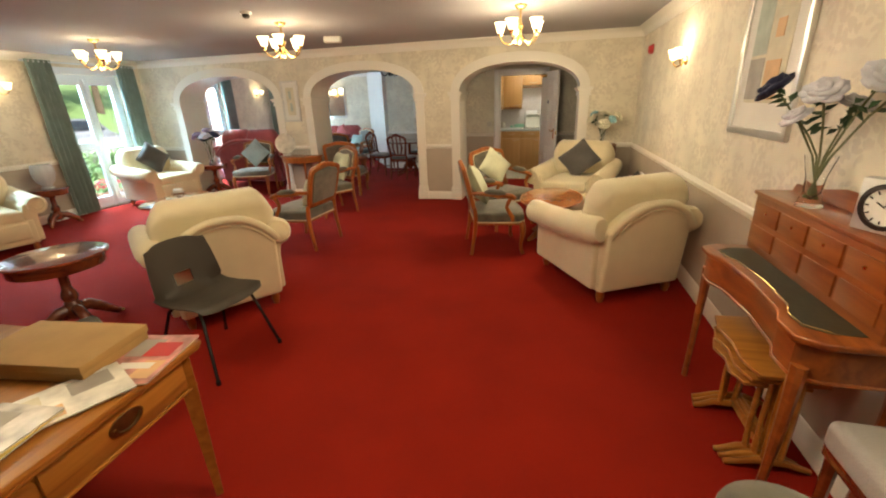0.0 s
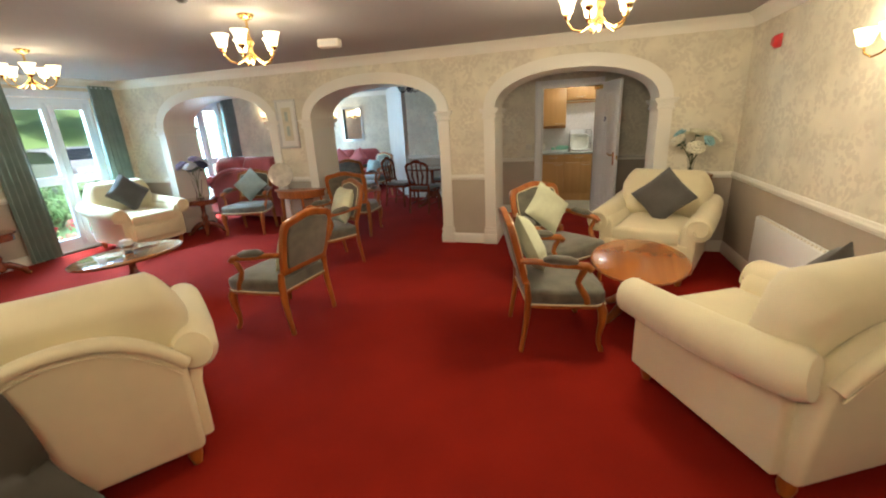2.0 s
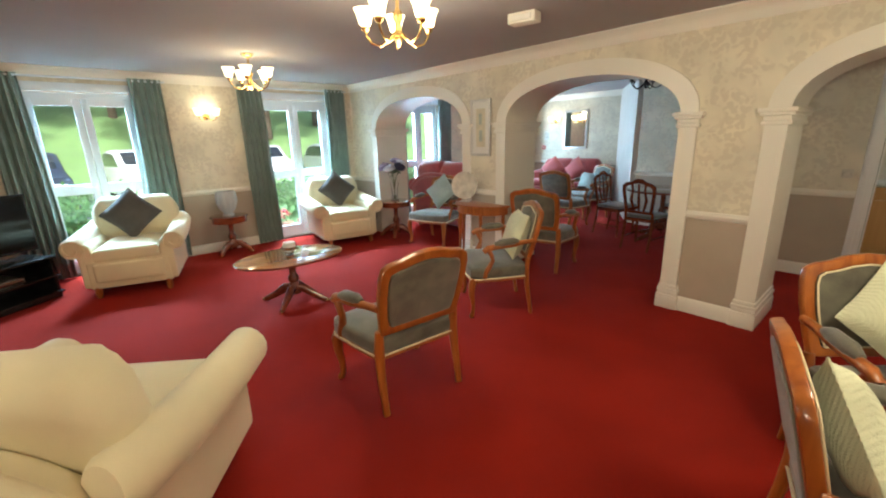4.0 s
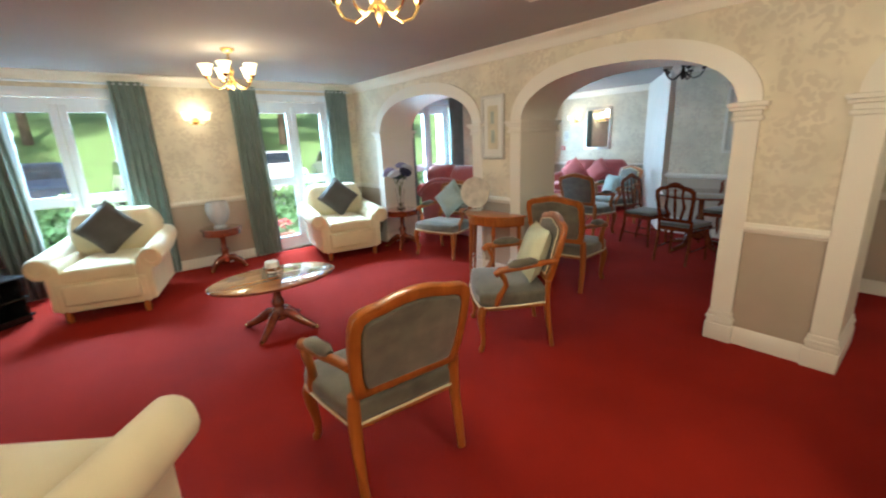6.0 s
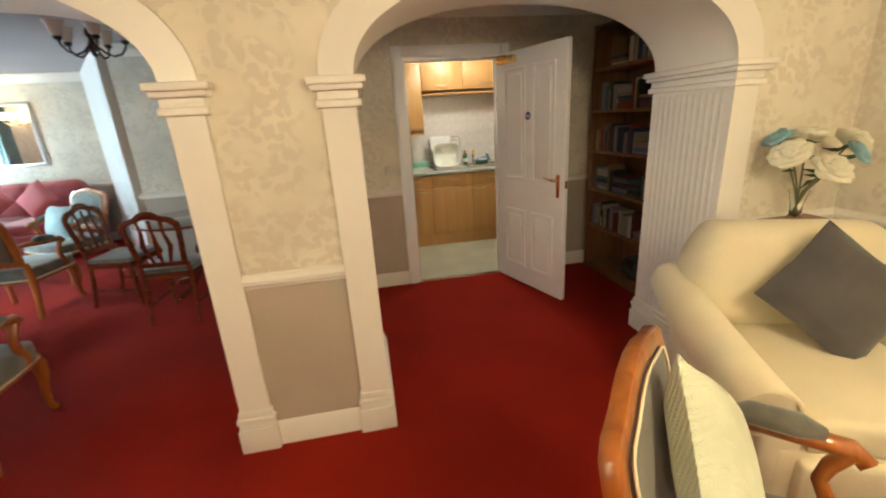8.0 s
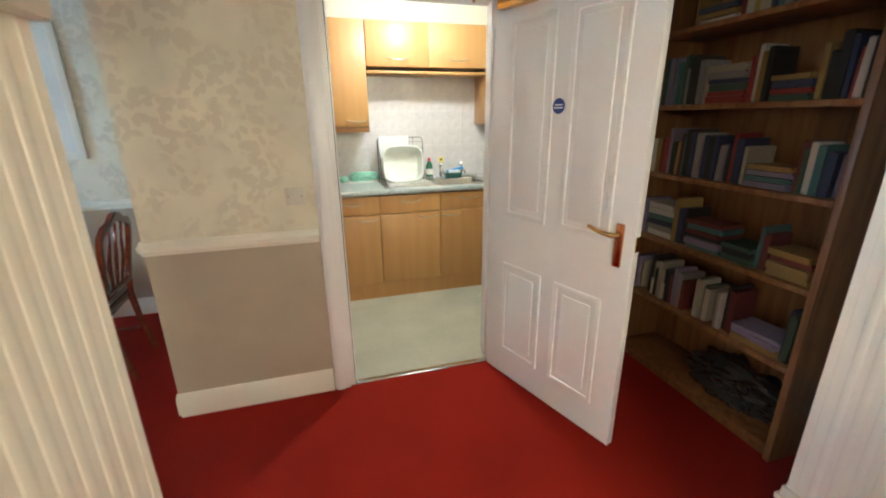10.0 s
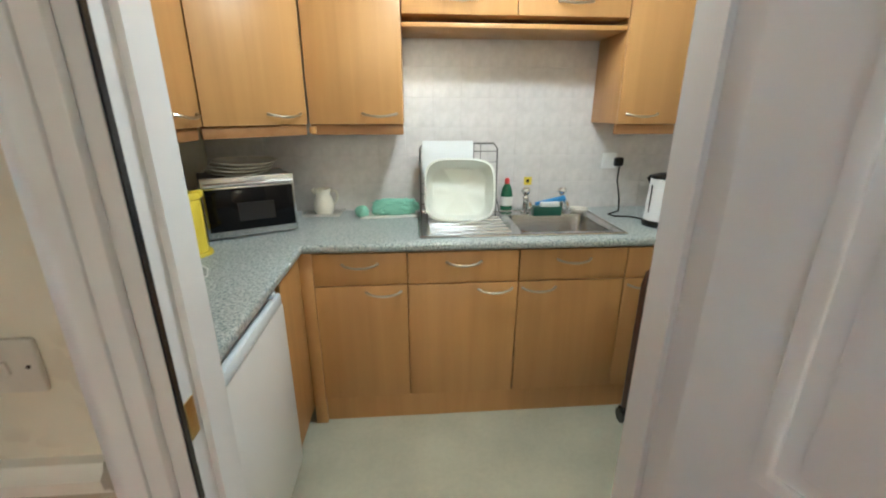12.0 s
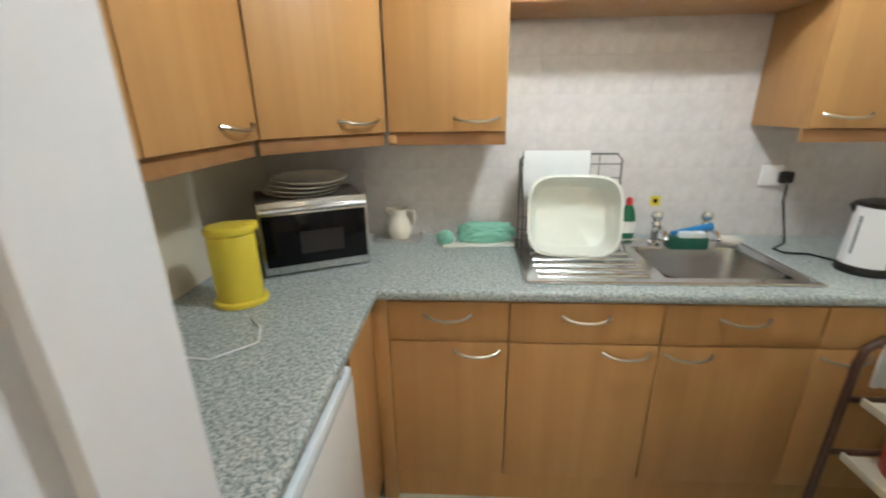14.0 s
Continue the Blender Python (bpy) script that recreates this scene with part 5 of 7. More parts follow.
def bureau(m):
    """Leather topped writing desk against the right wall; local x along the wall, the front towards -y."""
    t = thing("writing_desk", m @ Matrix.Diagonal((0.98, 0.76, 1.06, 1.0)), "honey wood writing desk with green leather top and gallery", "desk")
    W = 1.02
    half = W / 2
    front = [(-half, 0.0), (-half, -0.40), (-half + 0.05, -0.50), (-half + 0.16, -0.505), (-half + 0.24, -0.455), (0, -0.43), (half - 0.24, -0.455), (half - 0.16, -0.505), (half - 0.05, -0.50), (half, -0.40), (half, 0.0)]
    part("desktop", slab(front, 0.735, 0.760, 0.008), M_YEW, t)
    part("leather", slab([(x * 0.86, y * 0.86) for x, y in front if y < -0.1] + [(half * 0.86, -0.20), (-half * 0.86, -0.20)], 0.758, 0.7625), mat("green_leather", (0.030, 0.034, 0.018), 0.4, vary=0.2, scale=20, bump=0.2), t, "dark green tooled leather writing surface")
    part("gilt_line", tube([(x * 0.84, y * 0.85, 0.763) for x, y in front if y < -0.1], 0.0022, 5), M_BRASS, t)
    part("apron", slab([(x * 0.95, y * 0.94) for x, y in front], 0.605, 0.736, 0.004), M_YEW, t)
    part("bead", tube([(x * 0.955, y * 0.945, 0.610) for x, y in front], 0.007, 6), M_YEW, t)
    for x in (-half + 0.06, half - 0.06):
        for y in (-0.05, -0.44):
            part("leg", tube([(x, y, 0.65), (x * 1.0, y, 0.50), (x, y - 0.01, 0.20), (x, y - 0.02, 0.0)], [0.034, 0.028, 0.019, 0.020], 8), M_YEW, t)
    part("gallery", box((W - 0.04, 0.21, 0.26), (0, -0.112, 0.891), 0.004), M_YEW, t)
    for k in range(4):
        d = part("drawer", box((0.21, 0.012, 0.085), (-0.345 + k * 0.23, -0.222, 0.950), 0.004), M_YEW, t)
        part("knob", lathe([(0.0, 0.0), (0.007, 0.0), (0.009, 0.010), (0.0, 0.014)], 10, (-0.345 + k * 0.23, -0.228, 0.950)), M_BRASS, d)
        part("drawer", box((0.21, 0.012, 0.085), (-0.345 + k * 0.23, -0.222, 0.840), 0.004), M_YEW, t)
    part("gallery_top", box((W - 0.02, 0.235, 0.018), (0, -0.118, 1.030), 0.005), M_YEW, t)
    crest = [(-half + 0.02, 0.0), (half - 0.02, 0.0), (half - 0.04, 0.035), (half - 0.2, 0.040), (0.12, 0.075), (-0.12, 0.075), (-half + 0.2, 0.040), (-half + 0.04, 0.035)]
    part("crest", moved(prism(crest, 0.014, 0.003), Matrix.Translation((0, -0.02, 1.039))), M_YEW, t)
    return t


bureau(pose(XR - 0.015, 1.65, 0, 0, 0, -90))
vase_of_flowers(pose(1.82, 1.80, 1.1015), "navy and pale grey artificial roses in glass vase", [(-0.17, 0.10, 0.47, 0.066, M_NAVY), (-0.10, -0.10, 0.45, 0.062, M_PALEGREY), (0.0, -0.22, 0.49, 0.066, M_PALEGREY), (0.04, -0.05, 0.40, 0.055, M_PALEGREY), (0.0, -0.36, 0.50, 0.062, M_NAVY), (-0.12, 0.0, 0.36, 0.050, M_PALEGREY)], 0.21, 0.045)
ck = thing("mantel_clock", pose(1.85, 1.42, 1.1015, 0, 0, -68) @ Matrix.Diagonal((1.12, 1.12, 1.12, 1.0)), "square glass and silver clock with white dial", "clock")
part("case", box((0.16, 0.045, 0.16), (0, 0, 0.08), 0.004), M_SILVER, ck)
part("bezel", moved(lathe([(0.066, 0.0), (0.070, 0.008), (0.056, 0.012), (0.054, 0.0)], 28), pose(0, -0.020, 0.08, 90)), M_IRON, ck)
dl2 = part("dial", moved(lathe([(0.0, 0.004), (0.056, 0.004), (0.056, 0.0), (0.0, 0.0)], 28), pose(0, -0.020, 0.08, 90)), M_MAT, ck)
for k in range(12):
    a = k * math.pi / 6
    part("hour_mark", box((0.004, 0.002, 0.010), (0.046 * math.sin(a), -0.026, 0.08 + 0.046 * math.cos(a)), 0, 2, (0, math.degrees(a), 0)), M_BLACK, dl2)
part("hand", merge(box((0.003, 0.002, 0.040), (0.010, -0.027, 0.095), 0, 2, (0, 35, 0)), box((0.004, 0.002, 0.028), (-0.010, -0.027, 0.086), 0, 2, (0, -60, 0))), M_BLACK, dl2)


def nest_of_tables(m):
    """Three tables of falling size pushed together, open towards -y."""
    for k, (w, h, d) in enumerate(((0.50, 0.50, 0.34), (0.43, 0.455, 0.31), (0.36, 0.41, 0.28))):
        t = thing("nest_table", m @ pose(0, -0.020 - k * 0.022, 0), "honey wood nest table tucked under the desk", "table", "nest of tables")
        part("tabletop", slab([(-w / 2, d / 2), (-w / 2 - 0.008, 0), (-w / 2, -d / 2 + 0.03), (-w / 4, -d / 2), (0, -d / 2 + 0.02), (w / 4, -d / 2), (w / 2, -d / 2 + 0.03), (w / 2 + 0.008, 0), (w / 2, d / 2)], h - 0.018, h, 0.006), M_HONEY, t)
        for s in (-1, 1):
            x = s * (w / 2 - 0.03)
            part("foot", tube([(x, d / 2 - 0.02, 0.018), (x, 0.06, 0.045), (x, -0.06, 0.045), (x, -d / 2 + 0.02, 0.018), (x, -d / 2 - 0.01, 0.013)], [0.013, 0.018, 0.018, 0.014, 0.012], 8), M_HONEY, t)
            for y in (-0.03, 0.03):
                part("leg", tube([(x, y, 0.04), (x, y * 1.2, h * 0.5), (x, y, h - 0.016)], [0.014, 0.011, 0.014], 8), M_HONEY, t)
        part("stretcher", box((w - 0.06, 0.02, 0.035), (0, 0.03, 0.06), 0.004), M_HONEY, t)


nest_of_tables(pose(1.765, 1.66, 0, 0, 0, -90))
# stool and padded bench end beside the desk
st = thing("upholstered_stool", pose(1.42, 0.74, 0), "round grey velvet stool by the desk", "stool")
part("seat", lathe([(0.0, 0.39), (0.17, 0.39), (0.185, 0.41), (0.18, 0.445), (0.13, 0.465), (0.0, 0.472)], 28), M_GREY, st)
for k in range(4):
    a = math.pi / 4 + k * math.pi / 2
    part("leg", tube([(0.13 * math.cos(a), 0.13 * math.sin(a), 0.40), (0.155 * math.cos(a), 0.155 * math.sin(a), 0.0)], [0.020, 0.013], 8), M_OAK, st)
M_LTGREY = mat("pale_grey_fabric", (0.42, 0.40, 0.37), 0.8, vary=0.1, bump=0.3)
bn = thing("upholstered_bench", pose(1.835, 0.90, 0), "pale grey padded bench seat beside the desk", "bench")
part("seat", box((0.22, 0.62, 0.12), (0, 0, 0.435), 0.035, 4), M_LTGREY, bn)
part("frame", box((0.20, 0.60, 0.07), (0, 0, 0.375), 0.008), M_MAHOG, bn)
for x in (-0.075, 0.075):
    for y in (-0.27, 0.27):
        part("leg", tube([(x, y, 0.36), (x, y, 0.0)], [0.024, 0.016], 8), M_MAHOG, bn)

# television on its stand
tvm = pose(-5.72, 1.86, 0, 0, 0, 128)
ts = thing("tv_stand", tvm, "black glass television stand with open shelves", "tv stand")
for z in (0.06, 0.24, 0.44):
    part("shelf", box((1.0, 0.40, 0.022), (0, 0, z), 0.006), M_BLACK, ts)
for x in (-0.46, 0.46):
    part("side", box((0.03, 0.36, 0.42), (x, 0.0, 0.24), 0.004), M_BLACK, ts)
part("back", box((0.9, 0.015, 0.40), (0, 0.17, 0.24)), M_BLACK, ts)
part("base", box((0.96, 0.36, 0.048), (0, 0, 0.024), 0.004), M_BLACK, ts)
tv = thing("television", tvm @ pose(0, 0, 0.452), "black flat screen television, switched off", "television")
part("screen_case", box((0.98, 0.05, 0.58), (0, 0, 0.36), 0.010), M_BLACK, tv)
part("screen", box((0.93, 0.004, 0.53), (0, -0.0262, 0.365)), mat("dark_screen", (0.006, 0.007, 0.008), 0.12, vary=0.05), tv)
part("foot", merge(box((0.40, 0.20, 0.014), (0, 0, 0.007), 0.004), box((0.10, 0.04, 0.08), (0, 0.01, 0.05), 0.006)), M_BLACK, tv)
dv = thing("disc_player", tvm @ pose(0, 0, 0.251), "dark grey disc player on the stand shelf", "player")
part("case", box((0.42, 0.28, 0.055), (0, 0, 0.0275), 0.005), M_GREYPLAS, dv)
part("front", box((0.40, 0.006, 0.035), (0, -0.142, 0.028), 0.002), M_STEEL, dv)


# ---------- dining end ----------
def dining_chair(m, label):
    t = thing("dining_chair", m, label, "chair", "dining chairs")
    part("seat", slab([(-0.20, 0.19), (-0.235, -0.21), (0.235, -0.21), (0.20, 0.19)], 0.435, 0.475, 0.018, 3, 0.014), M_GREY, t, "grey velvet drop-in seat")
    part("seat_frame", slab([(-0.205, 0.195), (-0.24, -0.215), (0.24, -0.215), (0.205, 0.195)], 0.385, 0.436, 0.005), M_MAHOG, t)
    out = mirrored([(-0.185, 0.50), (-0.205, 0.66), (-0.225, 0.80), (-0.222, 0.87), (-0.17, 0.915), (-0.10, 0.93), (-0.05, 0.965), (0.0, 0.975)])
    inn = mirrored([(-0.145, 0.535), (-0.165, 0.66), (-0.182, 0.80), (-0.178, 0.845), (-0.14, 0.875), (-0.09, 0.885), (-0.045, 0.905), (0.0, 0.912)])
    tilt = Matrix.Translation((0, 0.195, 0.42)) @ Matrix.Rotation(radians(-9), 4, "X") @ Matrix.Translation((0, 0, -0.42))
    part("back_frame", moved(frame_ring(out, inn, 0.026, 0.006), tilt), M_MAHOG, t)
    for x in (-0.09, 0.0, 0.09):
        part("splat", moved(tube([(x * 0.7, 0, 0.53), (x * 1.15, 0, 0.68), (x * 0.9, 0, 0.80), (x * 1.0, 0, 0.90)], [0.014, 0.022, 0.014, 0.016], 8, 0.45), tilt), M_MAHOG, t)
    for s in (-1, 1):
        part("leg", tube([(s * 0.205, -0.185, 0.40), (s * 0.207, -0.19, 0.2), (s * 0.209, -0.195, 0.0)], [0.024, 0.020, 0.014], 8), M_MAHOG, t)
        part("leg", tube([(s * 0.185, 0.255, 0.0), (s * 0.185, 0.21, 0.22), (s * 0.182, 0.19, 0.42), (s * 0.185, 0.205, 0.52)], [0.015, 0.019, 0.021, 0.017], 8), M_MAHOG, t)
        part("stretcher", tube([(s * 0.205, -0.18, 0.16), (s * 0.186, 0.20, 0.16)], 0.009, 8), M_MAHOG, t)
    return t


pedestal_table(pose(-2.33, 9.02, 0, 0, 0, 20), 0.50, 0.50, 0.74, M_MAHOG, "round mahogany dining table on a turned pedestal", 4, 0.0, 0.38, "dining_table")
for x, y, r, lab in ((-2.98, 8.92, 82, "mahogany dining chair drawn up to the round table"), (-2.30, 8.40, 176, "mahogany dining chair with its back to the lounge"), (-2.20, 9.55, -8, "mahogany dining chair against the papered wall"), (-1.70, 9.02, -88, "mahogany dining chair beside the kitchen wall")):
    dining_chair(pose(x, y, 0, 0, 0, r), lab)
open_armchair(pose(-4.05, 9.95, 0, 0, 0, -28), "honey wood armchair by the angled dining wall")
club_armchair(pose(-5.38, 11.24, 0, 0, 0, 0), "rose red two seat sofa against the far wall", "red sofas", M_REDVEL, 0.85)
club_armchair(pose(-5.22, 7.72, 0, 0, 0, 180), "rose red high backed sofa beyond the first arch", "red sofas", M_REDVEL, 0.68, 1.17)
for x, r in ((-5.66, 12), (-5.08, -10)):
    scatter_cushion(pose(x, 11.20, 0.77, -22, 0, r) @ DIAMOND, 0.42, M_PINK, "pink square cushion on the red sofa")
scatter_cushion(pose(-4.03, 9.86, 0.66, -18, 0, -28), 0.36, M_BLUECUSH, "duck egg cushion against the chair back")
pedestal_table(pose(-5.10, 9.55, 0), 0.42, 0.30, 0.45, M_OAK, "honey wood oval coffee table in the dining end", 4, 0.0, 0.26, "oval_table", "oval tables")
picture(pose(-5.44, YF, 1.63, 0, 0, 0), 0.62, 0.88, "silver framed mirror above the red sofa", [], glazed=True, border=0.05, name="wall_mirror", cat="mirror")
picture(pose(-2.12, 9.82, 1.63, 0, 0, 0), 0.62, 0.86, "pale framed print on the dining wall", [(-0.28, 0.28, -0.30, 0.30, M_P3), (-0.05, 0.18, -0.24, 0.06, M_P1), (0.02, 0.12, -0.10, 0.16, M_P2)], M_TRIM, 0.05)
fc = thing("fire_call_point", pose(-6.30, YF, 1.22), "red fire call point on the far wall", "call point")
part("case", box((0.09, 0.03, 0.09), (0, -0.015, 0), 0.006), M_RED, fc)
part("glass", box((0.05, 0.004, 0.04), (0, -0.031, 0.0), 0.001), M_MAT, fc)
nb = thing("notice_frame", pose(-6.22, YF, 1.50), "small white framed notice on the far wall", "notice")
part("frame", box((0.16, 0.015, 0.22), (0, -0.0075, 0), 0.003), M_MAT, nb)
for k in range(4):
    part("text_bar", box((0.11, 0.002, 0.010), (0, -0.016, 0.06 - k * 0.035)), M_P1, nb)
sbk = thing("low_bookcase", pose(-6.50, 9.35, 0, 0, 0, 90), "low white bookcase under the wall light", "bookcase")
for x in (-0.39, 0.39):
    part("side", box((0.02, 0.26, 0.95), (x, 0, 0.475), 0.003), M_WHITE, sbk)
for z in (0.06, 0.36, 0.66, 0.94):
    part("shelf", box((0.758, 0.25, 0.02), (0, 0, z), 0.003), M_WHITE, sbk)
part("back", box((0.76, 0.008, 0.93), (0, 0.125, 0.47)), M_WHITE, sbk)


# ---------- bookcase and kitchen door ----------
BOOKS = [mat("book_" + n, c, 0.55, vary=0.18, scale=14) for n, c in (("black", (0.02, 0.02, 0.022)), ("cream", (0.36, 0.32, 0.25)), ("navy", (0.03, 0.04, 0.09)), ("maroon", (0.12, 0.025, 0.025)), ("green", (0.045, 0.085, 0.06)), ("ochre", (0.28, 0.18, 0.06)), ("grey", (0.24, 0.235, 0.235)), ("white", (0.52, 0.50, 0.47)), ("teal", (0.06, 0.14, 0.15)), ("red", (0.24, 0.03, 0.03)), ("lilac", (0.22, 0.19, 0.28)))]
BOOK_MESH = []
for bmat in BOOKS:
    BOOK_MESH.append(mesh_of("book", box((1, 1, 1), (0, 0, 0.5), 0.03, 1), bmat))
BOOK_LABELS = ("black spined book on the bookcase shelf", "cream spined book on the bookcase shelf", "navy spined book on the bookcase shelf", "maroon spined book on the bookcase shelf", "green spined book on the bookcase shelf", "ochre spined book on the bookcase shelf", "grey spined book on the bookcase shelf", "white spined book on the bookcase shelf", "teal spined book on the bookcase shelf", "red spined book on the bookcase shelf", "lilac spined book on the bookcase shelf")
rng = random.Random(11)


def book(k, x, y, z, w, d, h, lean=0.0, turn=0.0):
    ob = new("book", BOOK_MESH[k])
    ob.matrix_world = pose(x, y, z, lean, 0, turn) @ Matrix.Diagonal((d, w, h, 1))
    return tagged(ob, BOOK_LABELS[k], "book", "books in the bookcase")


BX0, BX1, BY0, BY1 = 1.47, 1.79, 7.30, 8.32
bc = thing("bookcase", pose((BX0 + BX1) / 2, (BY0 + BY1) / 2, 0), "tall brown wooden bookcase crammed with books", "bookcase")
SHELVES = (0.07, 0.45, 0.80, 1.15, 1.50, 1.85)
for y in (BY0 + 0.014, BY1 - 0.014):
    part("side", box((BX1 - BX0, 0.028, 2.20), (0, y - (BY0 + BY1) / 2, 1.10), 0.003), M_PINE, bc)
for z in SHELVES + (2.19,):
    part("shelf", box((BX1 - BX0 - 0.012, BY1 - BY0 - 0.058, 0.024), (0, 0, z - 0.012), 0.003), M_PINE, bc)
part("back", box((0.008, BY1 - BY0 - 0.05, 2.16), (0.152, 0, 1.09)), M_PINE, bc)
part("kick_board", box((0.018, BY1 - BY0 - 0.058, 0.046), (-0.13, 0, 0.023)), M_PINE, bc)
for n, z in enumerate(SHELVES):
    if n == 0:
        continue
    y = BY0 + 0.034
    while y < BY1 - 0.07:
        if rng.random() < 0.09:
            lz = z
            w = rng.uniform(0.15, 0.22)
            if y + w > BY1 - 0.04:
                break
            for q in range(rng.randint(3, 6)):
                th = rng.uniform(0.018, 0.034)
                k = rng.randrange(len(BOOKS))
                book(k, BX0 + 0.035 + 0.075 + rng.uniform(-0.015, 0.015), y + w / 2, lz, w, 0.15, th, 0, rng.uniform(-4, 4))
                lz += th + 0.001
            y += w + 0.012
            continue
        w, h, d = rng.uniform(0.012, 0.034), rng.uniform(0.16, 0.235), rng.uniform(0.12, 0.17)
        k = rng.choice((0, 0, 0, 1, 1, 2, 2, 3, 3, 4, 5, 6, 6, 7, 7, 8, 9, 10))
        book(k, BX0 + 0.040 + d / 2 + rng.uniform(-0.01, 0.02), y + w / 2, z, w, d, h, rng.choice((0, 0, 0, 0, 2.0)))
        y += w + 0.0015
        if rng.random() < 0.015:
            y += rng.uniform(0.02, 0.08)
bag = thing("plastic_bag", pose(1.63, 7.62, 0.07), "crumpled glossy black plastic bag on the lowest shelf", "bag")
bgm = bmesh.new()
bmesh.ops.create_icosphere(bgm, subdivisions=5, radius=1.0)
for v in bgm.verts:
    k = 0.9 + 0.30 * noise.noise(v.co * 2.2) + 0.42 * abs(noise.noise(v.co * 3.6)) + 0.16 * abs(noise.noise(v.co * 9.0))
    v.co = Vector((v.co.x * 0.12 * k, v.co.y * 0.24 * k, max(0.0, 0.09 + v.co.z * 0.10 * k)))
part("bag", bgm, mat("black_bag_plastic", (0.03, 0.03, 0.032), 0.18, vary=0.2, coat=0.5), bag, "", 35)
bkt = thing("storage_box", pose(1.62, 8.02, 0.45), "cream plastic box of papers on the shelf", "box")
part("tray", merge(box((0.20, 0.24, 0.012), (0, 0, 0.006)), box((0.012, 0.24, 0.09), (-0.094, 0, 0.05), 0.003), box((0.012, 0.24, 0.09), (0.094, 0, 0.05), 0.003), box((0.18, 0.012, 0.09), (0, -0.114, 0.05), 0.003), box((0.18, 0.012, 0.09), (0, 0.114, 0.05), 0.003)), M_TRIM, bkt)

DW, DH = 0.835, 1.99
dm = pose(0.607, YD - 0.024, 0.012, 0, 0, -71.5)
door = tagged(new("door_1"), "white moulded four panel door standing open", "door", "", "structure")
door.matrix_world = dm
part("leaf", box((DW, 0.040, DH), (DW / 2, 0, DH / 2), 0.003), M_WHITE, door)
for x0, x1 in ((0.115, 0.385), (0.465, 0.725)):
    for z0, z1 in ((0.16, 0.69), (0.95, 1.86)):
        for s in (-1, 1):
            cxp, czp, wp, hp = (x0 + x1) / 2, (z0 + z1) / 2, x1 - x0, z1 - z0
            o = [(cxp - wp / 2, czp - hp / 2), (cxp + wp / 2, czp - hp / 2), (cxp + wp / 2, czp + hp / 2), (cxp - wp / 2, czp + hp / 2)]
            i = [(cxp + (x - cxp) * (1 - 0.05 / wp), czp + (z - czp) * (1 - 0.05 / hp)) for x, z in o]
            part("panel_moulding", moved(frame_ring(o, i, 0.014, 0.005), Matrix.Translation((0, s * 0.020, 0))), M_WHITE, door)
            part("panel", box((wp - 0.10, 0.010, hp - 0.10), (cxp, s * 0.0195, czp), 0.005, 2), M_WHITE, door)
hp_ = part("handle_plate", box((0.036, 0.010, 0.180), (DW - 0.062, -0.025, 0.945), 0.006), M_COPPER, door, "coppery lever handle backplate")
part("lever", tube([(DW - 0.062, -0.028, 0.992), (DW - 0.062, -0.058, 0.992), (DW - 0.075, -0.066, 0.992), (DW - 0.130, -0.064, 0.994), (DW - 0.185, -0.060, 1.008)], [0.010, 0.010, 0.011, 0.009, 0.008], 10), M_BRASS, hp_, "brass lever")
part("latch", box((0.004, 0.024, 0.060), (DW + 0.001, 0, 0.96)), M_BRASS, door)
M_SIGN = mat("blue_sign", (0.012, 0.035, 0.20), 0.35, vary=0.05)
sg = part("door_sign", moved(lathe([(0.0, 0.0), (0.032, 0.0), (0.032, 0.0025), (0.0, 0.0025)], 32), pose(0.425, -0.0275, 1.480, 90)), M_SIGN, door, "round blue sign with white text")
for z, w in ((1.485, 0.040), (1.473, 0.046)):
    part("text_bar", box((w, 0.001, 0.005), (0.425, -0.0306, z)), M_WHITE, sg)
cl = part("door_closer", box((0.22, 0.05, 0.055), (0.17, -0.046, DH - 0.06), 0.008), M_BRASS, door)
part("closer_arm", tube([(0.20, -0.07, DH - 0.035), (0.02, -0.17, DH - 0.030), (-0.10, -0.075, DH - 0.020)], 0.008, 8), M_BRASS, cl)
for z in (0.25, 1.0, 1.75):
    part("hinge", tube([(-0.006, 0.016, z - 0.05), (-0.006, 0.016, z + 0.05)], 0.006, 8), M_STEEL, door)


# ---------- kitchen ----------
M_BEECH = wood("beech_laminate", (0.475, 0.262, 0.092), (0.42, 0.225, 0.076), 0.42, 2, 3.0, 0.05, 0.05)
M_BEECHD = wood("beech_edge", (0.33, 0.165, 0.060), (0.26, 0.125, 0.042), 0.5, 0, 3.0, 0.0)


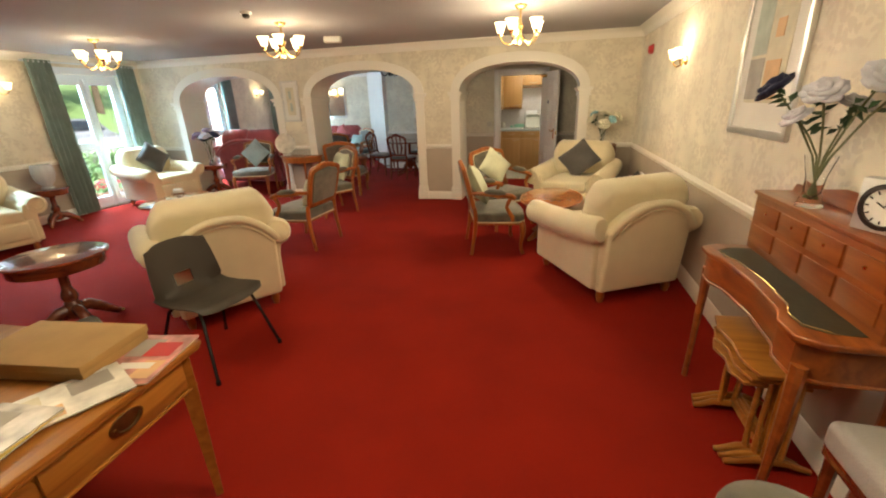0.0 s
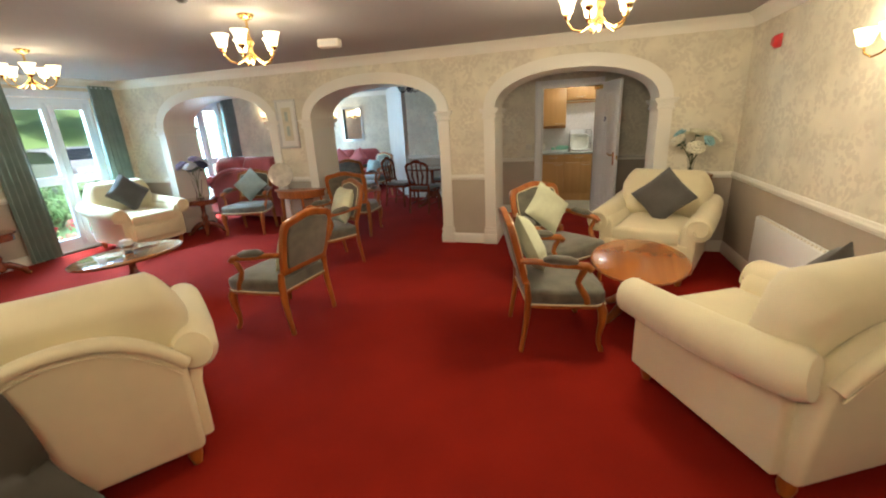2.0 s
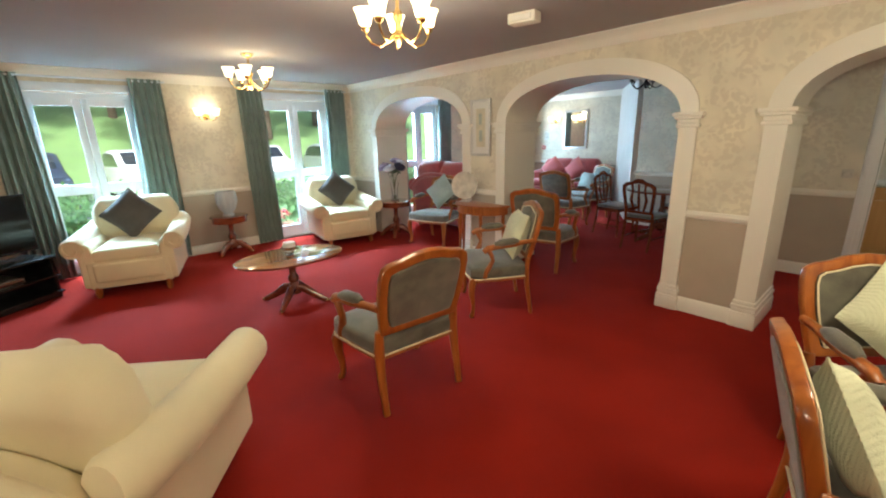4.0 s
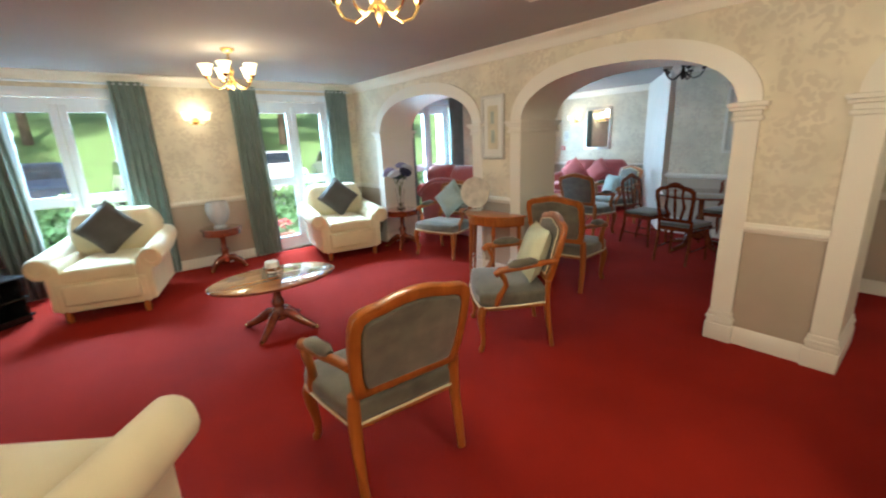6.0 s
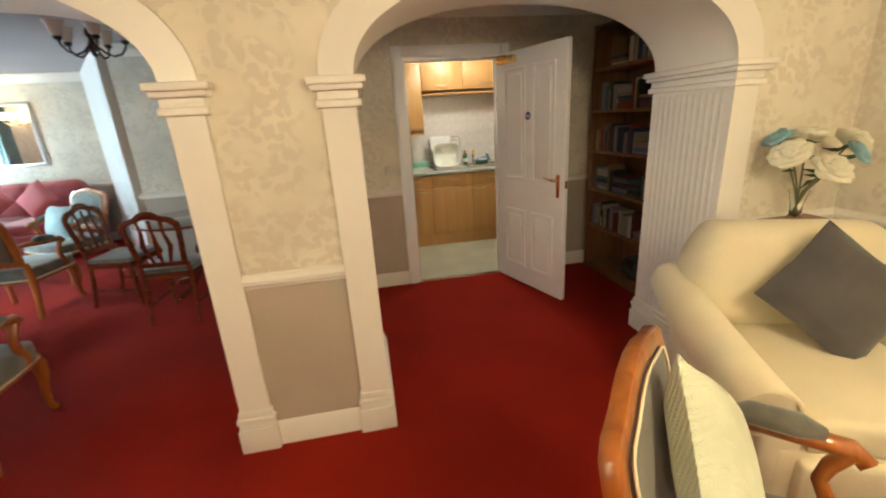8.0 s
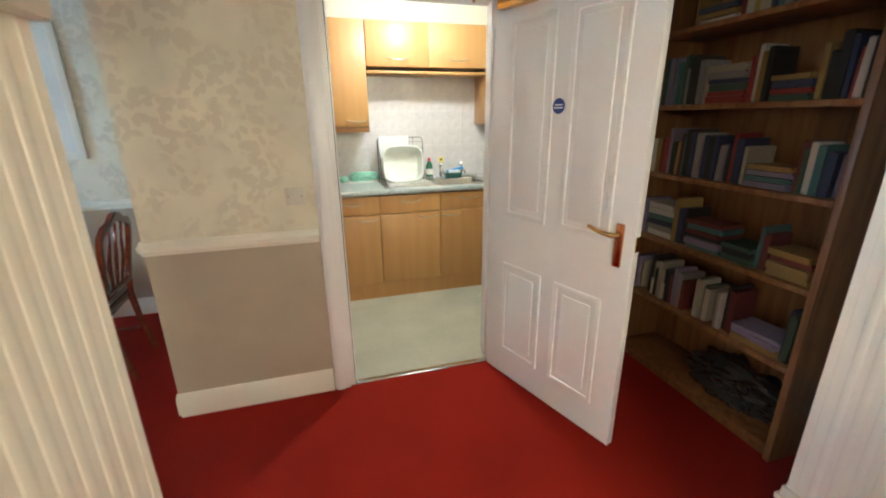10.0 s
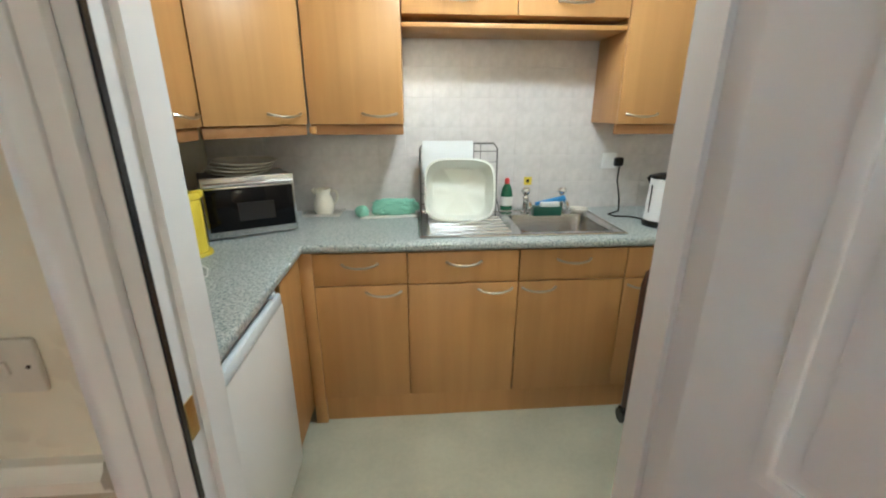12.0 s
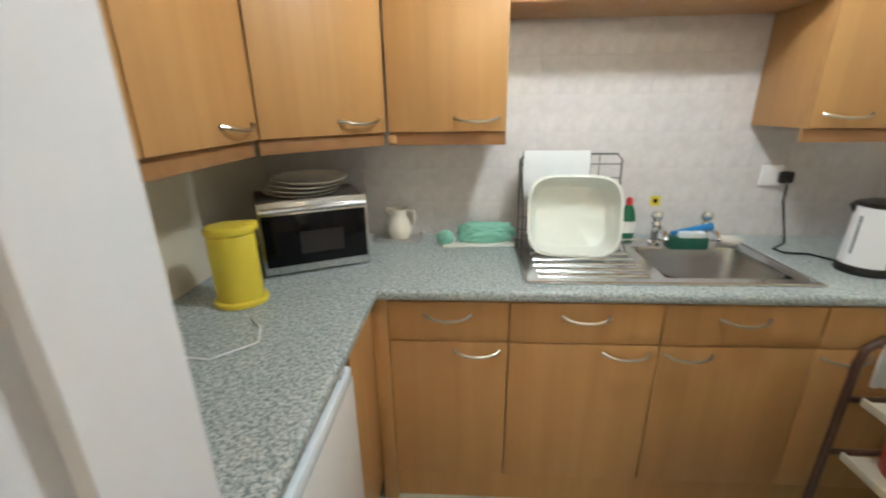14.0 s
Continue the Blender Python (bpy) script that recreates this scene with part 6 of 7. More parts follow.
def worktop_mat():
    m = mat("grey_green_speckle_worktop", (0.36, 0.40, 0.37), 0.28, vary=0.1)
    n, l = m.node_tree.nodes, m.node_tree.links
    co, v1, v2 = n.new("ShaderNodeTexCoord"), n.new("ShaderNodeTexNoise"), n.new("ShaderNodeTexNoise")
    for v, s in ((v1, 105.0), (v2, 240.0)):
        v.inputs["Scale"].default_value, v.inputs["Detail"].default_value = s, 3.0
        l.new(co.outputs["Object"], v.inputs["Vector"])
    a = n.new("ShaderNodeMath")
    l.new(v1.outputs["Fac"], a.inputs[0])
    l.new(v2.outputs["Fac"], a.inputs[1])
    h = n.new("ShaderNodeMath")
    h.operation = "MULTIPLY"
    h.inputs[1].default_value = 0.5
    l.new(a.outputs[0], h.inputs[0])
    r = n["Color Ramp"].color_ramp
    r.elements[0].position, r.elements[1].position = 0.40, 0.62
    r.elements[0].color, r.elements[1].color = (0.15, 0.19, 0.195, 1), (0.60, 0.62, 0.61, 1)
    e = r.elements.new(0.50)
    e.color = (0.36, 0.405, 0.40, 1)
    l.new(h.outputs[0], n["Color Ramp"].inputs["Fac"])
    return m


M_TOP = worktop_mat()
M_TILE = mat("marbled_white_tile", (0.66, 0.63, 0.62), 0.22, vary=0.13, scale=16, fine=0.2, fscale=40)
M_GROUT = mat("pale_grout", (0.62, 0.59, 0.575), 0.75, vary=0.04)


M_ANTIQUE = mat("antique_nickel", (0.46, 0.40, 0.31), 0.30, 1.0, vary=0.12)


def bow_handle(parent, x, y, z, w=0.155, nx=0.0, ny=-1.0, mat_=None):
    """A curved bar handle on a front that looks along (nx, ny)."""
    tx, ty = -ny, nx
    pts = []
    for i in range(11):
        u = -1 + 2 * i / 10
        out = 0.028 * (1 - u * u) ** 0.5 + 0.002
        pts.append((x + tx * u * w / 2 + nx * out, y + ty * u * w / 2 + ny * out, z - 0.012 * (1 - u * u)))
    r = [0.0065, 0.0055, 0.005, 0.005, 0.0055, 0.006, 0.0055, 0.005, 0.005, 0.0055, 0.0065]
    return part("handle", tube(pts, r, 8), mat_ or M_ANTIQUE, parent, "curved satin metal handle")


def base_unit(x0, x1, side, label):
    """A floor unit with one drawer over one door; side says where the door handle sits."""
    t = thing("base_cabinet", pose(0, 0, 0), label, "cabinet", "floor cabinets")
    yf = 9.522
    part("body", merge(span(x0, x0 + 0.016, yf + 0.022, YK, 0.14, 0.873), span(x1 - 0.016, x1, yf + 0.022, YK, 0.14, 0.873), span(x0 + 0.016, x1 - 0.016, yf + 0.022, YK, 0.14, 0.158)), M_BEECHD, t)
    part("plinth", span(x0, x1, yf + 0.025, yf + 0.043, 0.002, 0.139), M_BEECH, t)
    d = part("drawer", span(x0 + 0.002, x1 - 0.002, yf, yf + 0.019, 0.722, 0.868, 0.003), M_BEECH, t)
    bow_handle(d, (x0 + x1) / 2, yf, 0.822)
    g = part("door", span(x0 + 0.002, x1 - 0.002, yf, yf + 0.019, 0.145, 0.718, 0.003), M_BEECH, t)
    bow_handle(g, x1 - 0.105 if side > 0 else x0 + 0.095, yf, 0.690)
    return t


base_unit(-0.264, 0.139, 1, "beech laminate floor cabinet in the corner")
base_unit(0.139, 0.633, 1, "beech laminate floor cabinet under the drainer")
base_unit(0.633, 1.125, -1, "beech laminate floor cabinet under the sink bowl")
base_unit(1.125, 1.70, -1, "beech laminate floor cabinet behind the trolley")
ep = thing("end_panel", pose(0, 0, 0), "beech corner post and panel beside the fridge", "panel")
part("post", span(-0.319, -0.264, 9.522, 9.560, 0.002, 0.873, 0.003), M_BEECH, ep)
part("panel", span(-0.338, -0.3195, 9.26, 9.560, 0.10, 0.873, 0.002), M_BEECH, ep)
wt = thing("worktop", pose(0, 0, 0), "speckled grey green laminate worktop round the corner", "worktop")
SX0, SX1, SY0, SY1 = 0.197, 1.133, 9.570, 10.040
TX = -0.292


def worktop_mesh():
    """One L-shaped slab with a rounded front edge and a cut-out for the sink."""
    bm = bmesh.new()
    outer = [(-0.90, 10.138), (-0.90, 8.575), (TX, 8.575), (TX, 9.505), (SX0 + 0.02, 9.505), (SX1 - 0.02, 9.505), (1.737, 9.505), (1.737, 10.138), (SX1 - 0.02, 10.138), (SX0 + 0.02, 10.138)]
    hole = [(SX0 + 0.02, SY0 + 0.02), (SX1 - 0.02, SY0 + 0.02), (SX1 - 0.02, SY1 - 0.02), (SX0 + 0.02, SY1 - 0.02)]
    p = [[bm.verts.new((x, y, z)) for x, y in outer + hole] for z in (0.876, 0.915)]
    for k, flip in ((0, True), (1, False)):
        v = p[k]
        for q in ((0, 1, 2, 3, 4, 10, 13, 9), (4, 5, 11, 10), (5, 6, 7, 8, 12, 11), (8, 9, 13, 12)):
            bm.faces.new([v[i] for i in (q[::-1] if flip else q)])
    for a in range(10):
        b = (a + 1) % 10
        bm.faces.new((p[0][a], p[0][b], p[1][b], p[1][a]))
    for a, b in ((10, 13), (13, 12), (12, 11), (11, 10)):
        bm.faces.new((p[0][a], p[0][b], p[1][b], p[1][a]))
    bmesh.ops.recalc_face_normals(bm, faces=bm.faces[:])
    rim = [e for e in bm.edges if abs(e.verts[0].co.z - e.verts[1].co.z) < 1e-6 and e.calc_face_angle(0) > 1.2 and (all(abs(v.co.y - 9.505) < 1e-4 and v.co.x > TX - 1e-4 for v in e.verts) or all(abs(v.co.x - TX) < 1e-4 for v in e.verts))]
    bmesh.ops.bevel(bm, geom=rim, offset=0.014, segments=4, profile=0.5, affect="EDGES")
    return bm


part("top", worktop_mesh(), M_TOP, wt)

# sink
sk = thing("kitchen_sink", pose(0, 0, 0), "stainless steel sink with ribbed drainer", "sink")
BX, BXX, BYA, BYB = 0.665, 1.075, 9.620, 9.945
rim = [span(SX0, BX, SY0, SY1, 0.9155, 0.920), span(BXX, SX1, SY0, SY1, 0.9155, 0.920), span(BX, BXX, SY0, BYA, 0.9155, 0.920), span(BX, BXX, BYB, SY1, 0.9155, 0.920)]
part("rim", merge(*rim, tube([(SX0, SY0, 0.919), (SX1, SY0, 0.919), (SX1, SY1, 0.919), (SX0, SY1, 0.919), (SX0, SY0, 0.919)], 0.006, 8)), M_STEEL, sk)
bowl = bmesh.new()
rings = []
for z, f in ((0.920, 1.0), (0.910, 0.985), (0.80, 0.94), (0.765, 0.86), (0.760, 0.3)):
    ring = []
    for k in range(32):
        a = 2 * math.pi * k / 32
        c, s = math.cos(a), math.sin(a)
        ring.append(bowl.verts.new(((BX + BXX) / 2 + math.copysign(abs(c) ** 0.26, c) * (BXX - BX) / 2 * f, (BYA + BYB) / 2 + math.copysign(abs(s) ** 0.26, s) * (BYB - BYA) / 2 * f, z)))
    rings.append(ring)
for a, b in zip(rings, rings[1:]):
    for k in range(32):
        bowl.faces.new((a[k], b[k], b[(k + 1) % 32], a[(k + 1) % 32]))
bowl.faces.new(rings[-1])
part("bowl", bowl, M_STEEL, sk)
for k in range(6):
    part("drainer_rib", tube([(SX0 + 0.05, SY0 + 0.06 + k * 0.055, 0.921), (BX - 0.05, SY0 + 0.06 + k * 0.055, 0.921)], 0.006, 8), M_STEEL, sk)
for x in (0.775, 0.972):
    tp = thing("tap", pose(x, 9.992, 0.920), "chrome pillar tap with cross head", "tap", "taps")
    part("body", lathe([(0.0, 0.0), (0.024, 0.0), (0.024, 0.008), (0.014, 0.014), (0.013, 0.075), (0.018, 0.082), (0.012, 0.095), (0.0, 0.095)], 16), M_CHROME, tp)
    part("spout", tube([(0, 0, 0.06), (0, -0.04, 0.075), (0, -0.085, 0.068), (0, -0.105, 0.045)], [0.012, 0.012, 0.011, 0.010], 10), M_CHROME, tp)
    part("head", merge(lathe([(0.0, 0.095), (0.010, 0.095), (0.022, 0.108), (0.024, 0.125), (0.016, 0.137), (0.0, 0.139)], 12), box((0.052, 0.012, 0.012), (0, 0, 0.118), 0.004), box((0.012, 0.052, 0.012), (0, 0, 0.118), 0.004)), M_CHROME, tp)

# tiled splashback
sb = tagged(new("splashback"), "pale marbled ceramic wall tiles", "tiles", "", "structure")
part("grout", span(XKL + 0.002, XKR - 0.002, YK - 0.0078, YK, 0.915, 1.80), M_GROUT, sb)
part("grout", span(XKR - 0.0078, XKR, 9.55, YK - 0.005, 0.915, 1.42), M_GROUT, sb)
tile_me = mesh_of("tile", box((0.1474, 0.006, 0.1474), (0, 0, 0), 0.0010, 1), M_TILE)
for i in range(18):
    for j in range(6):
        x = XKL + 0.075 + i * 0.1485
        if x < XKR - 0.07:
            o = new("tile", tile_me)
            o.parent = sb
            o.location = (x, YK - 0.006, 0.915 + 0.075 + j * 0.1485)
for i in range(4):
    for j in range(3):
        o = new("tile", tile_me)
        o.parent = sb
        o.location, o.rotation_euler = (XKR - 0.006, YK - 0.084 - i * 0.1485, 0.915 + 0.075 + j * 0.1485 + 0.03), (0, 0, radians(90))


# wall cabinets
def wall_unit(x0, x1, z0, z1, label, doors=1, handle=1, yf=9.83):
    t = thing("wall_cabinet", pose(0, 0, 0), label, "cabinet", "wall cabinets")
    part("body", span(x0, x1, yf + 0.020, YK - 0.011, z0, z1, 0.002), M_BEECH, t)
    w = (x1 - x0) / doors
    for k in range(doors):
        d = part("door", span(x0 + k * w + 0.002, x0 + (k + 1) * w - 0.002, yf, yf + 0.019, z0, z1, 0.003), M_BEECH, t)
        hx = x0 + k * w + (w - 0.105 if handle > 0 else 0.115) if doors == 1 else x0 + (k + 0.5) * w
        bow_handle(d, hx, yf, z0 + 0.046 if doors == 1 else z0 + 0.06)
    return t


wall_unit(-0.288, 0.135, 1.385, 2.16, "beech laminate wall cabinet over the worktop")
wall_unit(0.137, 1.146, 1.835, 2.16, "beech laminate bridging cabinet over the sink", 2)
wall_unit(1.148, 1.447, 1.385, 2.16, "beech laminate wall cabinet above the kettle", 1, -1)
dg = thing("wall_cabinet", pose(-0.2885, 9.83, 0, 0, 0, 46), "beech laminate corner wall cabinet", "cabinet", "wall cabinets")
part("body", box((0.446, 0.20, 0.775), (-0.226, 0.122, 1.7725), 0.002), M_BEECH, dg)
dd = part("door", box((0.442, 0.019, 0.775), (-0.226, 0.0095, 1.7725), 0.003), M_BEECH, dg)
bow_handle(dd, -0.115, 0.0, 1.43)
lf = thing("wall_cabinet", pose(0, 0, 0), "beech laminate wall cabinet over the long worktop", "cabinet", "wall cabinets")
part("body", span(XKL, -0.621, 8.59, 9.505, 1.385, 2.16, 0.002), M_BEECH, lf)
for y0, y1 in ((9.057, 9.503), (8.60, 9.053)):
    d = part("door", span(-0.620, -0.601, y0, y1, 1.385, 2.16, 0.003), M_BEECH, lf)
    bow_handle(d, -0.601, y1 - 0.11, 1.43, 0.155, 1.0, 0.0)
pm = thing("pelmet", pose(0, 0, 0), "beech light pelmet below the wall cabinets", "pelmet")
part("rail", span(-0.285, 0.135, 9.845, 9.865, 1.338, 1.384, 0.003), M_BEECHD, pm)
part("rail", span(1.148, 1.447, 9.845, 9.865, 1.338, 1.384, 0.003), M_BEECHD, pm)
part("rail", moved(box((0.446, 0.02, 0.046), (-0.226, 0.025, 1.361), 0.003), pose(-0.2885, 9.83, 0, 0, 0, 46)), M_BEECHD, pm)
part("rail", span(-0.640, -0.620, 8.59, 9.505, 1.338, 1.384, 0.003), M_BEECHD, pm)
part("shelf", span(0.137, 1.146, 9.835, YK - 0.011, 1.785, 1.805, 0.003), M_BEECH, pm)
part("joint_block", box((0.03, 0.02, 0.03), (-0.275, 9.838, 1.36), 0.003), M_BEECH, pm)
lt = thing("ceiling_light", pose(0.48, 9.19, CEIL), "round white opal light on the kitchen ceiling", "ceiling light")
part("tray", lathe([(0.0, 0.0), (0.165, 0.0), (0.168, -0.012), (0.160, -0.022), (0.0, -0.022)], 32), M_WHITE, lt)
part("diffuser", lathe([(0.155, -0.020), (0.152, -0.038), (0.130, -0.056), (0.080, -0.066), (0.0, -0.070)], 32), glow("lit_diffuser", (1.0, 0.95, 0.84), 2.0), lt)

# fridge under the long worktop
fr = thing("fridge", pose(0, 0, 0), "white under counter fridge", "fridge")
part("cabinet", span(-0.86, -0.348, 8.66, 9.25, 0.02, 0.850, 0.008), M_WHITE, fr)
fd = part("door", span(-0.345, -0.303, 8.665, 9.235, 0.08, 0.795, 0.012), M_WHITE, fr)
part("handle_recess", span(-0.323, -0.295, 8.73, 9.20, 0.800, 0.846, 0.010), M_UPVC, fr)
part("hinge_cap", box((0.02, 0.03, 0.02), (-0.313, 9.15, 0.856), 0.003), M_UPVC, fr)
part("plinth", span(-0.353, -0.333, 8.72, 9.21, 0.02, 0.078), M_BLACK, fr)
for y in (8.77, 9.16):
    part("foot", lathe([(0.0, 0.0), (0.02, 0.0), (0.02, 0.022), (0.0, 0.022)], 12, (-0.36, y, 0)), M_BLACK, fr)

# microwave with plates
mw = pose(-0.592, 9.795, 0.915, 0, 0, 27.2)
mv = thing("microwave", mw @ Matrix.Diagonal((0.81, 1.0, 0.98, 1.0)), "silver microwave oven with dark glass door", "microwave")
part("case", box((0.455, 0.27, 0.250), (0, 0.01, 0.137), 0.006), M_GREYPLAS, mv)
fp = part("front", box((0.455, 0.022, 0.262), (0, -0.137, 0.139), 0.006), M_STEEL, mv)
part("door_glass", box((0.430, 0.006, 0.185), (0.0, -0.150, 0.130), 0.003), mat("dark_oven_glass", (0.004, 0.004, 0.005), 0.10, vary=0.05, Specular_IOR_Level=0.2), fp, "black glass door")
part("window", box((0.18, 0.002, 0.080), (0.02, -0.1538, 0.118)), mat("oven_window_mesh", (0.014, 0.012, 0.012), 0.35, vary=0.2), fp)
part("grip", tube([(-0.215, -0.156, 0.240), (0.215, -0.156, 0.240)], 0.010, 10), M_STEEL, fp)
for x in (-0.18, 0.18):
    part("foot", box((0.03, 0.03, 0.014), (x, -0.08, 0.007)), M_BLACK, mv)
M_CHINA = mat("white_china", (0.72, 0.68, 0.58), 0.2, vary=0.05, coat=0.4)
for k in range(4):
    single("plate", lathe([(0.0, 0.0), (0.075, 0.0), (0.09, 0.004), (0.135, 0.018), (0.137, 0.021), (0.09, 0.009), (0.0, 0.006)], 32), M_CHINA, mw @ pose(-0.02 + 0.012 * k, 0.02, 0.253 + k * 0.014, 2, 1, 0), "white china dinner plate stacked on the microwave", "plate", "plates")
# yellow caddy
yc = thing("plastic_canister", pose(-0.685, 9.415, 0.915, 0, 0, 20) @ Matrix.Diagonal((0.80, 0.80, 0.92, 1.0)), "yellow plastic canister with a pouring lid", "canister")
M_YEL = mat("yellow_plastic", (0.72, 0.58, 0.045), 0.38, vary=0.08)
hexo = [(0.085 * math.cos(math.pi / 4 * k + 0.39), 0.070 * math.sin(math.pi / 4 * k + 0.39)) for k in range(8)]
part("body", slab(hexo, 0.012, 0.235, 0.006), M_YEL, yc)
part("base", slab(oval(0.098, 0.085, 28), 0.0, 0.018, 0.005), M_YEL, yc)
part("lid", slab([(x * 1.06, y * 1.06) for x, y in hexo], 0.235, 0.262, 0.008), M_YEL, yc)
part("spout", box((0.05, 0.05, 0.03), (0.07, 0, 0.255), 0.010), M_YEL, yc)
single("cable", tube([(-0.60, 9.30, 0.9195), (-0.55, 9.25, 0.9195), (-0.52, 9.18, 0.9195), (-0.60, 9.10, 0.9195), (-0.75, 9.12, 0.9195)], 0.0028, 6), M_WHITE, pose(0, 0, 0), "white cable lying on the worktop", "cable")
# jug on a tray
ty = thing("small_tray", pose(-0.31, 10.05, 0.915, 0, 0, 0), "small pale metal tray under the jug", "tray")
part("base", box((0.19, 0.11, 0.006), (0, 0, 0.003), 0.002), M_SILVER, ty)
part("lip", tube([(-0.095, -0.055, 0.01), (0.095, -0.055, 0.01), (0.115, -0.03, 0.024), (0.115, 0.03, 0.024), (0.095, 0.055, 0.01), (-0.095, 0.055, 0.01), (-0.105, 0, 0.018), (-0.095, -0.055, 0.01)], 0.004, 6), M_SILVER, ty)
jg = thing("milk_jug", pose(-0.30, 10.05, 0.9225) @ Matrix.Diagonal((1.2, 1.2, 1.12, 1.0)), "small white china milk jug", "jug")
part("body", lathe([(0.0, 0.0), (0.036, 0.0), (0.044, 0.02), (0.046, 0.045), (0.036, 0.075), (0.028, 0.092), (0.036, 0.118), (0.033, 0.118), (0.024, 0.092), (0.0, 0.085)], 24), M_CHINA, jg)
part("handle", tube([(0.030, 0, 0.105), (0.056, 0, 0.108), (0.062, 0, 0.080), (0.050, 0, 0.050), (0.040, 0, 0.042)], 0.005, 8), M_CHINA, jg)
part("spout", tube([(-0.028, 0, 0.098), (-0.046, 0, 0.116)], [0.016, 0.010], 8), M_CHINA, jg)
# green cloth on a dish
gd = thing("folded_cloth", pose(0.045, 10.00, 0.915, 0, 0, 5) @ Matrix.Diagonal((1.12, 1.0, 1.0, 1.0)), "mint green cloth bundled on a shallow dish", "cloth")
part("dish", box((0.27, 0.12, 0.010), (0, 0, 0.005), 0.004), M_MAT, gd)
M_MINT = mat("mint_cloth", (0.27, 0.55, 0.42), 0.8, vary=0.15, bump=0.5, fscale=140)
clm = bmesh.new()
bmesh.ops.create_icosphere(clm, subdivisions=5, radius=1.0)
for v in clm.verts:
    d = v.co.copy()
    fold = abs(noise.noise(Vector((d.x * 1.6, d.y * 2.2 + d.z * 3.0, 2.0)))) * 0.30 + 0.22 * abs(noise.noise(d * 4.5)) + 0.07 * noise.noise(d * 11)
    k = 0.86 + fold
    q = [math.copysign(abs(c) ** 0.7, c) for c in d]
    v.co = Vector((q[0] * 0.110 * k + 0.028, q[1] * 0.050 * k, max(0.011, 0.046 + q[2] * 0.044 * k)))
part("cloth", clm, M_MINT, gd, "", 60)
clm = bmesh.new()
bmesh.ops.create_icosphere(clm, subdivisions=3, radius=1.0)
for v in clm.verts:
    k = 1 + 0.2 * noise.noise(v.co * 3)
    v.co = Vector((v.co.x * 0.032 * k - 0.125, v.co.y * 0.032 * k - 0.02, max(0.002, 0.032 + v.co.z * 0.032 * k)))
part("scourer", clm, M_MINT, gd, "", 60)
# washing up bowl leaning on the dish rack
rk = thing("dish_rack", pose(0.0, 0.0, 0.920), "upright chrome wire dish rack on the drainer", "dish rack")
M_WIRE = mat("grey_coated_wire", (0.16, 0.155, 0.15), 0.4, 0.6)
RX0, RX1, RY = 0.212, 0.615, 10.015
part("outer_wire", tube([(RX0, RY - 0.02, 0.003), (RX0, RY, 0.34), (RX0 + 0.02, RY, 0.365), (RX1 - 0.02, RY, 0.365), (RX1, RY, 0.34), (RX1, RY - 0.02, 0.003)], 0.004, 6), M_WIRE, rk)
for k in range(6):
    part("wire", tube([(RX0, RY - 0.001, 0.05 + k * 0.055), (RX1, RY - 0.001, 0.05 + k * 0.055)], 0.0022, 5), M_WIRE, rk)
for k in range(9):
    x = RX0 + 0.035 + k * 0.035
    part("wire", tube([(x, RY - 0.002, 0.02), (x, RY + 0.002, 0.362)], 0.0022, 5), M_WIRE, rk)
part("side_wire", tube([(RX0, RY, 0.34), (RX0, RY - 0.14, 0.20), (RX0, RY - 0.16, 0.003)], 0.004, 6), M_WIRE, rk)
part("side_wire", tube([(RX1, RY, 0.10), (RX1, RY - 0.16, 0.003)], 0.004, 6), M_WIRE, rk)
M_TOWEL = mat("white_terry_cloth", (0.72, 0.74, 0.75), 0.9, vary=0.06, bump=0.6, fscale=300)


def draped(w, front, back, thick=0.008, seed=1.0, ripple=0.012):
    """A cloth over a bar along x at z = 0, hanging to both sides."""
    bm = bmesh.new()
    prof = [(-0.019, -front), (-0.0185, -front * 0.66), (-0.018, -front * 0.33), (-0.0175, -0.02), (-0.008, 0.004), (0.008, 0.004), (0.0175, -0.02), (0.018, -back * 0.5), (0.019, -back)]
    n = 14
    layers = []
    for off in (0.0, thick):
        g = []
        for j, (y, z) in enumerate(prof):
            row = []
            for i in range(n + 1):
                u = -1 + 2 * i / n
                side = 1 if y > 0 else -1
                wob = side * ripple * abs(noise.noise(Vector((u * 2.6, z * 5, seed)))) * min(1.0, abs(z) * 9)
                hem = 0.9 * ripple * noise.noise(Vector((u * 1.8, seed, 4.0))) * min(1.0, abs(z) * 9)
                top = abs(z) < 0.012
                row.append(bm.verts.new((u * w / 2 * (1 + 0.03 * noise.noise(Vector((z * 8, seed, u)))), y + (0 if top else side * off) + wob, z + hem + (off if top else 0))))
            g.append(row)
        for j in range(len(prof) - 1):
            for i in range(n):
                q = (g[j][i], g[j][i + 1], g[j + 1][i + 1], g[j + 1][i])
                bm.faces.new(q if off else q[::-1])
        layers.append(g)
    a, b = layers
    for j in range(len(prof) - 1):
        for i in (0, n):
            bm.faces.new((a[j][i], a[j + 1][i], b[j + 1][i], b[j][i]))
    for i in range(n):
        for j in (0, len(prof) - 1):
            bm.faces.new((a[j][i], a[j][i + 1], b[j][i + 1], b[j][i]))
    bmesh.ops.recalc_face_normals(bm, faces=bm.faces[:])
    return bm


